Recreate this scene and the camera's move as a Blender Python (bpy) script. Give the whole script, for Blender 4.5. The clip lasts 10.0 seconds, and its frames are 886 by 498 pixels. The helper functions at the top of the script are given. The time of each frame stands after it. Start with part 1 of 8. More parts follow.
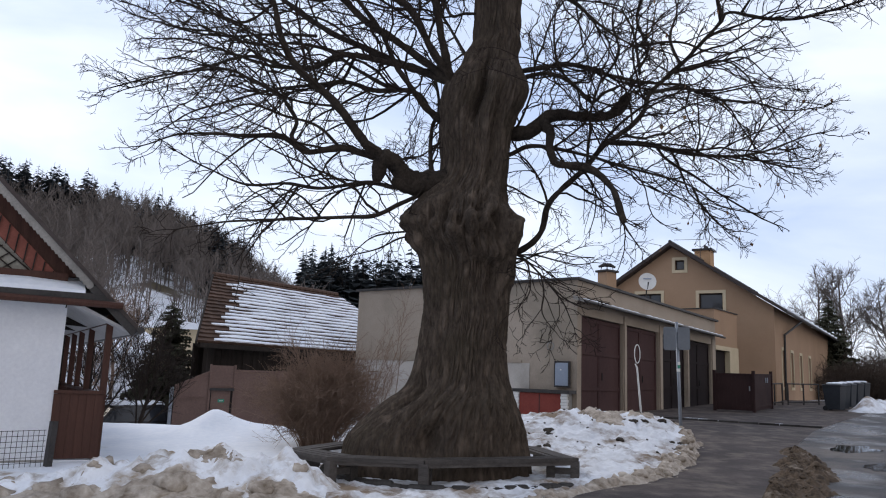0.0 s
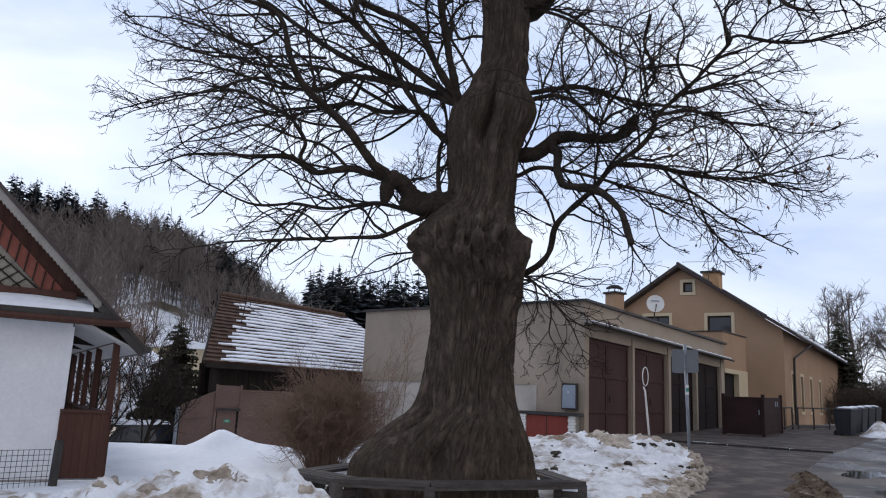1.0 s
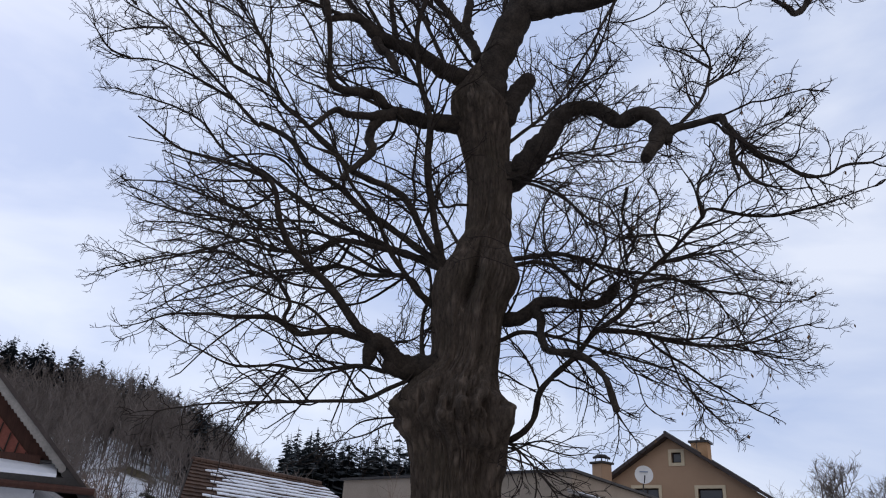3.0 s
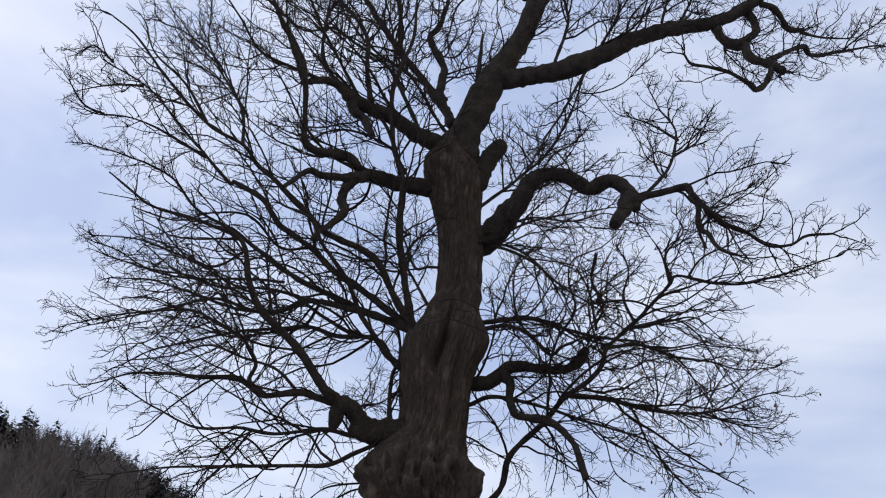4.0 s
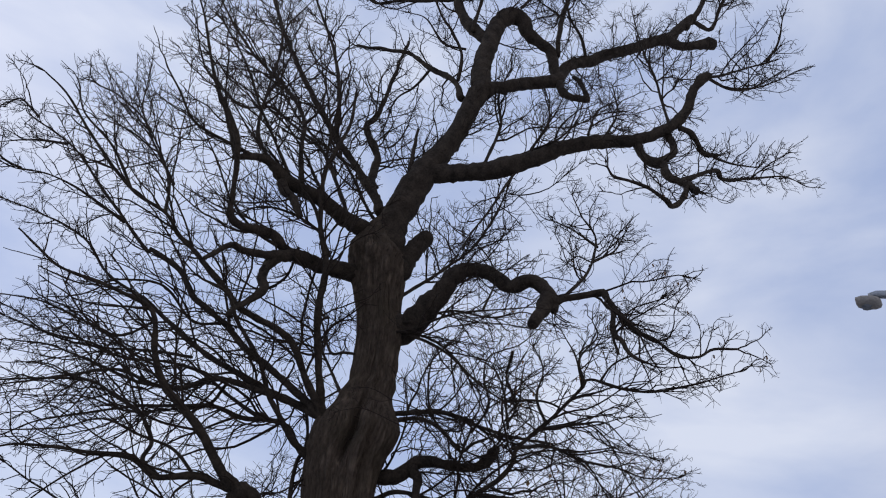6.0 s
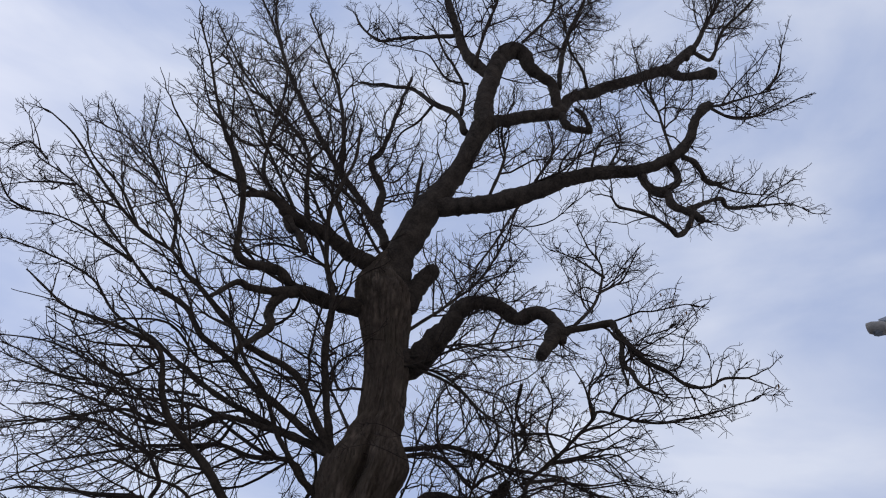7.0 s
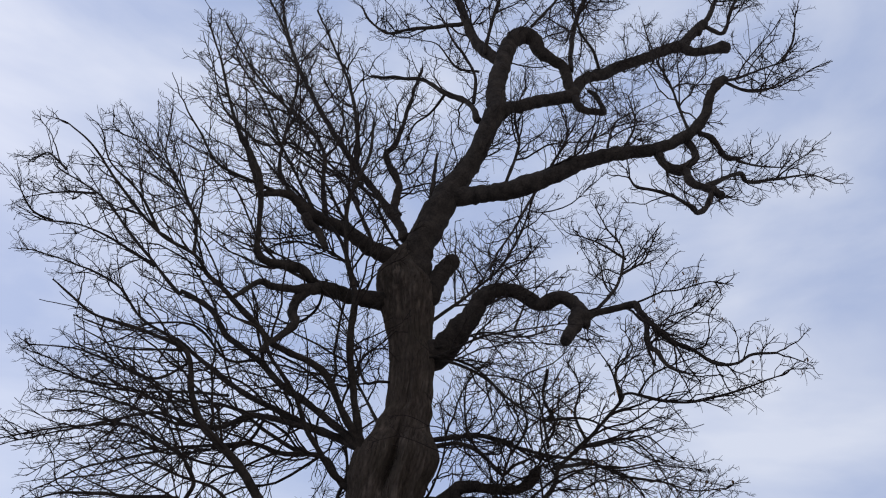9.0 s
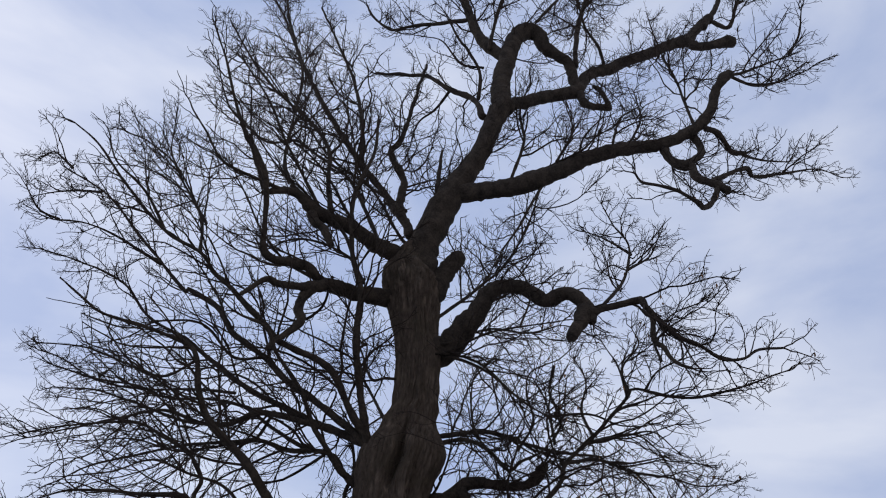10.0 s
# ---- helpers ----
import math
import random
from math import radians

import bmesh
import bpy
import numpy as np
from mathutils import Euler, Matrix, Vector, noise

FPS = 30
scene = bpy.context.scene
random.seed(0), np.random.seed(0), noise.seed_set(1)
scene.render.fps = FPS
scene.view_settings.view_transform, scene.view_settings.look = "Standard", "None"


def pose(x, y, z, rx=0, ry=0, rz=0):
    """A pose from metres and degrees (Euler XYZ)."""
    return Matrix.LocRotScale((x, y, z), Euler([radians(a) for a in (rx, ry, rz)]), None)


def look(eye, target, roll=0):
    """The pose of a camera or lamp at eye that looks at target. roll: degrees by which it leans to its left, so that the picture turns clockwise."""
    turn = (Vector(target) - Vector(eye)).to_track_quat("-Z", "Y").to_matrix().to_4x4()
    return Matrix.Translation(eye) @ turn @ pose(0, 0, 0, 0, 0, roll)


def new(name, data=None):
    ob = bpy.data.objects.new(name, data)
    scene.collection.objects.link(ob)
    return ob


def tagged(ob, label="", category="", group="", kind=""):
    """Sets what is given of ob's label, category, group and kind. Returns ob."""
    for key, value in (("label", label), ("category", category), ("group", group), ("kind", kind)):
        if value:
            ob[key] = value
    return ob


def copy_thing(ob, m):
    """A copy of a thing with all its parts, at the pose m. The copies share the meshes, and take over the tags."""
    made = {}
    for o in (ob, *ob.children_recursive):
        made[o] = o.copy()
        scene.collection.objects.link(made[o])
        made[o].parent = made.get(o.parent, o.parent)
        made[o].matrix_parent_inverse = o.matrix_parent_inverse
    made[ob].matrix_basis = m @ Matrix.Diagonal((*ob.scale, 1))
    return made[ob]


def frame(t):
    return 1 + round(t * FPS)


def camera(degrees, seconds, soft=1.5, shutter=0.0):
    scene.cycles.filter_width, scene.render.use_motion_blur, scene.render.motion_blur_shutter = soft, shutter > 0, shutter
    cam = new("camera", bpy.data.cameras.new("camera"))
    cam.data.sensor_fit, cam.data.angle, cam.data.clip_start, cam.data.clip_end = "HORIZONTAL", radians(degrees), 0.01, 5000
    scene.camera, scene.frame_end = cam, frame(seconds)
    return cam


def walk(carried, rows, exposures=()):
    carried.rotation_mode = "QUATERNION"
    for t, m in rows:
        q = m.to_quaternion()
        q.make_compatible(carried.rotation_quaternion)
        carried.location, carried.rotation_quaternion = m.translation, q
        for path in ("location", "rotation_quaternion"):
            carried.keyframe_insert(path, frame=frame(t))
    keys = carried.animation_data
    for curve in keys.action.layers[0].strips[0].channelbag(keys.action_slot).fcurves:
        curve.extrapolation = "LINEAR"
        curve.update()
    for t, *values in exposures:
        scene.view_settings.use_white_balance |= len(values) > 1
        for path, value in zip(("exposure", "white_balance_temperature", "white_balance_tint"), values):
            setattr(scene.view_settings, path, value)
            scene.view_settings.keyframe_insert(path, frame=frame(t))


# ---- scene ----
EYE = (0.0, 0.0, 1.6)
cam = camera(60.57, 10.0, soft=1.1)
TURNS = [
    (0.0, 99.606, -2.071, -0.350), (0.5, 100.000, -1.960, -0.135), (1.0, 101.162, -2.455, 0.140),
    (1.5, 103.439, -2.597, 0.056), (2.0, 107.199, -2.690, -0.285), (2.5, 111.059, -2.786, -0.767),
    (2.7, 112.074, -2.843, -0.994), (3.8, 117.430, -2.906, -2.922), (4.0, 118.342, -2.898, -3.754),
    (4.5, 120.086, -3.422, -5.707), (5.0, 122.013, -3.736, -8.134), (5.5, 123.712, -4.064, -10.080),
]
TURNS += [
    (6.0, 125.504, -3.771, -11.248), (6.2, 126.053, -3.210, -11.319), (7.5, 128.371, -3.107, -9.416),
    (8.0, 127.871, -2.409, -8.522), (8.5, 127.359, -1.854, -7.747), (9.0, 127.069, -1.778, -7.317),
    (9.5, 126.955, -1.916, -7.125), (10.0, 126.797, -1.785, -6.797),
]
walk(cam, [(t, pose(*EYE, rx, ry, rz)) for t, rx, ry, rz in TURNS],
     exposures=[(0.0, 0.25, 6490, 10), (1.5, 0.15, 6460, 11), (2.5, -0.02, 6450, 12), (4.5, -0.16, 6360, 12), (6.0, -0.26, 6380, 13), (10.0, -0.28, 6390, 13)])

# ---- sky and sun ----
world = bpy.data.worlds.new("world")
scene.world = world
world.use_nodes = True
wn, wl = world.node_tree.nodes, world.node_tree.links
wn.clear()
w_out = wn.new("ShaderNodeOutputWorld")
w_back = wn.new("ShaderNodeBackground")
w_sky = wn.new("ShaderNodeTexSky")
w_sky.sky_type = "NISHITA"
w_sky.sun_disc = False
w_sky.sun_elevation, w_sky.sun_rotation = radians(34), radians(312)
w_scale = wn.new("ShaderNodeVectorMath")
w_scale.operation = "SCALE"
w_scale.inputs["Scale"].default_value = 0.10
wl.new(w_sky.outputs[0], w_scale.inputs[0])
w_co = wn.new("ShaderNodeTexCoord")
w_map = wn.new("ShaderNodeMapping")
w_map.inputs["Scale"].default_value = (1.0, 1.0, 2.6)
wl.new(w_co.outputs["Generated"], w_map.inputs[0])
w_n = wn.new("ShaderNodeTexNoise")
w_n.inputs["Scale"].default_value = 2.9
w_n.inputs["Detail"].default_value = 7.0
w_n.inputs["Roughness"].default_value = 0.5
w_n.inputs["Distortion"].default_value = 0.3
wl.new(w_map.outputs[0], w_n.inputs["Vector"])
w_ramp = wn.new("ShaderNodeValToRGB")
w_ramp.color_ramp.elements[0].position, w_ramp.color_ramp.elements[1].position = 0.33, 0.66
w_ramp.color_ramp.elements[0].color = (0.48, 0.585, 0.84, 1)
w_ramp.color_ramp.elements[1].color = (0.845, 0.905, 1.03, 1)
wl.new(w_n.outputs["Fac"], w_ramp.inputs[0])
w_mix = wn.new("ShaderNodeMix")
w_mix.data_type = "RGBA"
w_mix.inputs["Factor"].default_value = 0.86
wl.new(w_scale.outputs[0], w_mix.inputs["A"])
wl.new(w_ramp.outputs[0], w_mix.inputs["B"])
# the clouds are lighter round the veiled sun
w_dot = wn.new("ShaderNodeVectorMath")
w_dot.operation = "DOT_PRODUCT"
w_dot.inputs[1].default_value = (-0.62, 0.56, 0.56)
wl.new(w_co.outputs["Generated"], w_dot.inputs[0])
w_glow = wn.new("ShaderNodeMapRange")
for key, val in (("From Min", -1.0), ("From Max", 1.0), ("To Min", 0.98), ("To Max", 1.12)):
    w_glow.inputs[key].default_value = val
wl.new(w_dot.outputs["Value"], w_glow.inputs["Value"])
w_mul = wn.new("ShaderNodeVectorMath")
w_mul.operation = "SCALE"
wl.new(w_mix.outputs["Result"], w_mul.inputs[0])
wl.new(w_glow.outputs[0], w_mul.inputs["Scale"])
# away from the sun the overcast is greyer and warmer
w_warm = wn.new("ShaderNodeMix")
w_warm.data_type, w_warm.blend_type = "RGBA", "MULTIPLY"
w_warm.inputs["B"].default_value = (1.16, 0.98, 0.80, 1)
w_far = wn.new("ShaderNodeMapRange")
for key, val in (("From Min", 0.25), ("From Max", -0.6), ("To Min", 0.0), ("To Max", 1.0)):
    w_far.inputs[key].default_value = val
wl.new(w_dot.outputs["Value"], w_far.inputs["Value"])
wl.new(w_far.outputs[0], w_warm.inputs["Factor"])
wl.new(w_mul.outputs[0], w_warm.inputs["A"])
wl.new(w_warm.outputs["Result"], w_back.inputs["Color"])
w_back.inputs["Strength"].default_value = 1.0
wl.new(w_back.outputs[0], w_out.inputs[0])

sun_data = bpy.data.lights.new("sun", "SUN")
sun_data.energy, sun_data.angle, sun_data.color = 0.8, radians(25), (1.0, 0.90, 0.78)
sun = new("sun", sun_data)
sun.matrix_world = look((-31, 40, 28), (0, 12, 0))

# ---- materials ----
def node_mat(name, a, b, scale=4.0, rough=0.8, bump=0.3, fine=30.0, stretch=(1, 1, 1), metal=0.0, per_object=0.0,
             stain=None, stain_at=(0.55, 0.7), stain_scale=0.7, dist=0.02, contrast=(0.35, 0.65), wet=0.0, spec=0.2, ridged=False):
    """Two tones in coarse and fine grain, an optional third tone in patches, relief."""
    m = bpy.data.materials.new(name)
    m.use_nodes = True
    n, l = m.node_tree.nodes, m.node_tree.links
    s = n["Principled BSDF"]
    co = n.new("ShaderNodeTexCoord")
    mp = n.new("ShaderNodeMapping")
    mp.inputs["Scale"].default_value = stretch
    l.new(co.outputs["Object"], mp.inputs[0])
    big, small = n.new("ShaderNodeTexNoise"), n.new("ShaderNodeTexNoise")
    for tex, sc, det in ((big, scale, 5.0), (small, fine, 4.0)):
        tex.inputs["Scale"].default_value, tex.inputs["Detail"].default_value = sc, det
        tex.inputs["Roughness"].default_value = 0.6
        l.new(mp.outputs[0], tex.inputs["Vector"])
    if ridged:
        big.noise_type = "RIDGED_MULTIFRACTAL"
        big.inputs["Lacunarity"].default_value = 2.2
    add = n.new("ShaderNodeMath")
    add.operation = "MULTIPLY_ADD"
    add.inputs[1].default_value = 0.45
    l.new(small.outputs["Fac"], add.inputs[0])
    half = n.new("ShaderNodeMath")
    half.operation = "MULTIPLY"
    half.inputs[1].default_value = 0.55
    l.new(big.outputs["Fac"], half.inputs[0])
    l.new(half.outputs[0], add.inputs[2])
    ramp = n.new("ShaderNodeMapRange")
    ramp.inputs["From Min"].default_value, ramp.inputs["From Max"].default_value = contrast
    l.new(add.outputs[0], ramp.inputs["Value"])
    mix = n.new("ShaderNodeMix")
    mix.data_type = "RGBA"
    mix.inputs["A"].default_value, mix.inputs["B"].default_value = (*a, 1), (*b, 1)
    l.new(ramp.outputs[0], mix.inputs["Factor"])
    colour = mix.outputs["Result"]
    if stain:
        pat = n.new("ShaderNodeTexNoise")
        pat.inputs["Scale"].default_value, pat.inputs["Detail"].default_value = stain_scale, 6.0
        pat.inputs["Roughness"].default_value = 0.65
        l.new(co.outputs["Object"], pat.inputs["Vector"])
        r2 = n.new("ShaderNodeMapRange")
        r2.inputs["From Min"].default_value, r2.inputs["From Max"].default_value = stain_at
        l.new(pat.outputs["Fac"], r2.inputs["Value"])
        m2 = n.new("ShaderNodeMix")
        m2.data_type = "RGBA"
        m2.inputs["B"].default_value = (*stain, 1)
        l.new(r2.outputs[0], m2.inputs["Factor"])
        l.new(colour, m2.inputs["A"])
        colour = m2.outputs["Result"]
    if per_object:
        info = n.new("ShaderNodeObjectInfo")
        hv = n.new("ShaderNodeHueSaturation")
        mr = n.new("ShaderNodeMapRange")
        mr.inputs["To Min"].default_value, mr.inputs["To Max"].default_value = 1 - per_object, 1 + per_object
        l.new(info.outputs["Random"], mr.inputs["Value"])
        l.new(mr.outputs[0], hv.inputs["Value"])
        l.new(colour, hv.inputs["Color"])
        colour = hv.outputs["Color"]
    l.new(colour, s.inputs["Base Color"])
    s.inputs["Roughness"].default_value, s.inputs["Metallic"].default_value = rough, metal
    s.inputs["Specular IOR Level"].default_value = spec
    if wet:
        r3 = n.new("ShaderNodeMapRange")
        r3.inputs["From Min"].default_value, r3.inputs["From Max"].default_value = 0.50, 0.60
        r3.inputs["To Min"].default_value, r3.inputs["To Max"].default_value = rough, wet
        wn3 = n.new("ShaderNodeTexNoise")
        wn3.inputs["Scale"].default_value, wn3.inputs["Detail"].default_value = 0.55, 4.0
        l.new(co.outputs["Object"], wn3.inputs["Vector"])
        l.new(wn3.outputs["Fac"], r3.inputs["Value"])
        l.new(r3.outputs[0], s.inputs["Roughness"])
    if bump:
        bp = n.new("ShaderNodeBump")
        bp.inputs["Strength"].default_value, bp.inputs["Distance"].default_value = bump, dist
        l.new(add.outputs[0], bp.inputs["Height"])
        l.new(bp.outputs[0], s.inputs["Normal"])
    return m


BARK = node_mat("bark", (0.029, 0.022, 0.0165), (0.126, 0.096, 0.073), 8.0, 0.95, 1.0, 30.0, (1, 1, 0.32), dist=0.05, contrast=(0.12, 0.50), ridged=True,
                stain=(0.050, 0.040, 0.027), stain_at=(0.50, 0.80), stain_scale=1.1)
# darker copy of the bark: backlight against the sky is in the colour
BACKLIT_BARK = node_mat("backlit_bark", (0.011, 0.0085, 0.007), (0.054, 0.042, 0.032), 5.0, 0.95, 0.9, 26.0, dist=0.04)
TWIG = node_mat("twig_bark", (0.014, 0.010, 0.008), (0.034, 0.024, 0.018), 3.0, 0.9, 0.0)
DRY_LEAF = node_mat("dry_leaf", (0.10, 0.055, 0.03), (0.20, 0.11, 0.05), 9.0, 0.8, 0.0)
SNOW = node_mat("snow", (0.72, 0.76, 0.82), (0.86, 0.88, 0.91), 1.2, 0.75, 0.6, 9.0, dist=0.03,
                stain=(0.55, 0.55, 0.54), stain_at=(0.6, 0.85), stain_scale=0.9)
DIRTY_SNOW = node_mat("dirty_snow", (0.54, 0.55, 0.57), (0.76, 0.78, 0.81), 1.6, 0.8, 0.9, 8.0, dist=0.05,
                      stain=(0.20, 0.15, 0.105), stain_at=(0.47, 0.62), stain_scale=1.3)
RIM_SNOW = node_mat("mud_stained_snow", (0.15, 0.115, 0.080), (0.52, 0.46, 0.39), 2.6, 0.85, 0.9, 10.0, dist=0.04)
BANK_SNOW = node_mat("road_side_snow", (0.66, 0.67, 0.69), (0.84, 0.86, 0.89), 1.6, 0.8, 0.9, 8.0, dist=0.05,
                     stain=(0.32, 0.255, 0.185), stain_at=(0.46, 0.66), stain_scale=2.4)
CLOD = node_mat("frozen_mud", (0.03, 0.025, 0.02), (0.10, 0.085, 0.07), 5.0, 0.9, 0.7, 30.0)
GROUND = node_mat("winter_ground", (0.09, 0.075, 0.05), (0.17, 0.14, 0.09), 0.8, 0.95, 0.5, 9.0,
                  stain=(0.80, 0.82, 0.86), stain_at=(0.38, 0.48), stain_scale=0.10)
ASPHALT = node_mat("wet_asphalt", (0.022, 0.0195, 0.0185), (0.060, 0.053, 0.049), 0.9, 0.55, 0.7, 34.0, dist=0.02,
                   stain=(0.125, 0.103, 0.083), stain_at=(0.44, 0.66), stain_scale=0.75, wet=0.26, spec=0.12)
APRON = node_mat("old_asphalt", (0.029, 0.0225, 0.0205), (0.072, 0.056, 0.050), 1.1, 0.8, 0.6, 38.0, dist=0.015,
                 stain=(0.128, 0.104, 0.086), stain_at=(0.46, 0.66), stain_scale=1.8)
MUD = node_mat("verge_mud", (0.022, 0.016, 0.011), (0.145, 0.105, 0.072), 6.0, 0.9, 1.0, 26.0, dist=0.06,
               stain=(0.30, 0.25, 0.20), stain_at=(0.56, 0.70), stain_scale=1.6)
SIGN_GREY = node_mat("weathered_zinc_plate", (0.135, 0.150, 0.168), (0.185, 0.20, 0.22), 2.5, 0.65, 0.1, 30.0)
# whitewash toned down to grey, with the shade under the eaves in it
SOFFIT = node_mat("shaded_white_boarding", (0.40, 0.39, 0.38), (0.52, 0.51, 0.50), 2.5, 0.85, 0.3, 24.0, (4, 0.6, 4))
PUDDLE = node_mat("puddle_water", (0.02, 0.02, 0.022), (0.03, 0.03, 0.03), 2.0, 0.04, 0.0, spec=0.5)
WHITEWASH = node_mat("whitewashed_render", (0.66, 0.67, 0.70), (0.78, 0.79, 0.81), 1.4, 0.9, 0.3, 18.0,
                     stain=(0.52, 0.52, 0.52), stain_at=(0.62, 0.85), stain_scale=1.1)
RED_WOOD = node_mat("brown_stained_wood", (0.048, 0.022, 0.016), (0.092, 0.042, 0.030), 2.0, 0.6, 0.3, 25.0, (4, 4, 0.4))
SALMON = node_mat("salmon_board", (0.17, 0.056, 0.042), (0.25, 0.086, 0.062), 3.0, 0.7, 0.2, 25.0)
GABLE_TILE = node_mat("grey_gable_sheet", (0.22, 0.21, 0.18), (0.34, 0.32, 0.27), 3.0, 0.9, 0.3, 30.0)
GREY_TRIM = node_mat("weathered_grey_board", (0.20, 0.19, 0.175), (0.33, 0.31, 0.285), 3.0, 0.85, 0.3, 30.0)
DARK_SHEET = node_mat("dark_sheet_metal", (0.030, 0.028, 0.028), (0.06, 0.055, 0.052), 3.0, 0.5, 0.2, 30.0)
BENCH_WOOD = node_mat("weathered_bench_wood", (0.044, 0.039, 0.036), (0.110, 0.098, 0.089), 2.0, 0.85, 0.5, 18.0, (0.5, 6, 6), per_object=0.15)
GREY_RENDER = node_mat("grey_beige_render", (0.285, 0.234, 0.182), (0.385, 0.322, 0.258), 0.6, 0.92, 0.3, 22.0,
                       stain=(0.21, 0.185, 0.145), stain_at=(0.55, 0.8), stain_scale=0.35)
PALE_RENDER = node_mat("pale_patched_render", (0.40, 0.365, 0.325), (0.50, 0.46, 0.415), 0.8, 0.92, 0.3, 20.0,
                       stain=(0.28, 0.26, 0.22), stain_at=(0.55, 0.8), stain_scale=0.5)
OCHRE = node_mat("ochre_render", (0.305, 0.200, 0.128), (0.385, 0.258, 0.167), 0.5, 0.92, 0.2, 25.0,
                 stain=(0.30, 0.205, 0.13), stain_at=(0.55, 0.85), stain_scale=0.3)
CREAM = node_mat("cream_render_band", (0.48, 0.40, 0.27), (0.58, 0.49, 0.34), 1.0, 0.9, 0.2, 25.0)
DOOR_RED = node_mat("oxblood_painted_steel", (0.046, 0.023, 0.022), (0.072, 0.037, 0.034), 1.2, 0.8, 0.15, 25.0, (1, 1, 0.4))
DOOR_DARK = node_mat("near_black_painted_steel", (0.010, 0.006, 0.006), (0.020, 0.012, 0.012), 1.2, 0.8, 0.15, 25.0)
GATE_BROWN = node_mat("dark_brown_gate_paint", (0.024, 0.012, 0.012), (0.044, 0.023, 0.022), 1.2, 0.8, 0.15, 25.0)
FENCE_BROWN = node_mat("brown_fence_panel", (0.130, 0.084, 0.070), (0.190, 0.124, 0.103), 1.0, 0.75, 0.2, 20.0)
RED_PANEL = node_mat("red_painted_sheet", (0.175, 0.036, 0.026), (0.24, 0.054, 0.040), 2.0, 0.6, 0.15, 20.0)
GALV = node_mat("galvanised_steel", (0.20, 0.22, 0.25), (0.32, 0.34, 0.37), 2.0, 0.5, 0.1, 40.0, metal=0.5)
GREY_BOX = node_mat("grey_blue_sheet", (0.23, 0.27, 0.33), (0.30, 0.34, 0.40), 2.0, 0.6, 0.1, 30.0)
WHITE_PAINT = node_mat("white_paint", (0.62, 0.61, 0.58), (0.75, 0.74, 0.71), 3.0, 0.6, 0.1, 30.0)
GREEN_PAINT = node_mat("green_paint", (0.04, 0.22, 0.14), (0.06, 0.28, 0.18), 3.0, 0.6, 0.0)
BLACK = node_mat("black_rubber", (0.012, 0.012, 0.013), (0.025, 0.025, 0.026), 4.0, 0.7, 0.1)
GLASS = node_mat("window_pane", (0.015, 0.017, 0.02), (0.03, 0.033, 0.04), 1.0, 0.06, 0.0, spec=0.5)
BIN = node_mat("grey_plastic", (0.020, 0.022, 0.026), (0.036, 0.040, 0.046), 2.0, 0.55, 0.1, 30.0)
ROOF_TILE = node_mat("brown_clay_tile", (0.060, 0.039, 0.030), (0.125, 0.076, 0.054), 1.5, 0.85, 0.4, 12.0, per_object=0.12)
DARK_WOOD = node_mat("black_tarred_board", (0.018, 0.014, 0.012), (0.042, 0.034, 0.029), 2.0, 0.85, 0.3, 20.0, (4, 4, 0.5))
ROOF_DARK = node_mat("dark_roof_sheet", (0.035, 0.028, 0.026), (0.075, 0.06, 0.055), 1.0, 0.6, 0.2, 20.0)
BRICK = node_mat("terracotta_flue", (0.34, 0.20, 0.105), (0.45, 0.28, 0.155), 2.0, 0.85, 0.3, 20.0)
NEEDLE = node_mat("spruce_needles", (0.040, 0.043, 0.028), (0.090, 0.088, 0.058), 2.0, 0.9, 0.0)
# distance haze is mixed into this needle colour: paler and bluer
HAZED_NEEDLE = node_mat("hazed_spruce_needles", (0.044, 0.054, 0.060), (0.080, 0.092, 0.098), 0.5, 0.9, 0.0)
# wood tone lifted and cooled to carry the haze over the hillside
HAZED_TWIG = node_mat("hazed_bare_wood", (0.105, 0.088, 0.078), (0.185, 0.158, 0.142), 0.3, 0.9, 0.0)
HEDGE_TWIG = node_mat("dark_hedge_twig", (0.045, 0.034, 0.027), (0.095, 0.070, 0.054), 3.0, 0.9, 0.0)
BUSH_TWIG = node_mat("brown_shrub_twig", (0.155, 0.102, 0.074), (0.28, 0.192, 0.140), 3.0, 0.9, 0.0)
STONE = node_mat("dark_kerb_stone", (0.025, 0.023, 0.021), (0.065, 0.06, 0.055), 3.0, 0.85, 0.5, 20.0, per_object=0.2)
CAR_PAINT = node_mat("dark_car_paint", (0.010, 0.011, 0.013), (0.018, 0.019, 0.022), 1.0, 0.25, 0.0, spec=0.5)


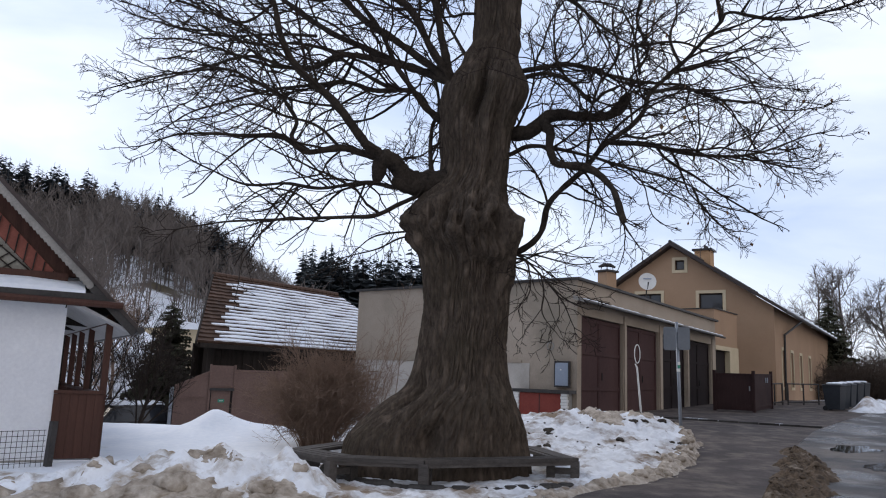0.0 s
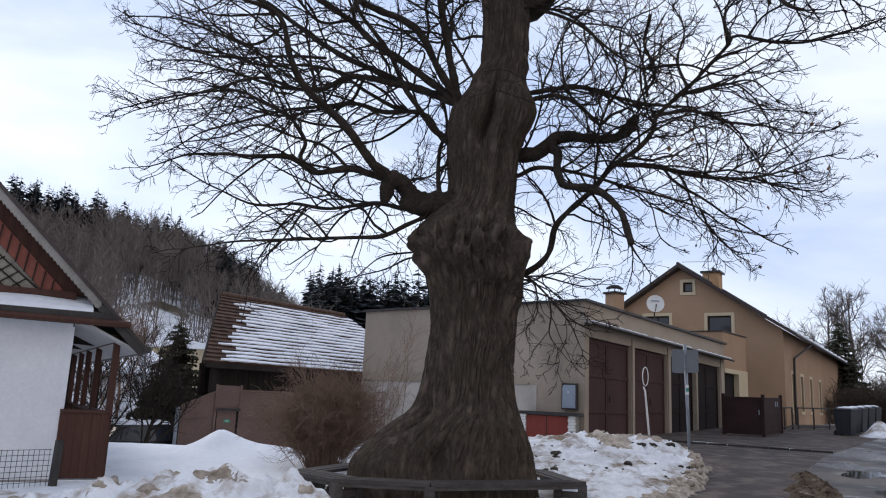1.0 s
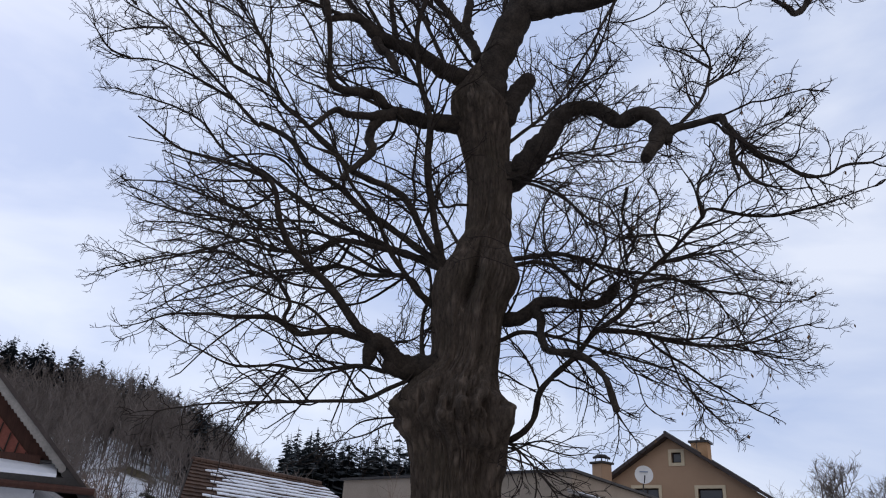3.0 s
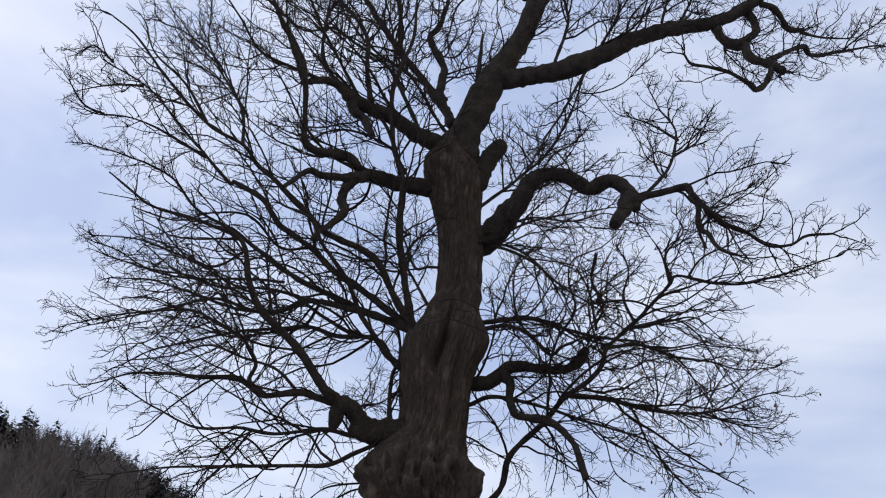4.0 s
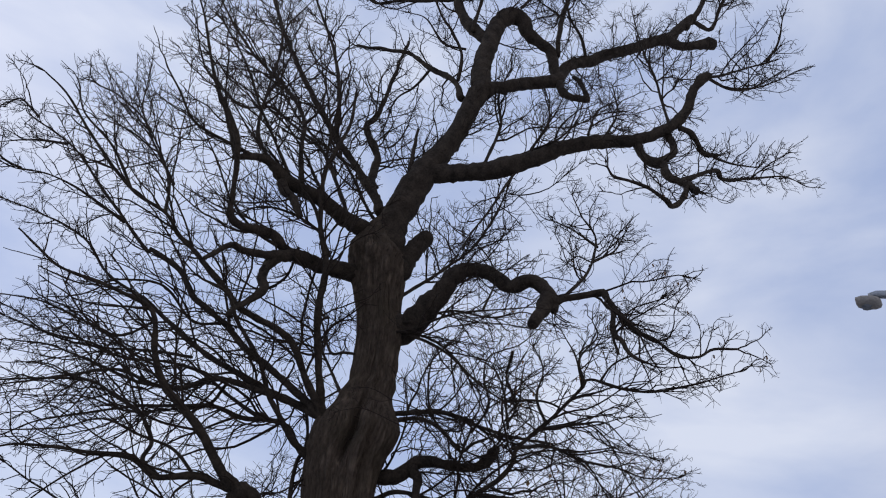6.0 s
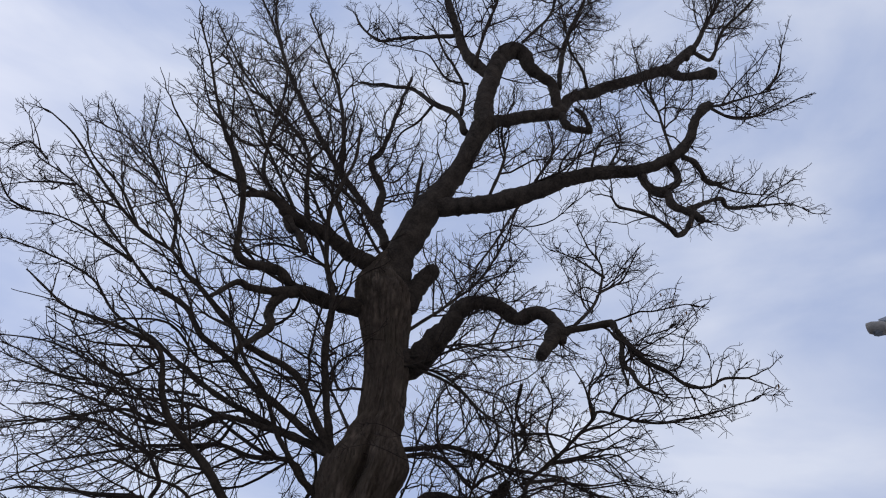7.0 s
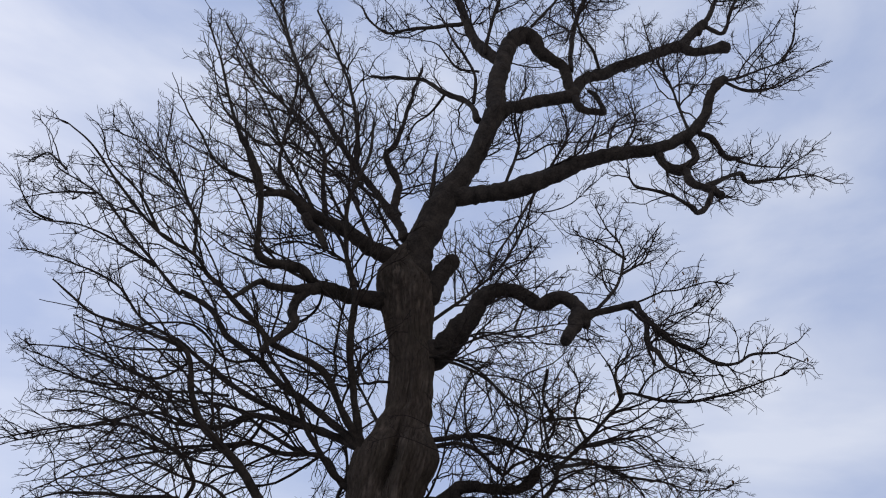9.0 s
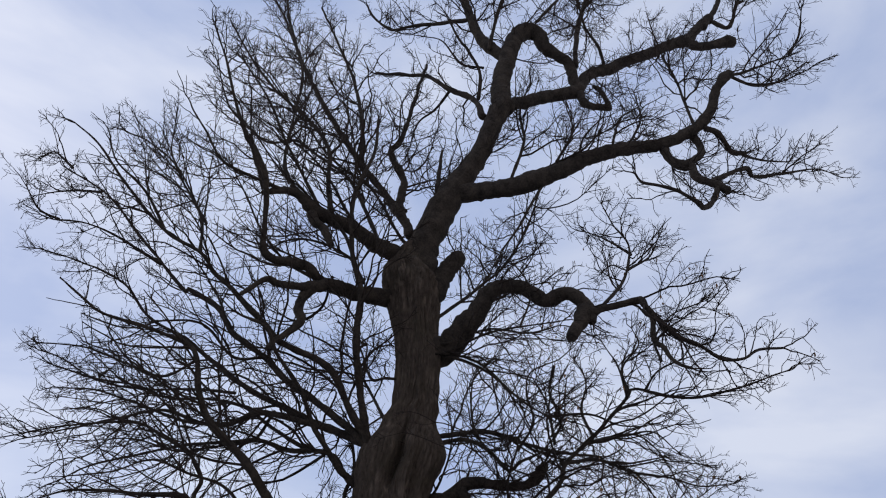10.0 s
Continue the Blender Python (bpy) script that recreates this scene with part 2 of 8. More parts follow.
# ---- mesh helpers ----
class Shape:
    """Verts and faces gathered for one mesh."""

    def __init__(self):
        self.v, self.f = [], []

    def add(self, verts, faces):
        o = len(self.v)
        self.v.extend(tuple(p) for p in verts)
        self.f.extend(tuple(i + o for i in q) for q in faces)
        return self

    def box(self, c, s, rz=0.0, bevel=0.0):
        """A box of size s round c, turned rz degrees, its upright edges cut by bevel."""
        hx, hy, hz = (k / 2 for k in s)
        b = min(bevel, hx * 0.9, hy * 0.9)
        if b > 0:
            ring = [(-hx + b, -hy), (hx - b, -hy), (hx, -hy + b), (hx, hy - b), (hx - b, hy), (-hx + b, hy), (-hx, hy - b), (-hx, -hy + b)]
        else:
            ring = [(-hx, -hy), (hx, -hy), (hx, hy), (-hx, hy)]
        ca, sa = math.cos(radians(rz)), math.sin(radians(rz))
        k = len(ring)
        if b > 0:
            levels = [(-hz, (1 - b / hx, 1 - b / hy)), (-hz + min(b, hz), (1, 1)), (hz - min(b, hz), (1, 1)), (hz, (1 - b / hx, 1 - b / hy))]
        else:
            levels = [(-hz, (1, 1)), (hz, (1, 1))]
        verts = []
        for z, (fx, fy) in levels:
            for x, y in ring:
                x, y = x * fx, y * fy
                verts.append((c[0] + x * ca - y * sa, c[1] + x * sa + y * ca, c[2] + z))
        faces = [tuple(range(k))[::-1], tuple(range((len(levels) - 1) * k, len(levels) * k))]
        for j in range(len(levels) - 1):
            for i in range(k):
                i2 = (i + 1) % k
                faces.append((j * k + i, j * k + i2, (j + 1) * k + i2, (j + 1) * k + i))
        return self.add(verts, faces)

    def beam(self, a, b, w, h, up=(0, 0, 1)):
        """A squared beam from a to b."""
        a, b = Vector(a), Vector(b)
        d = (b - a).normalized()
        side = d.cross(Vector(up))
        if side.length < 1e-4:
            side = d.cross(Vector((1, 0, 0)))
        side.normalize()
        u = side.cross(d)
        q = [side * (w / 2 * i) + u * (h / 2 * j) for i, j in ((-1, -1), (1, -1), (1, 1), (-1, 1))]
        return self.add([a + k for k in q] + [b + k for k in q],
                        [(3, 2, 1, 0), (4, 5, 6, 7)] + [(i, (i + 1) % 4, 4 + (i + 1) % 4, 4 + i) for i in range(4)])

    def tube(self, pts, radii, sides=8, caps=True):
        pts = [Vector(p) for p in pts]
        n, verts, faces = len(pts), [], []
        ref = None
        for i, p in enumerate(pts):
            d = (pts[min(i + 1, n - 1)] - pts[max(i - 1, 0)]).normalized()
            if ref is None:
                ref = d.cross(Vector((0.3, 0.2, 1.0)))
                if ref.length < 1e-3:
                    ref = d.cross(Vector((1, 0, 0)))
            ref = (ref - d * ref.dot(d)).normalized()
            o = d.cross(ref)
            for k in range(sides):
                a = 2 * math.pi * k / sides
                verts.append(p + (ref * math.cos(a) + o * math.sin(a)) * radii[i])
        for i in range(n - 1):
            for k in range(sides):
                k2 = (k + 1) % sides
                faces.append((i * sides + k, i * sides + k2, (i + 1) * sides + k2, (i + 1) * sides + k))
        if caps:
            faces += [tuple(range(sides))[::-1], tuple(range((n - 1) * sides, n * sides))]
        return self.add(verts, faces)

    def prism(self, poly, a, b):
        """The flat outline poly (offsets in metres as Vectors) swept from a to b."""
        k = len(poly)
        return self.add([Vector(a) + p for p in poly] + [Vector(b) + p for p in poly],
                        [tuple(range(k))[::-1], tuple(range(k, 2 * k))] + [(i, (i + 1) % k, k + (i + 1) % k, k + i) for i in range(k)])

    def mesh(self, name, smooth=False):
        me = bpy.data.meshes.new(name)
        me.from_pydata([tuple(p) for p in self.v], [], self.f)
        bm = bmesh.new()
        bm.from_mesh(me)
        bmesh.ops.remove_doubles(bm, verts=bm.verts, dist=1e-5)
        bmesh.ops.recalc_face_normals(bm, faces=bm.faces)
        bm.to_mesh(me)
        bm.free()
        if smooth:
            me.shade_smooth()
        return me


def part(name, shape, material, parent=None, label="", smooth=False):
    me = shape if isinstance(shape, bpy.types.Mesh) else shape.mesh(name, smooth)
    if not me.materials:
        me.materials.append(material)
    ob = new(name, me)
    ob.parent = parent
    if parent is not None:
        ob.matrix_parent_inverse = parent.matrix_world.inverted()
    return tagged(ob, label)


def root(name, at, label, category, group="", kind=""):
    ob = new(name)
    ob.location = at
    ob.matrix_world = Matrix.Translation(at)
    ob.empty_display_size = 0.2
    return tagged(ob, label, category, group, kind)


def np_mesh(name, verts, quads, smooth=False):
    """A mesh from arrays."""
    me = bpy.data.meshes.new(name)
    verts, quads = np.asarray(verts, np.float32).reshape(-1, 3), np.asarray(quads, np.int32)
    k = quads.shape[1]
    me.vertices.add(len(verts))
    me.vertices.foreach_set("co", verts.ravel())
    me.loops.add(quads.size)
    me.loops.foreach_set("vertex_index", quads.ravel())
    me.polygons.add(len(quads))
    me.polygons.foreach_set("loop_start", np.arange(0, quads.size, k, dtype=np.int32))
    me.update(calc_edges=True)
    me.validate()
    if smooth:
        me.shade_smooth()
    return me


def smooth01(a, lo, hi):
    s = np.clip((np.asarray(a, float) - lo) / (hi - lo), 0, 1)
    return s * s * (3 - 2 * s)


def fractal(x, y, scale, octaves=4, seed=0.0):
    return np.array([noise.fractal(Vector((a * scale + seed, b * scale - seed, seed * 0.7)), 0.9, 2.1, octaves)
                     for a, b in zip(np.ravel(x), np.ravel(y))]).reshape(np.shape(x))


def ground_z(x, y):
    """The lie of the land."""
    x, y = np.asarray(x, float), np.asarray(y, float)
    rise = smooth01(x, -3, 2) * 0.035 * np.clip(y - 9.5, 0, 30)
    fall = 1.05 * smooth01(y, 18.5, 22.5) * (1 - smooth01(x, -6.5, -2.5))
    r = np.hypot(x, y)
    az = np.degrees(np.arctan2(x, y))
    crest = np.interp(az, [-60, -32, -28, -22, -17, -11, -4, 5, 40], [27, 25.5, 25, 24.8, 20.3, 9, 3, 1, 1])
    hill = crest * smooth01(r, 62, 165) + 4 * smooth01(r, 165, 400) * (az < 10)
    return rise - fall + hill

# ---- ground, road ----
def grid_patch(name, xs, ys, height, material, **tags):
    X, Y = np.meshgrid(xs, ys)
    Z = height(X, Y)
    k, n = len(xs), len(ys)
    idx = np.arange(k * n).reshape(n, k)
    quads = np.stack([idx[:-1, :-1], idx[:-1, 1:], idx[1:, 1:], idx[1:, :-1]], -1).reshape(-1, 4)
    me = np_mesh(name, np.stack([X, Y, Z], -1), quads, True)
    me.materials.append(material)
    return tagged(new(name, me), **tags)


def spaced(lo, hi, near, n):
    s = np.linspace(-1, 1, n)
    s = np.sign(s) * (np.abs(s) ** 2.6)
    return np.where(s < 0, near + s * (near - lo), near + s * (hi - near))


grid_patch("ground", spaced(-900, 900, 0, 170), spaced(-300, 1500, 16, 190),
           lambda x, y: ground_z(x, y) - 0.03, GROUND, label="snow-patched winter ground rising to a wooded hillside", category="ground", kind="structure")


def strip(name, left, right, material, lift, kind="structure", label="", category="road", across=14, along=60, bumps=0.01, crown=0.0):
    """A sheet between two edge lines, laid on the ground."""
    left, right = np.array(left, float), np.array(right, float)
    s = np.linspace(0, 1, along)
    u = np.linspace(0, 1, across)

    def at(line):
        d = np.r_[0, np.cumsum(np.hypot(*np.diff(line, axis=0).T))]
        return np.stack([np.interp(s * d[-1], d, line[:, 0]), np.interp(s * d[-1], d, line[:, 1])], -1)
    L, R = at(left), at(right)
    P = L[:, None] * (1 - u[None, :, None]) + R[:, None] * u[None, :, None]
    Z = ground_z(P[..., 0], P[..., 1]) + lift + crown * np.sin(np.pi * u)[None, :] ** 0.7 + bumps * fractal(P[..., 0], P[..., 1], 0.7, 3, 3.0)
    idx = np.arange(along * across).reshape(along, across)
    quads = np.stack([idx[:-1, :-1], idx[:-1, 1:], idx[1:, 1:], idx[1:, :-1]], -1).reshape(-1, 4)
    me = np_mesh(name, np.concatenate([P, Z[..., None]], -1), quads, True)
    me.materials.append(material)
    return tagged(new(name, me), label, category, kind=kind)


strip("road", [(2.0, -12), (3.5, 5), (5.0, 11.4), (7.2, 16.1), (10.8, 22.2), (16.9, 30.5), (31, 47), (60, 75)],
      [(9.0, -12), (10, 5), (11.5, 11.4), (14, 16.1), (18, 22.2), (24.5, 29), (39, 44), (70, 70)], ASPHALT, 0.03,
      label="wet patched asphalt village road with puddles", category="road", across=30, along=120, bumps=0.006)
strip("pavement", [(-0.5, -6), (0.6, 8.0), (2.0, 10.9), (3.9, 12.9), (4.2, 17.0), (3.6, 22.5), (5.0, 24.6), (9.0, 29.8), (13.0, 35.2), (30, 52)],
      [(2.2, -6), (3.4, 5), (5.1, 11.4), (6.2, 14), (7.3, 16.1), (9.0, 19.2), (10.9, 22.2), (13.5, 26), (17.0, 30.5), (31.2, 47)],
      APRON, 0.022, label="worn grey asphalt forecourt before the garages", category="pavement", across=30, along=110)

# ---- the great linden ----
tree = root("linden_tree", (0.35, 12.4, 0.0), "huge old bare linden with a burled trunk inside a bench", "tree")
RINGS = [(-0.15, -0.01, 1.57), (0.43, 0.01, 1.48), (0.61, 0.00, 1.45), (0.78, 0.06, 1.37), (0.96, 0.12, 1.25), (1.12, 0.18, 1.13), (1.25, 0.23, 1.02), (1.40, 0.33, 0.88),
         (1.61, 0.35, 0.80), (1.82, 0.36, 0.76), (2.14, 0.37, 0.72), (2.46, 0.40, 0.71), (2.74, 0.42, 0.70), (3.02, 0.41, 0.72), (3.20, 0.44, 0.76), (3.36, 0.44, 0.79),
         (3.58, 0.37, 0.80), (3.72, 0.32, 0.88), (3.91, 0.28, 0.98), (4.10, 0.28, 0.98), (4.27, 0.30, 0.91), (4.49, 0.31, 0.80), (4.66, 0.37, 0.69), (4.88, 0.45, 0.59),
         (5.18, 0.49, 0.58), (5.53, 0.47, 0.61), (5.89, 0.50, 0.65), (6.15, 0.56, 0.71), (6.33, 0.61, 0.74), (6.52, 0.62, 0.72), (6.72, 0.64, 0.61), (6.90, 0.69, 0.51),
         (7.18, 0.72, 0.46), (7.38, 0.83, 0.43), (7.52, 0.78, 0.41), (7.71, 0.82, 0.42), (7.98, 0.80, 0.41), (8.17, 0.82, 0.42), (8.75, 0.76, 0.42), (9.12, 0.70, 0.47),
         (9.37, 0.67, 0.52), (9.65, 0.63, 0.56), (10.01, 0.56, 0.57), (10.28, 0.49, 0.49), (10.53, 0.52, 0.40), (10.88, 0.64, 0.30), (11.23, 0.82, 0.05)]


def trunk_mesh():
    zz, cc, ww = (np.array(c) for c in zip(*RINGS))
    nz, na = 280, 460
    z = np.linspace(zz[0], zz[-1], nz)
    cx, hw = np.interp(z, zz, cc), np.interp(z, zz, ww)
    ker = np.hanning(9) / np.hanning(9).sum()
    cx, hw = (np.convolve(np.pad(q, 4, mode="edge"), ker, "valid") for q in (cx, hw))
    a = np.linspace(0, 2 * np.pi, na, endpoint=False)
    A, Z = np.meshgrid(a, z)
    low = 1 - smooth01(Z, 0.2, 2.0)
    r = np.ones_like(Z)
    r += low * (0.035 * np.cos(5 * A + 0.6) + 0.03 * np.cos(9 * A + 2.0) - 0.02)
    r += (0.03 * np.cos(3 * A + Z * 0.5) + 0.025 * np.cos(7 * A - Z * 0.35)) * smooth01(Z, 0.6, 2.5)
    for ba, bz, br, bh in ((3.5, 4.05, 0.55, 0.22), (4.6, 3.75, 0.45, 0.20), (5.6, 3.55, 0.45, 0.25), (0.2, 4.25, 0.4, 0.12),
                           (5.2, 4.3, 0.3, 0.12), (3.9, 3.55, 0.3, 0.12), (2.0, 4.0, 0.5, 0.2), (3.3, 6.2, 0.5, 0.18), (5.9, 6.5, 0.4, 0.15),
                           (3.2, 9.75, 0.5, 0.12), (5.0, 9.9, 0.4, 0.12), (4.5, 5.4, 0.35, 0.10), (1.0, 9.6, 0.5, 0.1)):
        da = np.angle(np.exp(1j * (A - ba)))
        r += bh * np.exp(-((da / br) ** 2 + ((Z - bz) / 0.38) ** 2))
    for ba, bz in ((4.65, 6.35), (4.55, 5.95), (4.72, 6.75), (5.3, 3.05), (5.5, 3.35), (4.62, 0.62), (3.9, 1.3)):
        da = np.angle(np.exp(1j * (A - ba)))
        r -= 0.24 * np.exp(-((da / 0.15) ** 2 + ((Z - bz) / 0.28) ** 2))
    # burls that overhang below, small rotted holes, and ribs that run up from the collar
    for ba, bz, wa, wz, bh in ((4.13, 3.86, 0.30, 0.30, 0.14), (5.10, 3.58, 0.36, 0.24, 0.20), (5.60, 4.02, 0.34, 0.34, 0.12), (4.48, 3.70, 0.16, 0.14, 0.09),
                               (4.80, 4.02, 0.14, 0.14, 0.07), (5.30, 4.22, 0.16, 0.18, 0.08), (3.75, 3.98, 0.24, 0.26, 0.10), (4.75, 4.30, 0.20, 0.16, 0.08),
                               (4.30, 4.42, 0.18, 0.20, 0.10), (5.25, 4.50, 0.20, 0.22, 0.09), (5.75, 6.30, 0.40, 0.40, 0.12), (4.20, 5.75, 0.25, 0.55, 0.10),
                               (4.95, 9.55, 0.30, 0.25, 0.10), (4.35, 9.80, 0.25, 0.30, 0.12), (5.40, 10.0, 0.25, 0.20, 0.10)):
        da = np.angle(np.exp(1j * (A - ba)))
        up = Z - bz
        r += bh * np.exp(-(da / wa) ** 2) * np.where(up > 0, np.exp(-(up / wz) ** 2), 1 - smooth01(-up, wz * 0.35, wz * 0.75))
    for ba, bz, wa, wz, bh in ((5.54, 4.13, 0.07, 0.10, 0.16), (4.66, 3.97, 0.08, 0.07, 0.15), (4.98, 4.02, 0.06, 0.06, 0.12), (5.25, 3.36, 0.24, 0.12, 0.20),
                               (4.35, 4.12, 0.05, 0.16, 0.12), (4.42, 5.10, 0.05, 0.50, 0.10), (5.15, 5.40, 0.05, 0.70, 0.10), (4.60, 7.60, 0.07, 0.60, 0.10),
                               (4.62, 6.30, 0.16, 0.55, 0.22), (5.05, 8.70, 0.06, 0.60, 0.10), (4.30, 9.30, 0.08, 0.30, 0.12)):
        da = np.angle(np.exp(1j * (A - ba)))
        r -= bh * np.exp(-((da / wa) ** 2 + ((Z - bz) / wz) ** 2))
    for ba, wa, z0, z1, bh in ((4.90, 0.12, 3.9, 6.4, 0.10), (5.35, 0.16, 4.4, 8.5, 0.09), (4.30, 0.14, 4.6, 6.2, 0.08), (4.75, 0.12, 6.8, 9.6, 0.08), (5.6, 0.2, 0.0, 3.3, 0.05),
                               (4.15, 0.22, 0.0, 1.4, 0.07), (4.95, 0.18, 0.0, 1.2, 0.05), (3.75, 0.2, 0.0, 1.2, 0.08)):
        da = np.angle(np.exp(1j * (A - ba - 0.06 * np.sin(Z * 1.3))))
        r += bh * np.exp(-(da / wa) ** 2) * smooth01(Z, z0 - 0.4, z0 + 0.3) * (1 - smooth01(Z, z1 - 0.4, z1 + 0.4))
    rough = np.empty_like(Z)
    for i in range(nz):
        for j in range(na):
            u, v, w = math.cos(a[j]), math.sin(a[j]), z[i]
            kn = math.exp(-((w - 3.95) / 0.55) ** 2) + 0.5 * math.exp(-((w - 9.8) / 0.5) ** 2)
            rough[i, j] = kn * (0.42 * abs(noise.noise(Vector((u * 3.2, v * 3.2, w * 2.6)))) - 0.07 + 0.17 * noise.noise(Vector((u * 6, v * 6, w * 5)))) \
                + (1 - abs(noise.noise(Vector((u * 8, v * 8, w * 0.8))))) ** 2 * 0.03 + 0.035 \
                + (1 - abs(noise.noise(Vector((u * 13, v * 13, w * 2.4))))) ** 7 * -0.070 \
                + (1 - abs(noise.noise(Vector((u * 24, v * 24, w * 4.2))))) ** 6 * -0.040 + noise.noise(Vector((u * 1.6, v * 1.6, w * 1.2))) * 0.10
    r += (rough - 0.085) * (1 - 0.45 * low)
    # bulges stay, but the girth keeps to the rings
    X = r * np.cos(A)
    hi, lo = (np.convolve(np.pad(q, 4, mode="edge"), ker, "valid") for q in (X.max(1), -X.min(1)))
    X = cx[:, None] + hw[:, None] * np.where(X > 0, X / hi[:, None], X / lo[:, None])
    Y = 12.4 + np.minimum(hw, 1.02)[:, None] * r * np.sin(A)
    idx = np.arange(nz * na).reshape(nz, na)
    nxt = np.roll(idx, -1, 1)
    quads = np.stack([idx[:-1], nxt[:-1], nxt[1:], idx[1:]], -1).reshape(-1, 4)
    return np_mesh("trunk", np.stack([X, Y, Z], -1), quads, True)


part("trunk", trunk_mesh(), BARK, tree, "furrowed grey-brown trunk with burls and hollows")

BOUGH_LINES = []


def unit(v):
    return v / np.maximum(np.linalg.norm(v, axis=-1, keepdims=True), 1e-9)


def limb(r0, r1, pts):
    """A limb through pts, tapering from r0 to r1 or with a radius at each point, rounded and gnarled."""
    P = np.array(pts)
    girth = P[:, 3] if P.shape[1] == 4 else None
    P = P[:, :3]
    if girth is not None:
        r0, r1 = girth.max(), girth[-1]
    zr, cr, hr = (np.array(c) for c in zip(*RINGS))
    c0, h0 = np.interp(P[0, 2], zr, cr), np.interp(P[0, 2], zr, hr)
    off = np.array([P[0, 0] - c0, P[0, 1] - 12.4, 0])
    if P[0, 2] < 11 and h0 * 0.6 < np.linalg.norm(off) < h0 * 1.35 + 0.15:
        P = np.vstack([P[0] - off / np.linalg.norm(off) * 0.42, P])
        girth = None if girth is None else np.r_[girth[0], girth]
    k = len(P)
    seg = np.r_[0, np.cumsum(np.linalg.norm(np.diff(P, axis=0), axis=1))]
    n = max(6, int(seg[-1] / max(0.07, r0 * 0.30)))
    n = min(n, 110)
    out = []
    ext = np.vstack([2 * P[0] - P[1], P, 2 * P[-1] - P[-2]])
    for d in np.linspace(0, seg[-1], n):
        i = min(np.searchsorted(seg, d, side="right") - 1, k - 2)
        u = (d - seg[i]) / (seg[i + 1] - seg[i])
        a, b, c, e = ext[i:i + 4]
        out.append(0.5 * (2 * b + (c - a) * u + (2 * a - 5 * b + 4 * c - e) * u * u + (3 * b - a - 3 * c + e) * u ** 3))
    out = np.array(out)
    s = np.linspace(0, 1, n)
    rad = r0 + (r1 - r0) * s ** 0.85 if girth is None else np.interp(s * seg[-1], seg, girth)
    mid = max(r0, r1)
    sway = min(0.05, mid * 0.35) if girth is None else 0.012
    for q in range(n):
        v = Vector(out[q])
        if 0 < q < n - 1:
            out[q] += np.array(noise.noise_vector(v * 2.2)) * sway
        even = min(1.0, 0.10 / mid)
        rad[q] *= 1 + 0.22 * even * noise.noise(v * 2.6) + 0.12 * even * noise.noise(v * 6.0)
    if r1 > 0.03:
        tip = unit(out[-1] - out[-2])
        out = np.vstack([out, out[-1] + tip * rad[-1] * 0.5, out[-1] + tip * rad[-1] * 0.75])
        rad = np.r_[rad, rad[-1] * 0.8, rad[-1] * 0.35]
    BOUGH_LINES.append((out, rad))
    sh = Shape()
    sides = 18 if mid > 0.12 else 10 if mid > 0.05 else 6
    sh.tube(out, rad, sides)
    if mid > 0.05:
        # knots and hollows
        for q in range(len(out)):
            c, k = Vector(out[q]), rad[q]
            for j in range(q * sides, (q + 1) * sides):
                v = Vector(sh.v[j])
                e = v - c
                sh.v[j] = tuple(c + e * (1 + 0.22 * noise.noise(v * (0.55 / max(k, 0.07))) + 0.13 * noise.noise(v * (1.6 / max(k, 0.07)))))
    part("limb", sh, BACKLIT_BARK, tree, smooth=True)


limb(0, 0, [(0.66, 12.40, 10.03, 0.419), (0.72, 12.34, 10.40, 0.383), (0.78, 12.28, 10.79, 0.322), (0.94, 12.20, 11.33, 0.306), (1.19, 12.12, 11.95, 0.302), (1.47, 12.03, 12.47, 0.261), (1.73, 11.95, 12.96, 0.219), (2.00, 11.87, 13.60, 0.211), (2.17, 11.83, 14.21, 0.228), (2.38, 11.80, 14.72, 0.244)])
limb(0, 0, [(1.48, 12.05, 12.17, 0.225), (1.99, 11.83, 12.12, 0.200), (2.42, 11.61, 12.07, 0.198), (2.77, 11.44, 12.09, 0.208), (3.14, 11.28, 12.19, 0.185), (3.51, 11.12, 12.31, 0.174), (4.08, 10.96, 12.59, 0.153), (4.65, 10.82, 12.72, 0.153), (5.21, 10.69, 12.77, 0.132), (5.67, 10.59, 12.90, 0.120), (6.06, 10.49, 13.14, 0.121), (6.36, 10.40, 13.40, 0.122), (6.56, 10.31, 13.74, 0.101), (6.63, 10.20, 14.06, 0.096), (6.72, 10.10, 14.24, 0.102), (6.83, 10.02, 14.39, 0.113), (6.93, 9.95, 14.45, 0.090)])
limb(0, 0, [(5.51, 10.75, 12.89, 0.100), (5.52, 10.65, 12.54, 0.086), (5.58, 10.55, 12.25, 0.090), (5.72, 10.45, 12.08, 0.100), (5.84, 10.37, 12.01, 0.094), (5.82, 10.28, 11.70, 0.083), (5.88, 10.20, 11.51, 0.071), (5.99, 10.12, 11.38, 0.070), (6.11, 10.03, 11.23, 0.080), (6.21, 9.95, 11.05, 0.079)])
limb(0, 0, [(5.70, 10.35, 12.00, 0.084), (5.94, 10.40, 12.21, 0.079), (6.16, 10.45, 12.47, 0.075), (6.20, 10.52, 12.77, 0.066), (6.15, 10.60, 13.10, 0.072)])
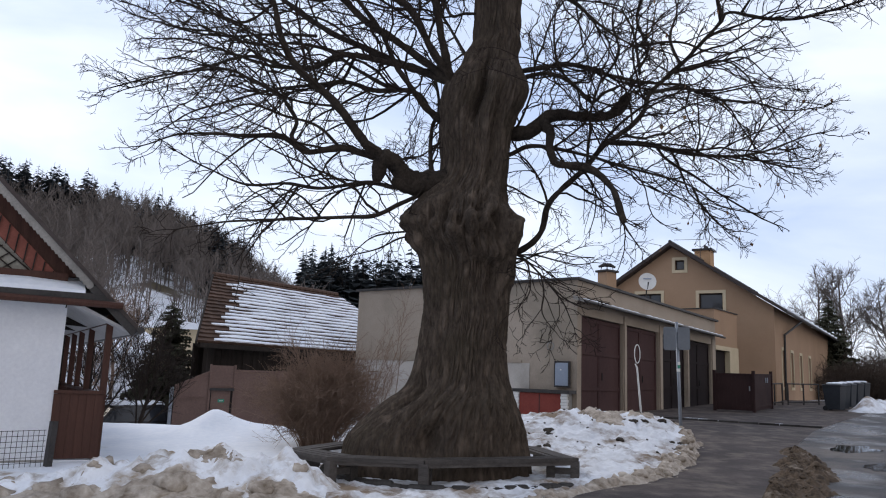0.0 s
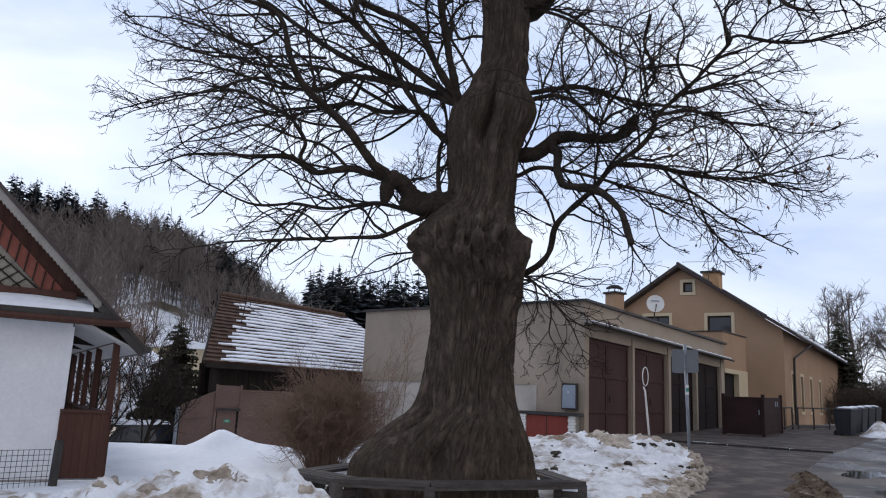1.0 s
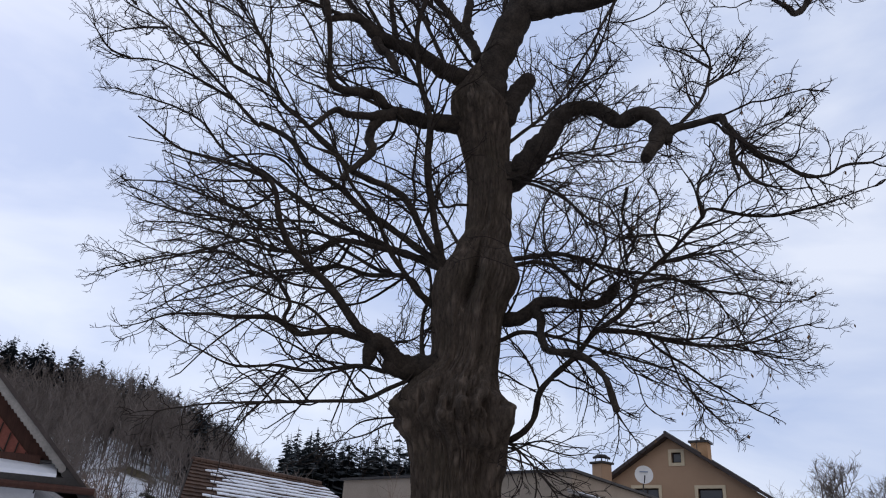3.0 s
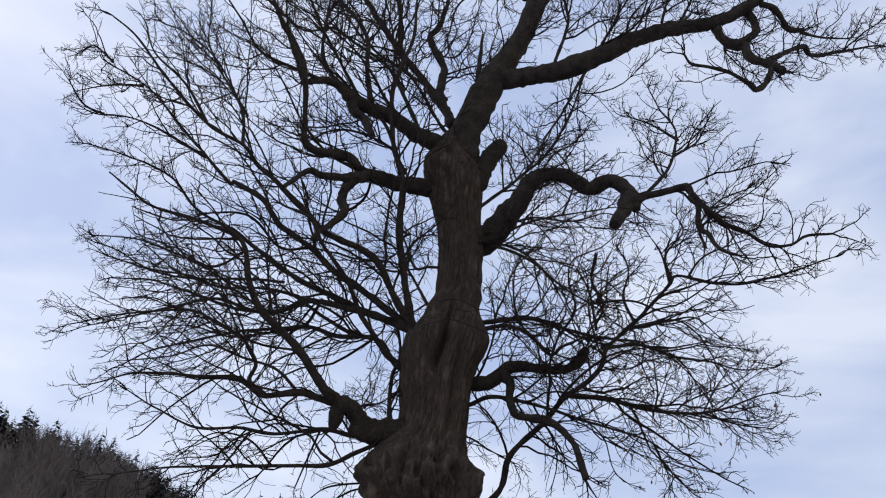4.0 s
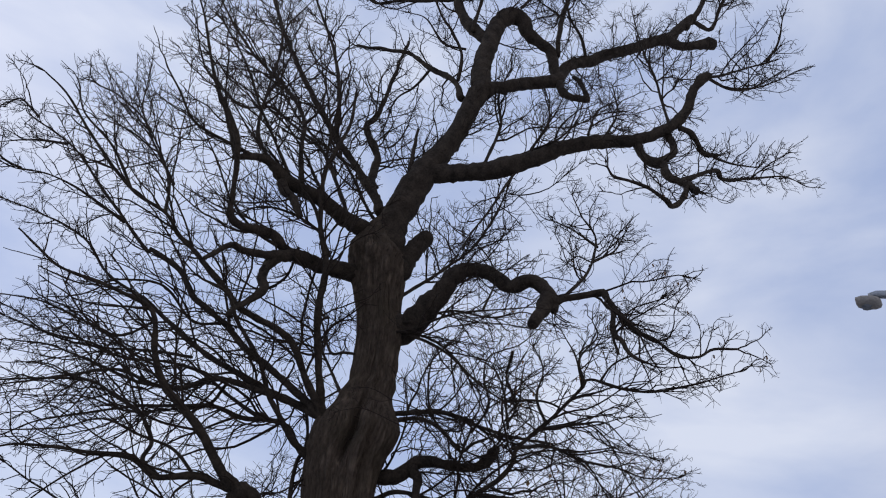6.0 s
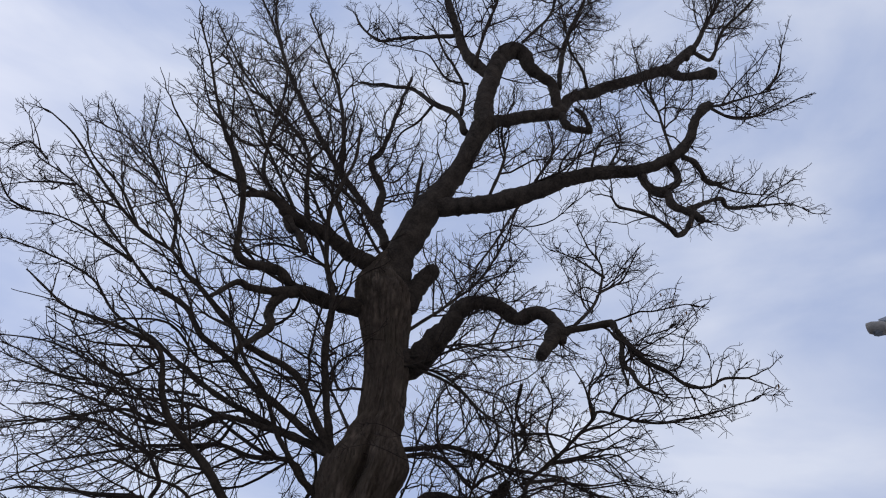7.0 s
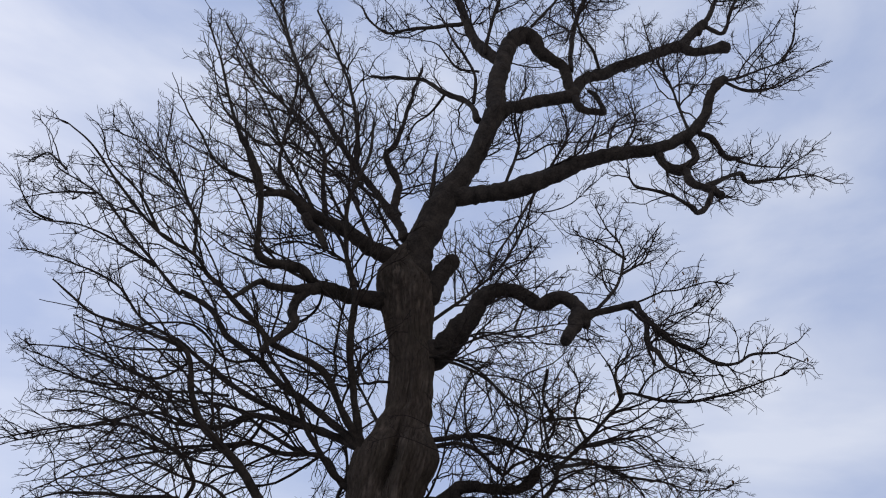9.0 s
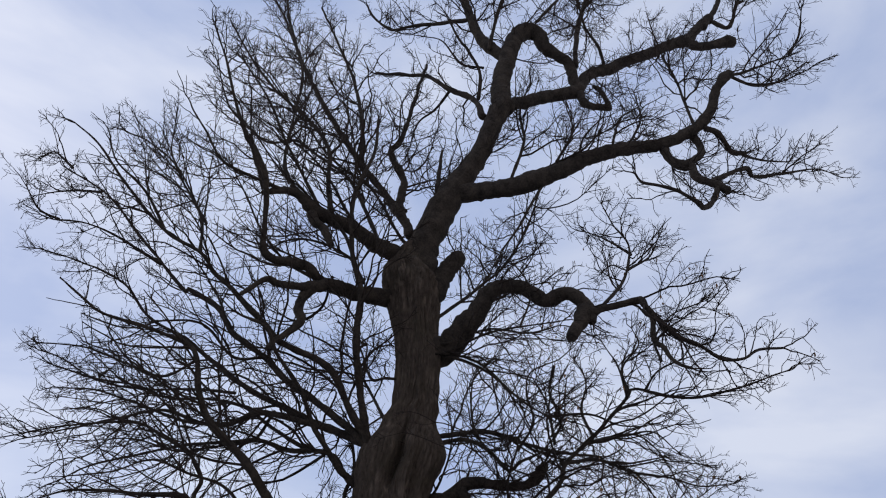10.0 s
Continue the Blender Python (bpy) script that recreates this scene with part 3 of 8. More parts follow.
limb(0, 0, [(6.11, 10.05, 11.25, 0.060), (5.99, 10.00, 10.96, 0.055), (5.82, 9.95, 10.69, 0.054), (5.63, 9.90, 10.52, 0.053), (5.52, 9.80, 10.53, 0.048), (5.34, 9.70, 10.53, 0.038), (5.02, 9.60, 10.60, 0.033), (4.65, 9.55, 10.63, 0.028), (4.36, 9.49, 10.61, 0.024), (4.24, 9.44, 10.74, 0.019)])
limb(0, 0, [(6.03, 10.13, 11.41, 0.060), (6.41, 10.26, 11.72, 0.052), (6.78, 10.39, 12.04, 0.047), (7.10, 10.51, 12.24, 0.048), (7.21, 10.60, 12.14, 0.043), (7.59, 10.70, 12.27, 0.043)])
limb(0, 0, [(6.33, 10.38, 13.14, 0.066), (6.58, 10.47, 13.18, 0.061), (6.76, 10.56, 13.12, 0.055), (6.91, 10.68, 13.02, 0.055), (7.07, 10.83, 13.00, 0.056), (7.46, 10.98, 13.17, 0.051)])
limb(0, 0, [(2.38, 11.80, 14.68, 0.244), (2.32, 11.84, 15.25, 0.224), (2.46, 11.87, 16.12, 0.206), (2.61, 11.91, 16.83, 0.211), (2.80, 11.95, 17.49, 0.215), (3.12, 11.98, 17.84, 0.232), (3.40, 12.02, 17.74, 0.205), (3.54, 12.05, 17.38, 0.163), (3.86, 12.09, 17.14, 0.134), (4.15, 12.13, 16.97, 0.141), (4.23, 12.16, 16.56, 0.126), (4.32, 12.20, 16.11, 0.145)])
limb(0, 0, [(2.41, 11.80, 14.65, 0.219), (2.64, 11.90, 14.92, 0.149), (2.97, 12.00, 15.16, 0.157), (3.41, 12.10, 15.50, 0.160), (4.01, 12.17, 15.81, 0.149), (4.35, 12.23, 16.07, 0.171), (4.60, 12.30, 16.61, 0.148), (4.88, 12.40, 17.01, 0.136), (5.40, 12.50, 17.37, 0.146), (5.81, 12.60, 17.81, 0.155), (6.68, 12.70, 18.47, 0.138), (7.46, 12.80, 19.14, 0.156), (7.99, 12.90, 19.52, 0.166), (8.28, 12.93, 19.97, 0.138), (8.58, 12.97, 20.44, 0.125), (8.90, 13.00, 20.82, 0.150)])
limb(0, 0, [(7.88, 12.79, 19.31, 0.149), (8.10, 12.71, 19.05, 0.126), (8.35, 12.64, 19.00, 0.126), (8.67, 12.58, 19.08, 0.133), (8.95, 12.53, 19.18, 0.164), (9.04, 12.49, 19.09, 0.133)])
limb(0, 0, [(4.36, 12.16, 15.86, 0.117), (4.42, 12.11, 15.54, 0.102), (4.57, 12.07, 15.36, 0.083), (4.82, 12.02, 15.31, 0.076), (4.99, 11.98, 15.25, 0.076), (4.95, 11.94, 15.44, 0.064), (4.80, 11.90, 15.75, 0.057), (4.63, 11.86, 15.84, 0.045)])
limb(0.087, 0.033, [(8.60, 12.92, 20.24), (9.21, 13.06, 21.40), (9.93, 13.23, 23.00), (10.73, 13.40, 24.75), (11.57, 13.59, 27.07), (12.51, 13.82, 30.12)])
limb(0.063, 0.026, [(8.95, 12.97, 20.66), (9.32, 12.77, 20.24), (9.70, 12.43, 21.26), (10.42, 12.08, 22.11), (11.01, 11.77, 23.03)])
limb(0, 0, [(2.50, 11.95, 16.60, 0.144), (2.24, 12.08, 17.04, 0.147), (2.01, 12.21, 17.48, 0.135), (1.82, 12.34, 18.06, 0.125), (1.68, 12.45, 18.79, 0.114), (1.53, 12.56, 19.57, 0.110), (1.37, 12.70, 20.53, 0.098), (1.27, 12.85, 21.68, 0.094), (1.29, 13.00, 23.12, 0.082)])
limb(0.056, 0.024, [(1.59, 12.29, 18.41), (0.94, 12.56, 18.52), (0.20, 12.87, 18.67), (-0.40, 13.12, 18.71), (-0.94, 13.35, 19.52), (-1.17, 13.49, 20.18)])
limb(0.086, 0.035, [(1.94, 11.87, 14.37), (1.77, 12.20, 15.26), (1.24, 12.63, 16.02), (0.67, 13.09, 16.95), (0.08, 13.48, 17.37), (-0.70, 13.97, 17.87)])
limb(0.050, 0.021, [(1.86, 12.13, 15.21), (1.87, 11.92, 15.88), (1.56, 11.71, 16.40), (1.32, 11.59, 16.63), (0.98, 11.38, 17.15)])
limb(0.052, 0.023, [(2.10, 12.00, 16.90), (2.28, 11.58, 18.01), (2.50, 11.27, 18.85), (2.56, 10.91, 19.89), (2.39, 10.50, 21.10)])
limb(0.044, 0.029, [(3.37, 12.05, 18.35), (4.21, 12.34, 20.11), (4.58, 12.53, 21.61), (5.05, 12.80, 24.05), (5.91, 13.10, 26.96)])
limb(0.075, 0.031, [(4.36, 12.21, 16.95), (4.62, 12.56, 18.72), (5.07, 12.89, 20.57), (5.62, 13.17, 22.27), (6.32, 13.56, 24.99), (7.60, 14.01, 28.36)])
limb(0.044, 0.022, [(5.18, 12.35, 17.31), (4.96, 12.06, 17.71), (4.58, 11.77, 17.95), (4.35, 11.45, 18.41)])
limb(0.035, 0.017, [(6.16, 10.45, 13.17), (6.28, 10.87, 14.60), (6.35, 11.10, 15.44), (6.34, 11.50, 16.94), (6.44, 11.95, 18.92)])
limb(0.036, 0.016, [(6.94, 10.03, 14.48), (7.54, 10.27, 14.99), (8.54, 10.64, 15.95), (9.37, 10.93, 16.69)])
limb(0.045, 0.022, [(2.53, 11.77, 12.49), (2.94, 12.19, 14.09), (2.94, 12.50, 15.35), (3.32, 12.82, 16.84)])
limb(0.044, 0.017, [(3.09, 11.55, 12.56), (3.64, 10.91, 12.50), (3.81, 10.69, 12.49), (4.01, 10.35, 12.60)])
limb(0.070, 0.029, [(0.99, 12.21, 11.84), (1.06, 12.52, 13.28), (1.10, 12.66, 13.95)])
limb(0.035, 0.011, [(3.31, 11.48, 12.47), (2.90, 11.31, 11.62), (2.51, 11.10, 10.66), (2.15, 10.93, 9.93), (1.82, 10.73, 9.11)])
limb(0, 0, [(0.40, 12.36, 10.59, 0.193), (0.11, 12.27, 10.63, 0.180), (-0.16, 12.17, 10.68, 0.159), (-0.42, 12.07, 10.79, 0.153), (-0.74, 11.96, 10.90, 0.142), (-1.08, 11.85, 10.96, 0.131), (-1.38, 11.75, 11.05, 0.141), (-1.56, 11.64, 11.10, 0.125), (-1.75, 11.53, 11.22, 0.093), (-1.97, 11.42, 11.22, 0.072), (-2.21, 11.31, 11.09, 0.061), (-2.38, 11.20, 10.93, 0.050)])
limb(0, 0, [(-1.48, 11.72, 10.93, 0.114), (-1.38, 11.61, 10.66, 0.102), (-1.20, 11.50, 10.47, 0.086), (-1.08, 11.40, 10.20, 0.070), (-0.99, 11.30, 9.93, 0.069)])
limb(0.047, 0.017, [(-2.39, 11.19, 11.03), (-2.62, 11.04, 11.61), (-2.97, 10.85, 12.27), (-3.28, 10.66, 12.98), (-3.56, 10.48, 13.74), (-3.91, 10.29, 14.52)])
limb(0, 0, [(0.19, 12.40, 9.61, 0.196), (-0.19, 12.25, 9.54, 0.163), (-0.48, 12.10, 9.45, 0.140), (-0.76, 11.95, 9.44, 0.149), (-1.02, 11.80, 9.40, 0.122), (-1.19, 11.65, 9.44, 0.092), (-1.36, 11.50, 9.54, 0.092), (-1.60, 11.35, 9.50, 0.091), (-1.86, 11.20, 9.40, 0.075), (-2.06, 11.09, 9.43, 0.075), (-2.14, 10.98, 9.55, 0.061), (-2.14, 10.84, 9.81, 0.047), (-2.15, 10.65, 10.10, 0.047), (-2.19, 10.46, 10.40, 0.056), (-2.24, 10.30, 10.64, 0.056), (-2.34, 10.15, 10.79, 0.047), (-2.46, 10.00, 10.98, 0.038)])
limb(0, 0, [(-0.99, 11.68, 9.29, 0.126), (-1.25, 11.54, 9.13, 0.105), (-1.43, 11.40, 9.03, 0.066), (-1.68, 11.25, 8.93, 0.060), (-1.79, 11.10, 8.85, 0.069), (-1.92, 10.95, 8.83, 0.059), (-2.03, 10.85, 8.69, 0.049), (-2.15, 10.78, 8.49, 0.044), (-2.26, 10.70, 8.33, 0.035)])
limb(0, 0, [(-1.23, 11.57, 9.13, 0.105), (-1.36, 11.50, 8.86, 0.085), (-1.39, 11.42, 8.57, 0.078), (-1.30, 11.34, 8.33, 0.077), (-1.39, 11.26, 8.11, 0.063), (-1.54, 11.17, 7.88, 0.057), (-1.66, 11.09, 7.72, 0.052), (-1.71, 11.00, 7.54, 0.042)])
limb(0.111, 0.037, [(0.53, 12.32, 11.10), (0.24, 12.72, 12.12), (0.29, 13.10, 13.29), (-0.07, 13.49, 14.51), (0.16, 13.73, 15.28), (0.47, 14.33, 17.61), (0.71, 14.72, 19.36)])
limb(0.096, 0.027, [(0.40, 12.48, 11.49), (-0.35, 12.94, 13.02), (-0.83, 13.18, 13.85), (-1.58, 13.56, 15.43), (-2.25, 13.89, 16.92), (-3.09, 14.30, 19.14), (-3.66, 14.64, 21.36), (-3.82, 14.88, 23.21)])
limb(0.059, 0.025, [(-0.76, 13.18, 13.87), (-0.88, 13.40, 15.42), (-1.24, 13.63, 17.10), (-1.98, 13.90, 19.18), (-2.52, 14.08, 20.61)])
limb(0.057, 0.022, [(-1.09, 11.77, 11.01), (-1.29, 11.98, 11.98), (-1.41, 12.20, 13.16), (-1.95, 12.42, 14.16), (-2.97, 12.74, 15.44), (-3.82, 13.02, 16.84), (-4.62, 13.27, 18.37)])
limb(0.041, 0.016, [(-1.32, 11.68, 11.04), (-1.75, 11.31, 11.59), (-2.19, 10.92, 12.20), (-2.51, 10.59, 12.75), (-3.06, 10.18, 13.32)])
limb(0.041, 0.021, [(-1.79, 11.47, 11.20), (-2.16, 11.53, 12.02), (-2.20, 11.63, 13.44), (-2.24, 11.73, 15.04), (-2.91, 11.84, 16.91), (-3.52, 11.92, 18.26)])
limb(0.040, 0.014, [(-2.10, 11.33, 11.17), (-2.59, 10.88, 11.03), (-3.05, 10.42, 10.93), (-3.36, 9.88, 11.18), (-3.56, 9.53, 11.32)])
limb(0.050, 0.022, [(-0.14, 12.17, 10.79), (-0.48, 12.56, 11.85), (-1.00, 13.01, 13.13), (-1.79, 13.43, 14.08), (-2.46, 13.77, 14.84), (-3.20, 14.10, 15.01), (-4.22, 14.57, 16.32)])
limb(0, 0, [(0.19, 12.40, 6.37, 0.087), (0.01, 12.29, 6.71, 0.075), (-0.11, 12.17, 7.13, 0.071), (-0.22, 12.06, 7.57, 0.068), (-0.32, 11.94, 8.06, 0.064), (-0.36, 11.83, 8.46, 0.064), (-0.36, 11.74, 8.79, 0.061), (-0.35, 11.65, 9.17, 0.057), (-0.60, 11.50, 9.99, 0.050), (-0.68, 11.27, 11.04, 0.040), (-0.39, 11.05, 12.10, 0.032), (-0.38, 10.90, 12.92, 0.026)])
limb(0, 0, [(0.12, 12.37, 6.50, 0.079), (-0.03, 12.26, 6.71, 0.075), (-0.24, 12.16, 6.96, 0.067), (-0.44, 12.05, 7.28, 0.063), (-0.62, 11.94, 7.58, 0.063), (-0.79, 11.83, 7.74, 0.063), (-1.00, 11.71, 7.80, 0.062), (-1.27, 11.60, 7.84, 0.058), (-1.51, 11.49, 7.90, 0.058), (-1.66, 11.37, 7.93, 0.058), (-1.86, 11.26, 8.09, 0.054), (-2.07, 11.16, 8.27, 0.050), (-2.36, 11.07, 8.50, 0.046), (-2.56, 10.99, 8.66, 0.042), (-2.81, 10.90, 8.82, 0.038), (-3.00, 10.39, 8.87, 0.029), (-3.53, 10.10, 9.00, 0.026), (-4.15, 9.69, 9.49, 0.022), (-4.68, 9.30, 10.00, 0.018), (-5.04, 9.07, 10.19, 0.013)])
limb(0, 0, [(0.03, 12.33, 6.57, 0.075), (-0.21, 12.37, 6.79, 0.068), (-0.51, 12.42, 7.03, 0.065), (-0.82, 12.46, 7.27, 0.061), (-1.10, 12.50, 7.47, 0.062), (-1.31, 12.52, 7.60, 0.062), (-1.55, 12.55, 7.78, 0.058), (-1.77, 12.58, 8.01, 0.058), (-1.93, 12.60, 8.17, 0.059), (-2.13, 12.62, 8.31, 0.055), (-2.36, 12.65, 8.48, 0.055), (-2.65, 12.68, 8.68, 0.056), (-2.82, 12.70, 8.91, 0.056), (-2.99, 12.72, 9.17, 0.057), (-3.19, 12.75, 9.35, 0.053), (-3.47, 12.78, 9.52, 0.049), (-3.74, 12.80, 9.65, 0.044), (-3.74, 12.76, 9.55, 0.036), (-4.21, 12.81, 10.05, 0.032), (-5.05, 12.90, 10.96, 0.027), (-5.95, 12.99, 11.94, 0.022), (-7.02, 13.08, 12.62, 0.018)])
limb(0, 0, [(0.00, 12.37, 6.61, 0.071), (-0.33, 12.54, 6.79, 0.069), (-0.65, 12.71, 6.98, 0.066), (-1.10, 12.88, 7.20, 0.062), (-1.56, 13.04, 7.47, 0.059), (-2.04, 13.20, 7.73, 0.052), (-2.55, 13.32, 8.06, 0.048), (-2.92, 13.44, 8.36, 0.049), (-3.30, 13.56, 8.66, 0.046), (-3.62, 13.68, 8.94, 0.046), (-3.96, 13.80, 9.19, 0.042), (-3.93, 14.03, 9.27, 0.034), (-4.83, 14.34, 9.86, 0.030), (-5.65, 14.65, 10.81, 0.026), (-6.80, 15.00, 11.48, 0.022), (-8.09, 15.37, 12.02, 0.018)])
limb(0.061, 0.019, [(-0.24, 12.40, 6.03), (-0.83, 11.74, 6.51), (-1.09, 11.26, 6.93), (-1.50, 10.73, 7.29), (-1.72, 10.38, 7.56), (-2.12, 10.00, 7.56)])
limb(0.045, 0.013, [(-1.26, 12.96, 7.24), (-1.91, 13.32, 7.43), (-2.64, 13.75, 7.36), (-3.58, 14.22, 7.56), (-4.53, 14.68, 8.00), (-5.67, 15.18, 8.47), (-6.77, 15.66, 8.69)])
limb(0.027, 0.013, [(-3.00, 10.39, 8.87), (-3.21, 10.66, 9.76), (-4.00, 11.09, 11.21), (-4.83, 11.40, 12.10), (-5.42, 11.59, 12.49)])
limb(0.027, 0.010, [(-3.53, 10.10, 9.00), (-3.85, 9.65, 9.40), (-4.27, 9.20, 9.61), (-4.40, 8.90, 9.91)])
limb(0.033, 0.011, [(-4.36, 12.83, 10.17), (-5.09, 12.35, 10.37), (-5.64, 11.97, 10.38), (-6.09, 11.63, 10.15)])
limb(0.033, 0.013, [(-3.51, 13.82, 8.63), (-4.12, 14.08, 8.38), (-5.06, 14.39, 8.78), (-6.04, 14.70, 9.20), (-7.09, 15.02, 9.37)])
limb(0.031, 0.014, [(-2.53, 13.46, 7.86), (-3.38, 13.97, 8.11), (-4.65, 14.69, 8.36), (-5.79, 15.28, 8.76), (-6.85, 15.80, 9.44), (-7.63, 16.16, 9.81)])
limb(0.030, 0.009, [(-2.04, 12.57, 8.17), (-2.46, 12.19, 7.95), (-2.95, 11.60, 8.21), (-3.44, 11.06, 7.91), (-3.80, 10.52, 7.42), (-4.25, 9.87, 7.24)])
limb(0.030, 0.014, [(0.23, 12.40, 7.89), (-0.02, 12.65, 7.98), (-0.26, 13.17, 8.81), (-0.59, 13.70, 9.72), (-1.15, 14.20, 10.36)])
limb(0.036, 0.018, [(0.41, 12.37, 6.83), (0.09, 13.16, 7.79), (-0.20, 13.83, 8.67), (-0.05, 14.38, 9.51), (0.30, 14.77, 9.91)])
limb(0.030, 0.012, [(-1.70, 13.11, 7.41), (-2.03, 13.50, 7.00), (-2.77, 13.93, 6.98), (-3.54, 14.36, 7.00), (-4.58, 14.87, 7.37), (-5.57, 15.36, 7.46)])
limb(0, 0, [(0.21, 12.30, 4.80, 0.230), (-0.20, 12.18, 4.75, 0.210), (-0.53, 12.05, 4.74, 0.191), (-0.73, 11.90, 4.85, 0.155), (-0.84, 11.77, 4.98, 0.146), (-0.97, 11.65, 5.03, 0.127)])
limb(0, 0, [(-0.44, 12.10, 4.68, 0.174), (-0.65, 12.00, 4.68, 0.147), (-0.78, 11.90, 4.70, 0.102)])
limb(0, 0, [(-0.91, 11.65, 5.03, 0.135), (-1.04, 11.71, 4.94, 0.132), (-1.08, 11.76, 4.79, 0.110), (-1.10, 11.80, 4.70, 0.085)])
limb(0.087, 0.011, [(-1.00, 11.67, 5.03), (-1.31, 11.46, 5.23), (-1.68, 11.16, 5.63), (-2.02, 10.91, 5.89), (-2.28, 10.73, 6.08), (-2.49, 10.48, 6.43), (-2.63, 10.16, 6.93), (-3.08, 9.87, 7.03), (-3.77, 9.41, 7.00), (-4.30, 8.97, 7.24)])
limb(0.067, 0.009, [(-1.09, 11.68, 5.03), (-1.66, 11.50, 5.08), (-2.16, 11.33, 4.96), (-2.51, 11.20, 5.13), (-2.99, 11.03, 5.09), (-3.46, 10.86, 5.05), (-3.90, 10.69, 4.97), (-4.36, 10.48, 4.71)])
limb(0.039, 0.011, [(-2.11, 11.33, 4.96), (-2.43, 11.46, 5.22), (-2.40, 11.57, 5.54), (-2.71, 11.74, 5.98), (-3.27, 11.94, 6.34), (-3.84, 12.13, 6.59), (-4.93, 12.47, 6.58), (-6.05, 12.83, 6.44)])
limb(0.048, 0.012, [(-0.39, 12.15, 4.60), (-0.87, 12.36, 4.70), (-1.37, 12.56, 4.82), (-2.18, 12.88, 4.77), (-2.83, 13.13, 4.90), (-3.61, 13.41, 4.93), (-4.47, 13.72, 5.29), (-5.14, 13.95, 5.66)])
limb(0.048, 0.008, [(-0.34, 12.15, 4.56), (-0.73, 11.89, 4.31), (-1.14, 11.61, 4.05), (-1.84, 11.13, 3.89), (-2.27, 10.82, 3.78), (-2.74, 10.44, 3.67), (-3.10, 10.13, 3.55), (-3.48, 9.75, 3.38)])
limb(0.021, 0.010, [(-1.37, 12.56, 4.81), (-1.57, 13.00, 4.43), (-1.78, 13.46, 4.01)])
limb(0.022, 0.011, [(-2.61, 13.03, 4.80), (-3.08, 13.68, 4.39), (-3.57, 14.23, 4.06)])
limb(0.019, 0.008, [(-1.84, 11.13, 3.89), (-2.16, 10.86, 4.17), (-2.59, 10.57, 4.16), (-2.93, 10.23, 3.74)])
limb(0.058, 0.013, [(-0.18, 12.40, 5.95), (-0.51, 12.62, 6.44), (-0.93, 12.80, 6.60), (-1.36, 12.97, 6.64), (-1.93, 13.20, 6.87), (-2.49, 13.42, 6.87), (-3.18, 13.68, 6.88), (-4.01, 14.00, 6.78), (-4.98, 14.36, 6.63), (-5.71, 14.65, 6.33)])
limb(0.049, 0.024, [(-0.21, 12.25, 4.95), (-0.28, 12.70, 5.84), (-0.15, 12.90, 6.24), (-0.22, 13.14, 6.77), (-0.37, 13.45, 7.47)])
limb(0.074, 0.012, [(0.13, 12.40, 6.55), (-0.43, 12.55, 6.85), (-1.06, 12.71, 7.05), (-1.93, 12.92, 7.27), (-2.46, 13.06, 7.07), (-2.90, 13.16, 7.09), (-3.73, 13.35, 7.36), (-4.29, 13.48, 7.27), (-5.19, 13.69, 7.07), (-6.11, 13.90, 6.87)])
limb(0.020, 0.010, [(-0.67, 12.40, 3.87), (-1.11, 12.80, 3.73), (-1.73, 13.30, 3.64)])
limb(0.021, 0.008, [(-0.68, 12.40, 3.96), (-1.14, 11.98, 3.77), (-1.49, 11.50, 3.32)])
limb(0.026, 0.008, [(-1.66, 11.50, 5.08), (-2.02, 11.29, 5.37), (-2.52, 11.06, 5.45), (-3.00, 10.83, 5.52), (-3.41, 10.59, 5.23), (-3.95, 10.30, 5.01)])
limb(0.038, 0.014, [(-0.93, 12.80, 6.57), (-1.62, 13.19, 7.06), (-2.38, 13.61, 7.67), (-3.14, 13.96, 7.92), (-3.91, 14.30, 8.03), (-4.77, 14.67, 8.42), (-5.78, 15.08, 8.70), (-6.88, 15.50, 9.13)])
limb(0.027, 0.012, [(-0.86, 11.77, 5.00), (-0.47, 13.27, 5.54), (-0.29, 14.02, 5.94)])
limb(0, 0, [(1.05, 12.40, 5.73, 0.128), (1.38, 12.34, 5.75, 0.123), (1.56, 12.28, 5.88, 0.114), (1.70, 12.22, 5.99, 0.104), (1.89, 12.16, 6.01, 0.090), (2.12, 12.10, 5.97, 0.081), (2.40, 12.06, 5.96, 0.081), (2.65, 12.02, 5.98, 0.081), (2.81, 11.99, 6.07, 0.099), (2.93, 11.97, 6.21, 0.103), (2.96, 11.95, 6.31, 0.071)])
limb(0.061, 0.013, [(1.18, 12.40, 3.67), (1.57, 12.28, 3.96), (1.70, 12.18, 4.41), (1.87, 12.10, 4.68), (2.27, 11.97, 5.05), (2.53, 11.88, 5.37), (2.98, 11.74, 5.74), (3.16, 11.68, 5.97), (3.25, 11.61, 6.25), (3.69, 11.47, 6.67), (4.24, 11.28, 7.28), (4.42, 11.23, 7.47), (5.08, 11.06, 7.30), (5.83, 10.87, 7.37), (6.82, 10.60, 7.71)])
limb(0, 0, [(1.63, 12.20, 5.88, 0.090), (1.71, 12.09, 5.67, 0.080), (1.68, 11.97, 5.41, 0.066), (1.72, 11.82, 5.15, 0.065), (1.76, 11.66, 5.02, 0.068), (1.94, 11.55, 4.97, 0.058), (2.17, 11.45, 4.92, 0.062), (2.29, 11.35, 4.83, 0.066), (2.43, 11.21, 4.65, 0.053), (2.53, 11.09, 4.45, 0.052), (2.59, 11.01, 4.20, 0.051), (2.64, 10.94, 3.97, 0.058)])
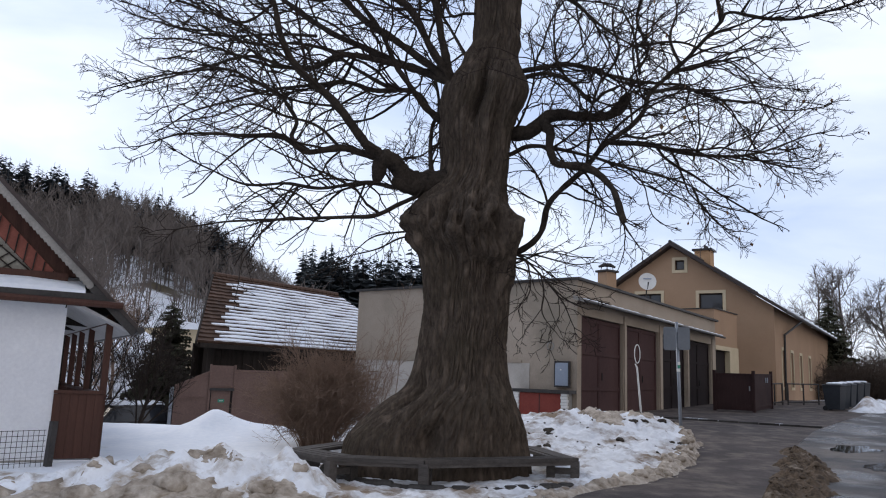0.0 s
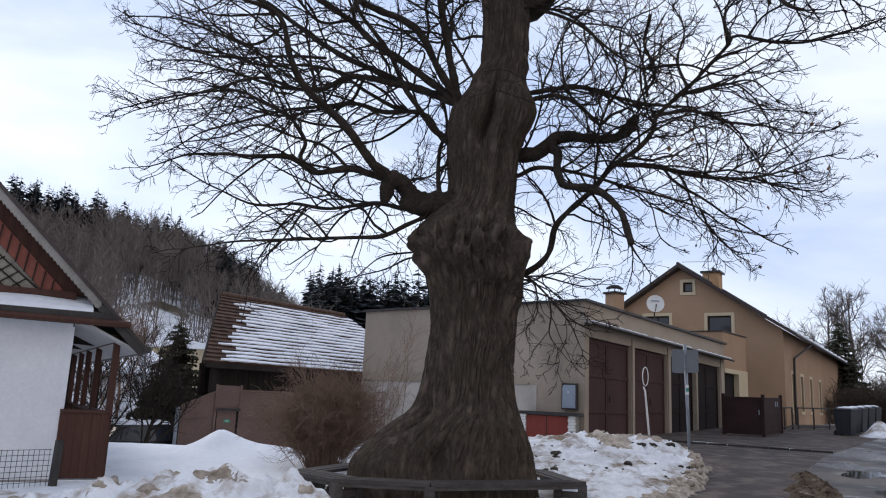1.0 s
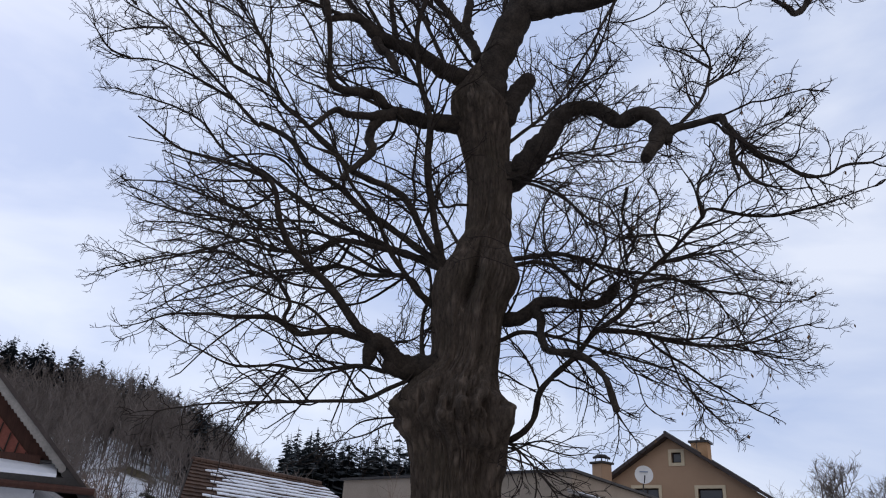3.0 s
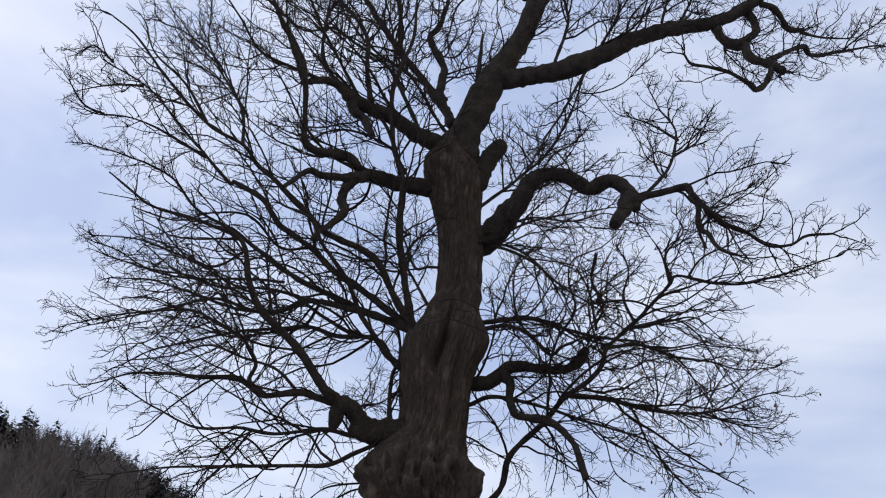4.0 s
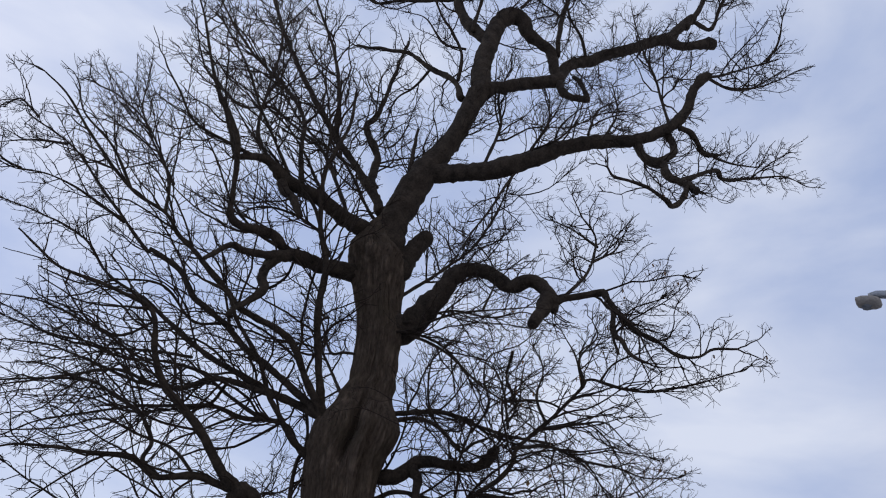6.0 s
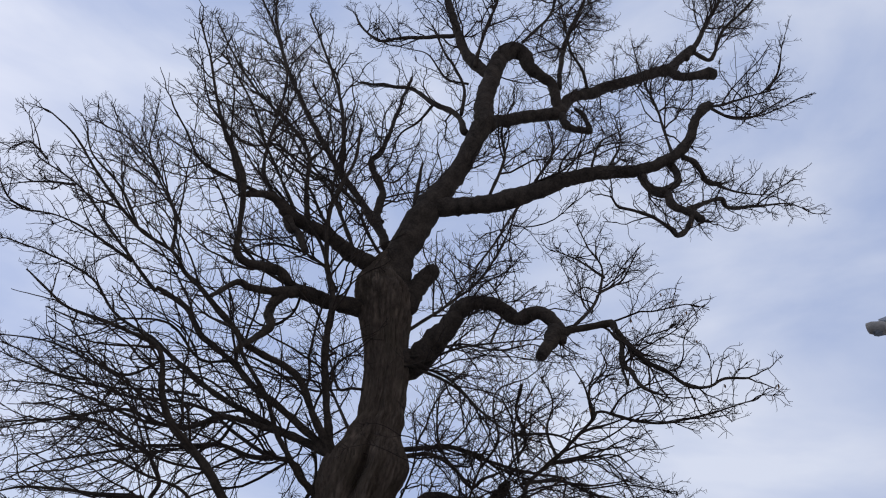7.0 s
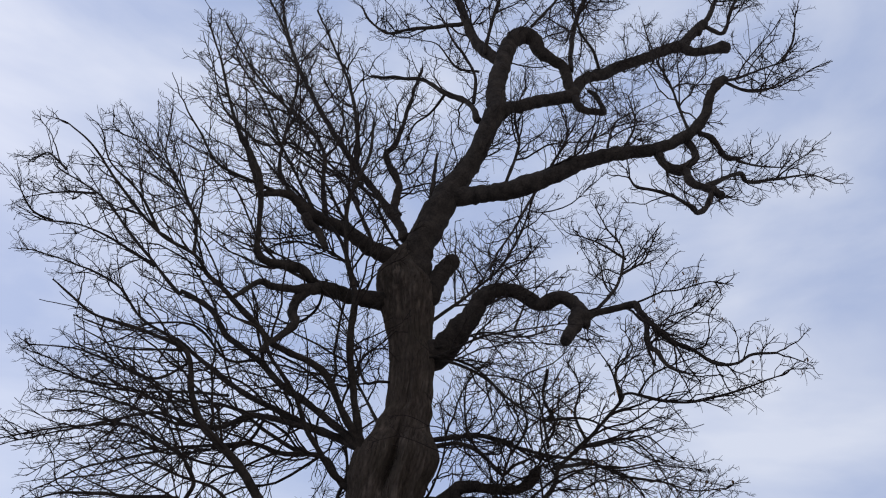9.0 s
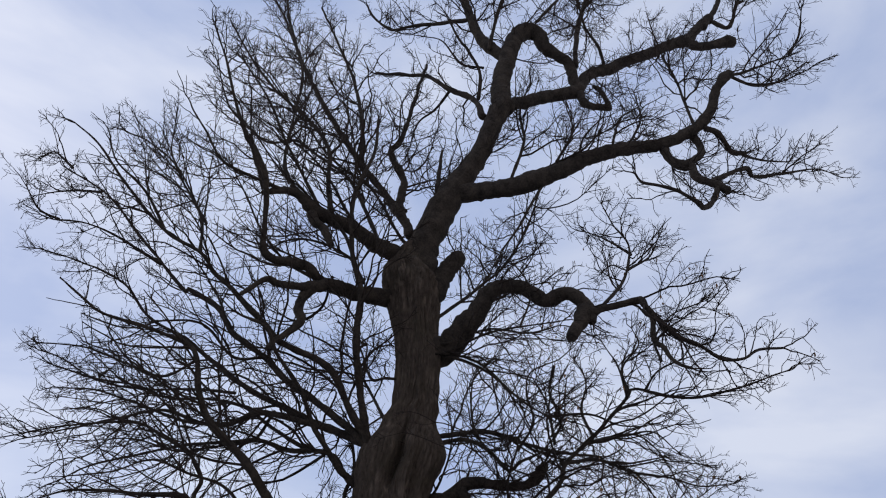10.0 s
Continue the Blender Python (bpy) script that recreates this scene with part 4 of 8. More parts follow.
limb(0.024, 0.009, [(2.63, 10.99, 3.98), (2.70, 10.91, 3.81), (2.78, 10.84, 3.66)])
limb(0.048, 0.011, [(2.58, 11.85, 5.46), (3.34, 12.09, 5.53), (3.96, 12.28, 5.47), (4.60, 12.47, 5.49), (5.15, 12.63, 5.57), (5.73, 12.79, 5.77), (6.34, 12.96, 6.06), (6.70, 13.05, 6.17)])
limb(0.022, 0.010, [(5.15, 12.63, 5.57), (5.82, 12.85, 5.48), (6.53, 13.08, 5.51)])
limb(0.043, 0.008, [(1.05, 12.40, 5.35), (1.37, 12.25, 5.48), (1.82, 12.06, 5.39), (2.33, 11.81, 5.20), (2.82, 11.57, 4.97), (3.28, 11.33, 4.79), (3.71, 11.08, 4.57), (4.02, 10.84, 4.23), (4.40, 10.60, 4.08)])
limb(0.019, 0.009, [(3.71, 11.08, 4.57), (3.93, 11.30, 4.33), (4.25, 11.53, 4.13), (4.47, 11.68, 4.00)])
limb(0.034, 0.011, [(3.16, 11.62, 6.23), (3.99, 12.16, 6.56), (4.74, 12.64, 6.57), (5.54, 13.10, 6.72), (6.37, 13.57, 6.77), (7.27, 14.02, 7.04)])
limb(0, 0, [(1.27, 12.40, 8.54, 0.267), (1.44, 12.24, 8.69, 0.257), (1.63, 12.08, 8.90, 0.218), (1.85, 11.95, 9.22, 0.184), (1.97, 11.84, 9.46, 0.170), (2.18, 11.74, 9.61, 0.150), (2.43, 11.64, 9.62, 0.125), (2.63, 11.54, 9.54, 0.129), (2.82, 11.44, 9.34, 0.133), (2.98, 11.35, 9.18, 0.131), (3.12, 11.25, 9.17, 0.134), (3.30, 11.19, 9.27, 0.125), (3.49, 11.13, 9.20, 0.125), (3.62, 11.06, 8.97, 0.137), (3.68, 10.98, 8.77, 0.121), (3.68, 10.90, 8.55, 0.083)])
limb(0, 0, [(3.59, 10.94, 8.79, 0.140), (3.49, 10.88, 8.55, 0.129), (3.37, 10.83, 8.32, 0.117), (3.27, 10.79, 8.13, 0.107)])
limb(0, 0, [(3.64, 10.92, 8.69, 0.084), (3.85, 10.84, 8.77, 0.065), (4.09, 10.77, 8.82, 0.060), (4.38, 10.70, 8.90, 0.060), (4.51, 10.63, 8.90, 0.070), (4.55, 10.56, 8.71, 0.059), (4.65, 10.47, 8.48, 0.050), (4.78, 10.39, 8.22, 0.049), (4.94, 10.34, 8.03, 0.043), (5.23, 10.30, 7.89, 0.035), (5.59, 10.29, 7.65, 0.028), (5.90, 10.20, 7.64, 0.024), (6.14, 10.13, 7.79, 0.021), (6.51, 10.02, 7.80, 0.017)])
limb(0, 0, [(4.61, 10.65, 8.76, 0.055), (4.62, 10.54, 8.46, 0.050), (4.55, 10.44, 8.14, 0.049), (4.54, 10.34, 7.87, 0.043), (4.61, 10.26, 7.78, 0.043), (4.66, 10.18, 7.55, 0.038), (4.75, 10.11, 7.39, 0.033), (4.93, 10.05, 7.30, 0.024)])
limb(0, 0, [(1.01, 12.40, 9.80, 0.250), (1.12, 12.35, 10.04, 0.231), (1.32, 12.30, 10.39, 0.191), (1.49, 12.25, 10.62, 0.165)])
limb(0.038, 0.010, [(1.14, 12.23, 8.35), (1.94, 11.50, 8.46), (2.44, 11.04, 8.38), (3.03, 10.43, 8.20)])
limb(0.030, 0.012, [(1.22, 12.09, 8.32), (1.90, 12.54, 8.46), (2.52, 13.02, 8.27), (2.92, 13.45, 7.89), (3.34, 13.89, 7.50)])
limb(0.052, 0.025, [(1.12, 12.40, 6.85), (2.16, 12.88, 7.22), (2.73, 13.14, 7.21), (3.44, 13.45, 7.20), (3.93, 13.65, 7.25), (4.56, 13.90, 7.33)])
limb(0.052, 0.009, [(1.13, 12.40, 6.71), (1.65, 12.19, 6.76), (2.01, 12.02, 6.55), (2.35, 11.82, 6.13), (2.52, 11.72, 6.26), (2.87, 11.55, 6.41), (3.11, 11.36, 6.74), (3.18, 11.20, 7.08)])
limb(0.039, 0.020, [(1.03, 12.40, 9.18), (2.13, 13.21, 10.67), (2.83, 13.71, 11.77), (3.51, 14.35, 13.54), (3.93, 14.80, 14.95)])
limb(0.035, 0.013, [(3.88, 10.85, 8.84), (4.37, 11.16, 9.53), (4.62, 11.36, 10.04), (4.85, 11.65, 10.89), (4.68, 11.94, 11.64), (4.60, 12.20, 12.41)])
limb(0.030, 0.011, [(4.62, 11.36, 10.04), (5.30, 11.77, 10.75), (5.73, 12.11, 11.57)])
limb(0.028, 0.011, [(3.60, 11.50, 6.58), (4.68, 12.33, 7.15), (5.25, 12.79, 7.15), (5.74, 13.30, 6.92)])
limb(0.028, 0.009, [(4.28, 11.27, 7.33), (3.91, 10.54, 7.50), (3.59, 10.07, 7.52)])
limb(0.027, 0.011, [(3.04, 11.47, 6.49), (3.09, 11.96, 7.33), (3.00, 12.32, 7.94), (2.67, 12.67, 8.34)])
limb(0.028, 0.011, [(3.69, 11.47, 6.67), (3.66, 11.88, 7.32), (3.92, 12.30, 8.10), (3.85, 12.67, 8.76)])
limb(0.029, 0.008, [(1.14, 12.39, 5.81), (1.29, 11.59, 6.04), (1.29, 10.86, 6.23), (1.10, 9.99, 6.39)])
limb(0.020, 0.009, [(1.18, 12.40, 3.49), (1.64, 12.10, 3.66), (2.04, 11.85, 3.56), (2.35, 11.65, 3.52)])
limb(0.020, 0.010, [(1.18, 12.40, 3.44), (1.64, 12.81, 3.39), (2.02, 13.15, 3.30)])
limb(0.018, 0.010, [(1.06, 12.40, 4.81), (1.43, 12.73, 4.72), (1.93, 13.15, 4.62)])
limb(0.021, 0.011, [(2.44, 11.04, 8.38), (2.76, 11.48, 9.42), (2.55, 11.86, 10.28), (2.09, 12.24, 10.91)])
limb(0.021, 0.009, [(4.59, 11.19, 7.47), (4.67, 10.87, 7.61), (4.82, 10.56, 7.64), (5.10, 9.99, 7.56)])
limb(0.035, 0.013, [(7.61, 10.71, 12.30), (8.39, 10.95, 12.73), (9.13, 11.17, 13.12), (9.56, 11.31, 13.21)])
limb(0.036, 0.013, [(7.38, 10.95, 13.07), (8.01, 11.24, 13.29), (8.79, 11.55, 13.64)])
limb(0.041, 0.014, [(9.24, 10.87, 16.60), (9.41, 10.50, 16.94), (9.37, 10.12, 17.33)])
limb(0.035, 0.012, [(-6.09, 13.01, 12.01), (-6.95, 13.38, 12.25), (-7.79, 13.76, 12.33)])
limb(0.027, 0.010, [(-6.03, 11.70, 10.22), (-6.25, 11.34, 10.14), (-6.40, 10.95, 10.30)])
limb(0.032, 0.013, [(-6.91, 13.08, 12.65), (-7.68, 13.54, 13.46), (-8.07, 13.83, 13.48)])
limb(0.029, 0.012, [(4.83, 11.54, 10.57), (4.50, 11.98, 11.25), (4.19, 12.29, 11.65)])
limb(0.031, 0.012, [(3.89, 11.28, 12.86), (3.92, 10.95, 13.09), (4.17, 10.53, 13.23)])
limb(0.031, 0.014, [(4.57, 11.03, 13.10), (5.03, 11.50, 14.41), (5.75, 11.93, 15.40)])
limb(0.029, 0.012, [(-3.08, 10.61, 9.62), (-3.75, 10.97, 10.73), (-4.29, 11.27, 11.78), (-4.49, 11.51, 12.78)])
limb(0.036, 0.013, [(6.94, 10.03, 14.48), (7.64, 10.24, 14.52), (8.35, 10.42, 14.97), (9.23, 10.63, 15.90)])
limb(0.036, 0.015, [(1.95, 11.88, 16.07), (1.42, 12.08, 16.38), (0.96, 12.32, 17.46), (0.52, 12.48, 17.77)])
limb(0.036, 0.014, [(1.24, 12.63, 16.02), (0.90, 13.04, 15.66), (0.53, 13.36, 15.49), (0.35, 13.83, 14.92)])
limb(0.030, 0.014, [(3.35, 11.16, 12.51), (3.97, 11.80, 14.11), (4.05, 12.36, 15.67)])
limb(0.031, 0.014, [(4.89, 10.91, 13.01), (5.52, 11.53, 14.55), (5.74, 12.11, 16.10)])
limb(0.044, 0.012, [(1.39, 12.50, 6.92), (1.96, 12.65, 7.11), (2.61, 12.81, 7.13), (3.05, 12.94, 6.97), (3.73, 13.11, 6.90), (4.31, 13.25, 7.07)])
limb(0.038, 0.010, [(1.32, 12.18, 8.32), (2.00, 11.94, 7.95), (2.47, 11.72, 7.42), (2.91, 11.52, 7.03), (3.51, 11.28, 6.76)])
limb(0.027, 0.010, [(3.66, 11.50, 6.58), (4.37, 11.83, 6.89), (4.99, 12.11, 7.13), (5.50, 12.40, 6.94)])
limb(0.029, 0.009, [(3.09, 11.86, 7.15), (3.72, 11.62, 7.13), (4.14, 11.44, 6.90), (4.55, 11.26, 6.83)])
limb(0.031, 0.011, [(3.36, 12.40, 8.44), (3.36, 12.84, 8.07), (3.69, 13.31, 7.74), (3.60, 13.60, 7.51)])
limb(0.028, 0.011, [(4.31, 11.25, 7.40), (4.37, 11.57, 8.04), (4.87, 11.93, 8.76), (4.88, 12.15, 9.25)])
limb(0.031, 0.012, [(1.39, 12.08, 8.57), (2.16, 12.46, 9.14), (3.02, 12.83, 9.36), (3.82, 13.15, 9.80), (4.51, 13.43, 9.79)])
limb(0.027, 0.009, [(2.15, 11.94, 6.38), (1.81, 11.69, 6.62), (1.66, 11.44, 6.98), (1.68, 11.14, 7.45), (2.00, 10.89, 7.68)])
limb(0.028, 0.010, [(3.82, 12.05, 6.52), (4.54, 12.40, 6.63), (5.44, 12.80, 6.98)])
limb(0.030, 0.010, [(2.72, 12.86, 6.90), (2.95, 12.52, 7.31), (2.78, 12.22, 7.70), (2.82, 11.98, 8.03), (3.26, 11.66, 8.16)])
limb(0.027, 0.011, [(4.55, 10.29, 7.52), (4.63, 10.59, 8.11), (5.16, 10.95, 8.84), (5.94, 11.34, 9.44)])
limb(0.045, 0.016, [(0.38, 12.64, 11.99), (-0.45, 13.00, 12.89), (-1.45, 13.41, 14.01), (-2.04, 13.67, 15.03), (-2.76, 13.99, 16.47)])
limb(0.042, 0.012, [(-0.03, 12.21, 10.76), (-0.70, 11.90, 11.06), (-1.15, 11.60, 11.64), (-1.57, 11.35, 12.04), (-2.15, 11.07, 12.37), (-2.51, 10.86, 12.72)])
limb(0.039, 0.014, [(-0.55, 11.55, 9.87), (-0.90, 11.70, 10.65), (-1.63, 11.91, 11.47), (-2.33, 12.10, 12.34), (-3.02, 12.30, 13.42)])
limb(0.034, 0.011, [(-1.27, 11.59, 9.38), (-1.76, 11.38, 9.54), (-2.23, 11.13, 9.96), (-2.57, 10.89, 10.50), (-2.87, 10.69, 10.94)])
limb(0.038, 0.013, [(-0.32, 11.63, 9.38), (-0.66, 11.99, 10.17), (-1.34, 12.41, 10.79), (-1.91, 12.73, 11.03), (-2.53, 13.11, 10.99), (-3.16, 13.43, 11.43)])
limb(0.031, 0.012, [(-0.91, 11.81, 9.59), (-1.06, 12.15, 9.11), (-1.51, 12.46, 8.94), (-1.97, 12.71, 9.29)])
limb(0.043, 0.013, [(0.40, 12.36, 10.95), (-0.26, 11.75, 11.60), (-0.68, 11.39, 11.91), (-0.87, 10.95, 12.53), (-1.11, 10.56, 13.05)])

# thin shoots that hang from the collar
limb(0, 0, [(1.13, 12.30, 3.65, 0.026), (1.36, 12.12, 3.51, 0.018), (1.59, 11.94, 3.23, 0.015), (1.79, 11.76, 2.98, 0.013), (1.98, 11.58, 2.81, 0.010), (2.18, 11.40, 2.70, 0.008)])
limb(0, 0, [(1.32, 12.10, 3.52, 0.018), (1.40, 12.03, 3.24, 0.014), (1.38, 11.93, 2.95, 0.010), (1.18, 11.80, 2.68, 0.007)])
limb(0, 0, [(1.54, 11.80, 3.27, 0.014), (1.58, 11.67, 2.93, 0.013), (1.55, 11.53, 2.61, 0.010), (1.75, 11.40, 2.31, 0.006)])
limb(0, 0, [(1.17, 12.30, 3.62, 0.018), (1.52, 12.45, 3.66, 0.015), (1.92, 12.60, 3.60, 0.013), (2.28, 12.80, 3.57, 0.011), (2.58, 13.00, 3.65, 0.008)])
limb(0, 0, [(1.62, 11.70, 3.13, 0.014), (1.90, 11.83, 2.83, 0.011), (2.03, 11.97, 2.62, 0.009), (2.13, 12.10, 2.46, 0.007)])

rng = np.random.default_rng(7)
UP = np.array([0, 0, 1.0])
HEART = np.array([0.4, 12.4, 8.0])


def sprout(base, way, length, k, wob, lift, out=0.0):
    """Polylines of k steps that wander, seek light and lean outwards."""
    pts = [base]
    d = unit(way)
    for _ in range(k):
        d = unit(d + rng.normal(size=d.shape) * wob + UP * lift + unit(pts[-1] - HEART) * out)
        pts.append(pts[-1] + d * (length / k)[:, None])
    return np.stack(pts, 1)


def fork(lines, count, lo, hi, angle):
    """Starts of side shoots along polylines: places, ways and the fraction at which they leave."""
    n, k = len(lines), lines.shape[1] - 1
    who = np.repeat(np.arange(n), count)
    u = lo + (hi - lo) * rng.random(len(who))
    f = u * k
    i = np.minimum(f.astype(int), k - 1)
    p0, p1 = lines[who, i], lines[who, i + 1]
    d = unit(p1 - p0)
    side = unit(np.cross(d, rng.normal(size=d.shape)))
    a = np.radians(rng.normal(angle, 12, len(who)))[:, None]
    return p0 + (p1 - p0) * (f - i)[:, None], d * np.cos(a) + side * np.sin(a), u, who


def tubes(lines, r0, r1, sides=3):
    n, k = lines.shape[:2]
    d = unit(lines[:, -1] - lines[:, 0])
    ref = unit(np.cross(d, np.array([0.31, 0.42, 0.85])))
    o = np.cross(d, ref)
    s = np.linspace(0, 1, k)[None, :]
    rad = r0[:, None] * (1 - s) + r1[:, None] * s
    ang = 2 * np.pi * np.arange(sides) / sides
    ring = ref[:, None, None] * np.cos(ang)[None, None, :, None] + o[:, None, None] * np.sin(ang)[None, None, :, None]
    verts = lines[:, :, None] + ring * rad[:, :, None, None]
    idx = np.arange(n * k * sides).reshape(n, k, sides)
    nx = np.roll(idx, -1, 2)
    quads = np.stack([idx[:, :-1], nx[:, :-1], nx[:, 1:], idx[:, 1:]], -1).reshape(-1, 4)
    return verts.reshape(-1, 3), quads


def bundle(name, groups, material, parent, label, kind="stuff"):
    vs, qs, o = [], [], 0
    for v, q in groups:
        vs.append(v)
        qs.append(q + o)
        o += len(v)
    ob = part(name, np_mesh(name, np.concatenate(vs), np.concatenate(qs), True), material, parent, label)
    return tagged(ob, kind=kind)


starts, ways, lens, rads = [], [], [], []
for pts, rad in BOUGH_LINES:
    seg = np.r_[0, np.cumsum(np.linalg.norm(np.diff(pts, axis=0), axis=1))]
    total = seg[-1]
    thick = rad[0]
    stub = total < 1.4 and rad[-2] > 0.07
    count = 0 if stub else int(total * (4.4 if thick < 0.14 else 2.3)) + 1
    for q in range(count):
        lo = 0.16 if thick < 0.14 else 0.30
        u = lo + (1 - lo) * (q + random.random()) / count
        d = u * total
        i = min(np.searchsorted(seg, d, side="right") - 1, len(pts) - 2)
        way = unit(pts[i + 1] - pts[i])
        side = unit(np.cross(way, rng.normal(size=3)))
        a = radians(random.gauss(42, 12))
        starts.append(pts[i])
        ways.append(way * math.cos(a) + side * math.sin(a))
        left = min(total, 5.0) * (1 - u)
        lens.append(min(2.7, (0.50 + 0.41 * left) * random.uniform(0.7, 1.35)))
        rads.append(min(rad[i] * 0.65, 0.006 + 0.0082 * lens[-1]))
    if rad[-1] < 0.05 and not stub:
        for q in range(3):
            starts.append(pts[-1])
            ways.append(unit(unit(pts[-1] - pts[-2]) + rng.normal(size=3) * 0.28))
            lens.append(random.uniform(0.35, 0.75))
            rads.append(min(rad[-1], 0.014))
starts, ways, lens, rads = np.array(starts), np.array(ways), np.array(lens), np.array(rads)


def thinned(lines, cell, most):
    """Shoots that survive crowding: at most so many to a cell of the crown."""
    mid = lines[:, lines.shape[1] * 2 // 3]
    key = np.floor(mid[:, [0, 2]] / cell).astype(int)
    taken, keep = {}, []
    part_of = np.where(mid[:, 2] < 5.6, 0.50, np.where((mid[:, 2] > 12.8) & ((mid[:, 0] < 4.0) | (mid[:, 2] < 17.0)), 0.75, 1.0))
    part_of *= np.where((mid[:, 0] < -1.0) & (mid[:, 2] > 5.6) & (mid[:, 2] < 9.5), 0.9, 1.0)
    part_of *= np.where((mid[:, 0] > 2.0) & (mid[:, 2] < 10.0), 1.35, 1.0)
    part_of *= np.where((mid[:, 0] < -2.8) & (mid[:, 2] > 8.5), 1.1, 1.0)
    part_of *= np.where((mid[:, 0] > 1.0) & (mid[:, 0] < 3.2) & (mid[:, 2] > 9.8) & (mid[:, 2] < 12.5), 0.65, 1.0)
    part_of *= np.where((np.abs(mid[:, 0]) < 2.0) & (mid[:, 2] > 6.0), 0.72, 1.0)
    part_of *= np.where((mid[:, 0] < -1.0) & (mid[:, 0] > -5.0) & (mid[:, 2] > 6.0) & (mid[:, 2] < 8.8), 0.85, 1.0)
    for i in rng.permutation(len(lines)):
        k = (key[i, 0], key[i, 1])
        if taken.get(k, 0) < most * part_of[i]:
            taken[k] = taken.get(k, 0) + 1
            keep.append(i)
    return np.array(sorted(keep))


boughs = sprout(starts, ways, lens, 9, 0.20, 0.03, 0.07)
alive = thinned(boughs, 0.45, 3.2)
boughs, lens, rads = boughs[alive], lens[alive], rads[alive]
groups = [tubes(boughs, rads, rads * 0.40, 5)]
# side shoots all along each bough, longest near its foot
per = np.maximum(3, (lens * 8.0).astype(int))
b, w, u, who = fork(boughs, per, 0.12, 1.0, 50)
l2 = np.clip((0.15 + 0.52 * lens[who] * (1 - u)) * (0.6 + 0.7 * rng.random(len(who))), 0.15, 1.1)
shoots = sprout(b, w, l2, 6, 0.24, 0.03, 0.05)
alive = thinned(shoots, 0.32, 5.4)
shoots, l2, who = shoots[alive], l2[alive], who[alive]
r2 = np.clip(rads[who] * 0.5, 0.0058, 0.0105)
groups.append(tubes(shoots, r2, r2 * 0.6))
per = np.maximum(2, (l2 * 7.0).astype(int))
b, w, u, who3 = fork(shoots, per, 0.18, 1.0, 48)
l3 = np.clip((0.07 + 0.50 * l2[who3] * (1 - u)) * (0.6 + 0.8 * rng.random(len(who3))), 0.07, 0.5)
twigs = sprout(b, w, l3, 3, 0.30, 0.03, 0.03)
r3 = np.full(len(b), 0.0046)
groups.append(tubes(twigs, r3, r3 * 0.7))
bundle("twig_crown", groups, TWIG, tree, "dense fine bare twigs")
# a few withered leaves still hang on the lower boughs
pick = rng.choice(np.where((twigs[:, -1, 0] > 3.0) & (twigs[:, -1, 2] < 10.5))[0], 240, replace=False)
lv, lq = [], []
for n_l, e in enumerate(twigs[pick, -1]):
    s = 0.024 + 0.022 * rng.random()
    a, c = unit(rng.normal(size=3)), unit(rng.normal(size=3))
    lv += [e, e - UP * s + a * s * 0.7, e - UP * s * 2.1 + c * 0.02, e - UP * s - a * s * 0.7 + c * s * 0.4]
    lq.append([n_l * 4 + k for k in range(4)])
bundle("withered_leaf", [(np.array(lv), np.array(lq))], DRY_LEAF, tree, "withered brown leaves")


# ---- buildings ----
class Face:
    """A wall plane: s metres along it, d metres out of it, z up."""

    def __init__(self, origin, along):
        self.o = Vector((origin[0], origin[1], 0))
        self.u = Vector((along[0], along[1], 0)).normalized()
        self.n = Vector((self.u.y, -self.u.x, 0))

    def at(self, s, d, z):
        return self.o + self.u * s + self.n * d + Vector((0, 0, z))

    def slab(self, sh, s0, s1, z0, z1, d0, d1):
        """A block on the wall between s0..s1, z0..z1, from d0 to d1 out of it."""
        c = [self.at(s, d, z) for z in (z0, z1) for s, d in ((s0, d0), (s1, d0), (s1, d1), (s0, d1))]
        sh.add(c, [(3, 2, 1, 0), (4, 5, 6, 7)] + [(i, (i + 1) % 4, 4 + (i + 1) % 4, 4 + i) for i in range(4)])
        return sh

    def pierced(self, sh, s0, s1, z0, z1, d0, d1, holes):
        """A wall slab with openings (s0, s1, z0, z1) cut through it."""
        ss = sorted({s0, s1, *[h[0] for h in holes], *[h[1] for h in holes]})
        zs = sorted({z0, z1, *[h[2] for h in holes], *[h[3] for h in holes]})
        k, m = len(ss), len(zs)
        verts = [self.at(s, d, z) for d in (d0, d1) for z in zs for s in ss]

        def solid(i, j):
            if not (0 <= i < k - 1 and 0 <= j < m - 1):
                return False
            return not any(h[0] <= ss[i] and ss[i + 1] <= h[1] and h[2] <= zs[j] and zs[j + 1] <= h[3] for h in holes)
        faces, o = [], k * m
        for j in range(m - 1):
            for i in range(k - 1):
                if not solid(i, j):
                    continue
                a, b, c, e = j * k + i, j * k + i + 1, (j + 1) * k + i + 1, (j + 1) * k + i
                faces += [(a, b, c, e), (o + e, o + c, o + b, o + a)]
                for p, q, di, dj in ((a, b, 0, -1), (b, c, 1, 0), (c, e, 0, 1), (e, a, -1, 0)):
                    if not solid(i + di, j + dj):
                        faces.append((p, o + p, o + q, q))
        sh.add(verts, faces)
        return sh


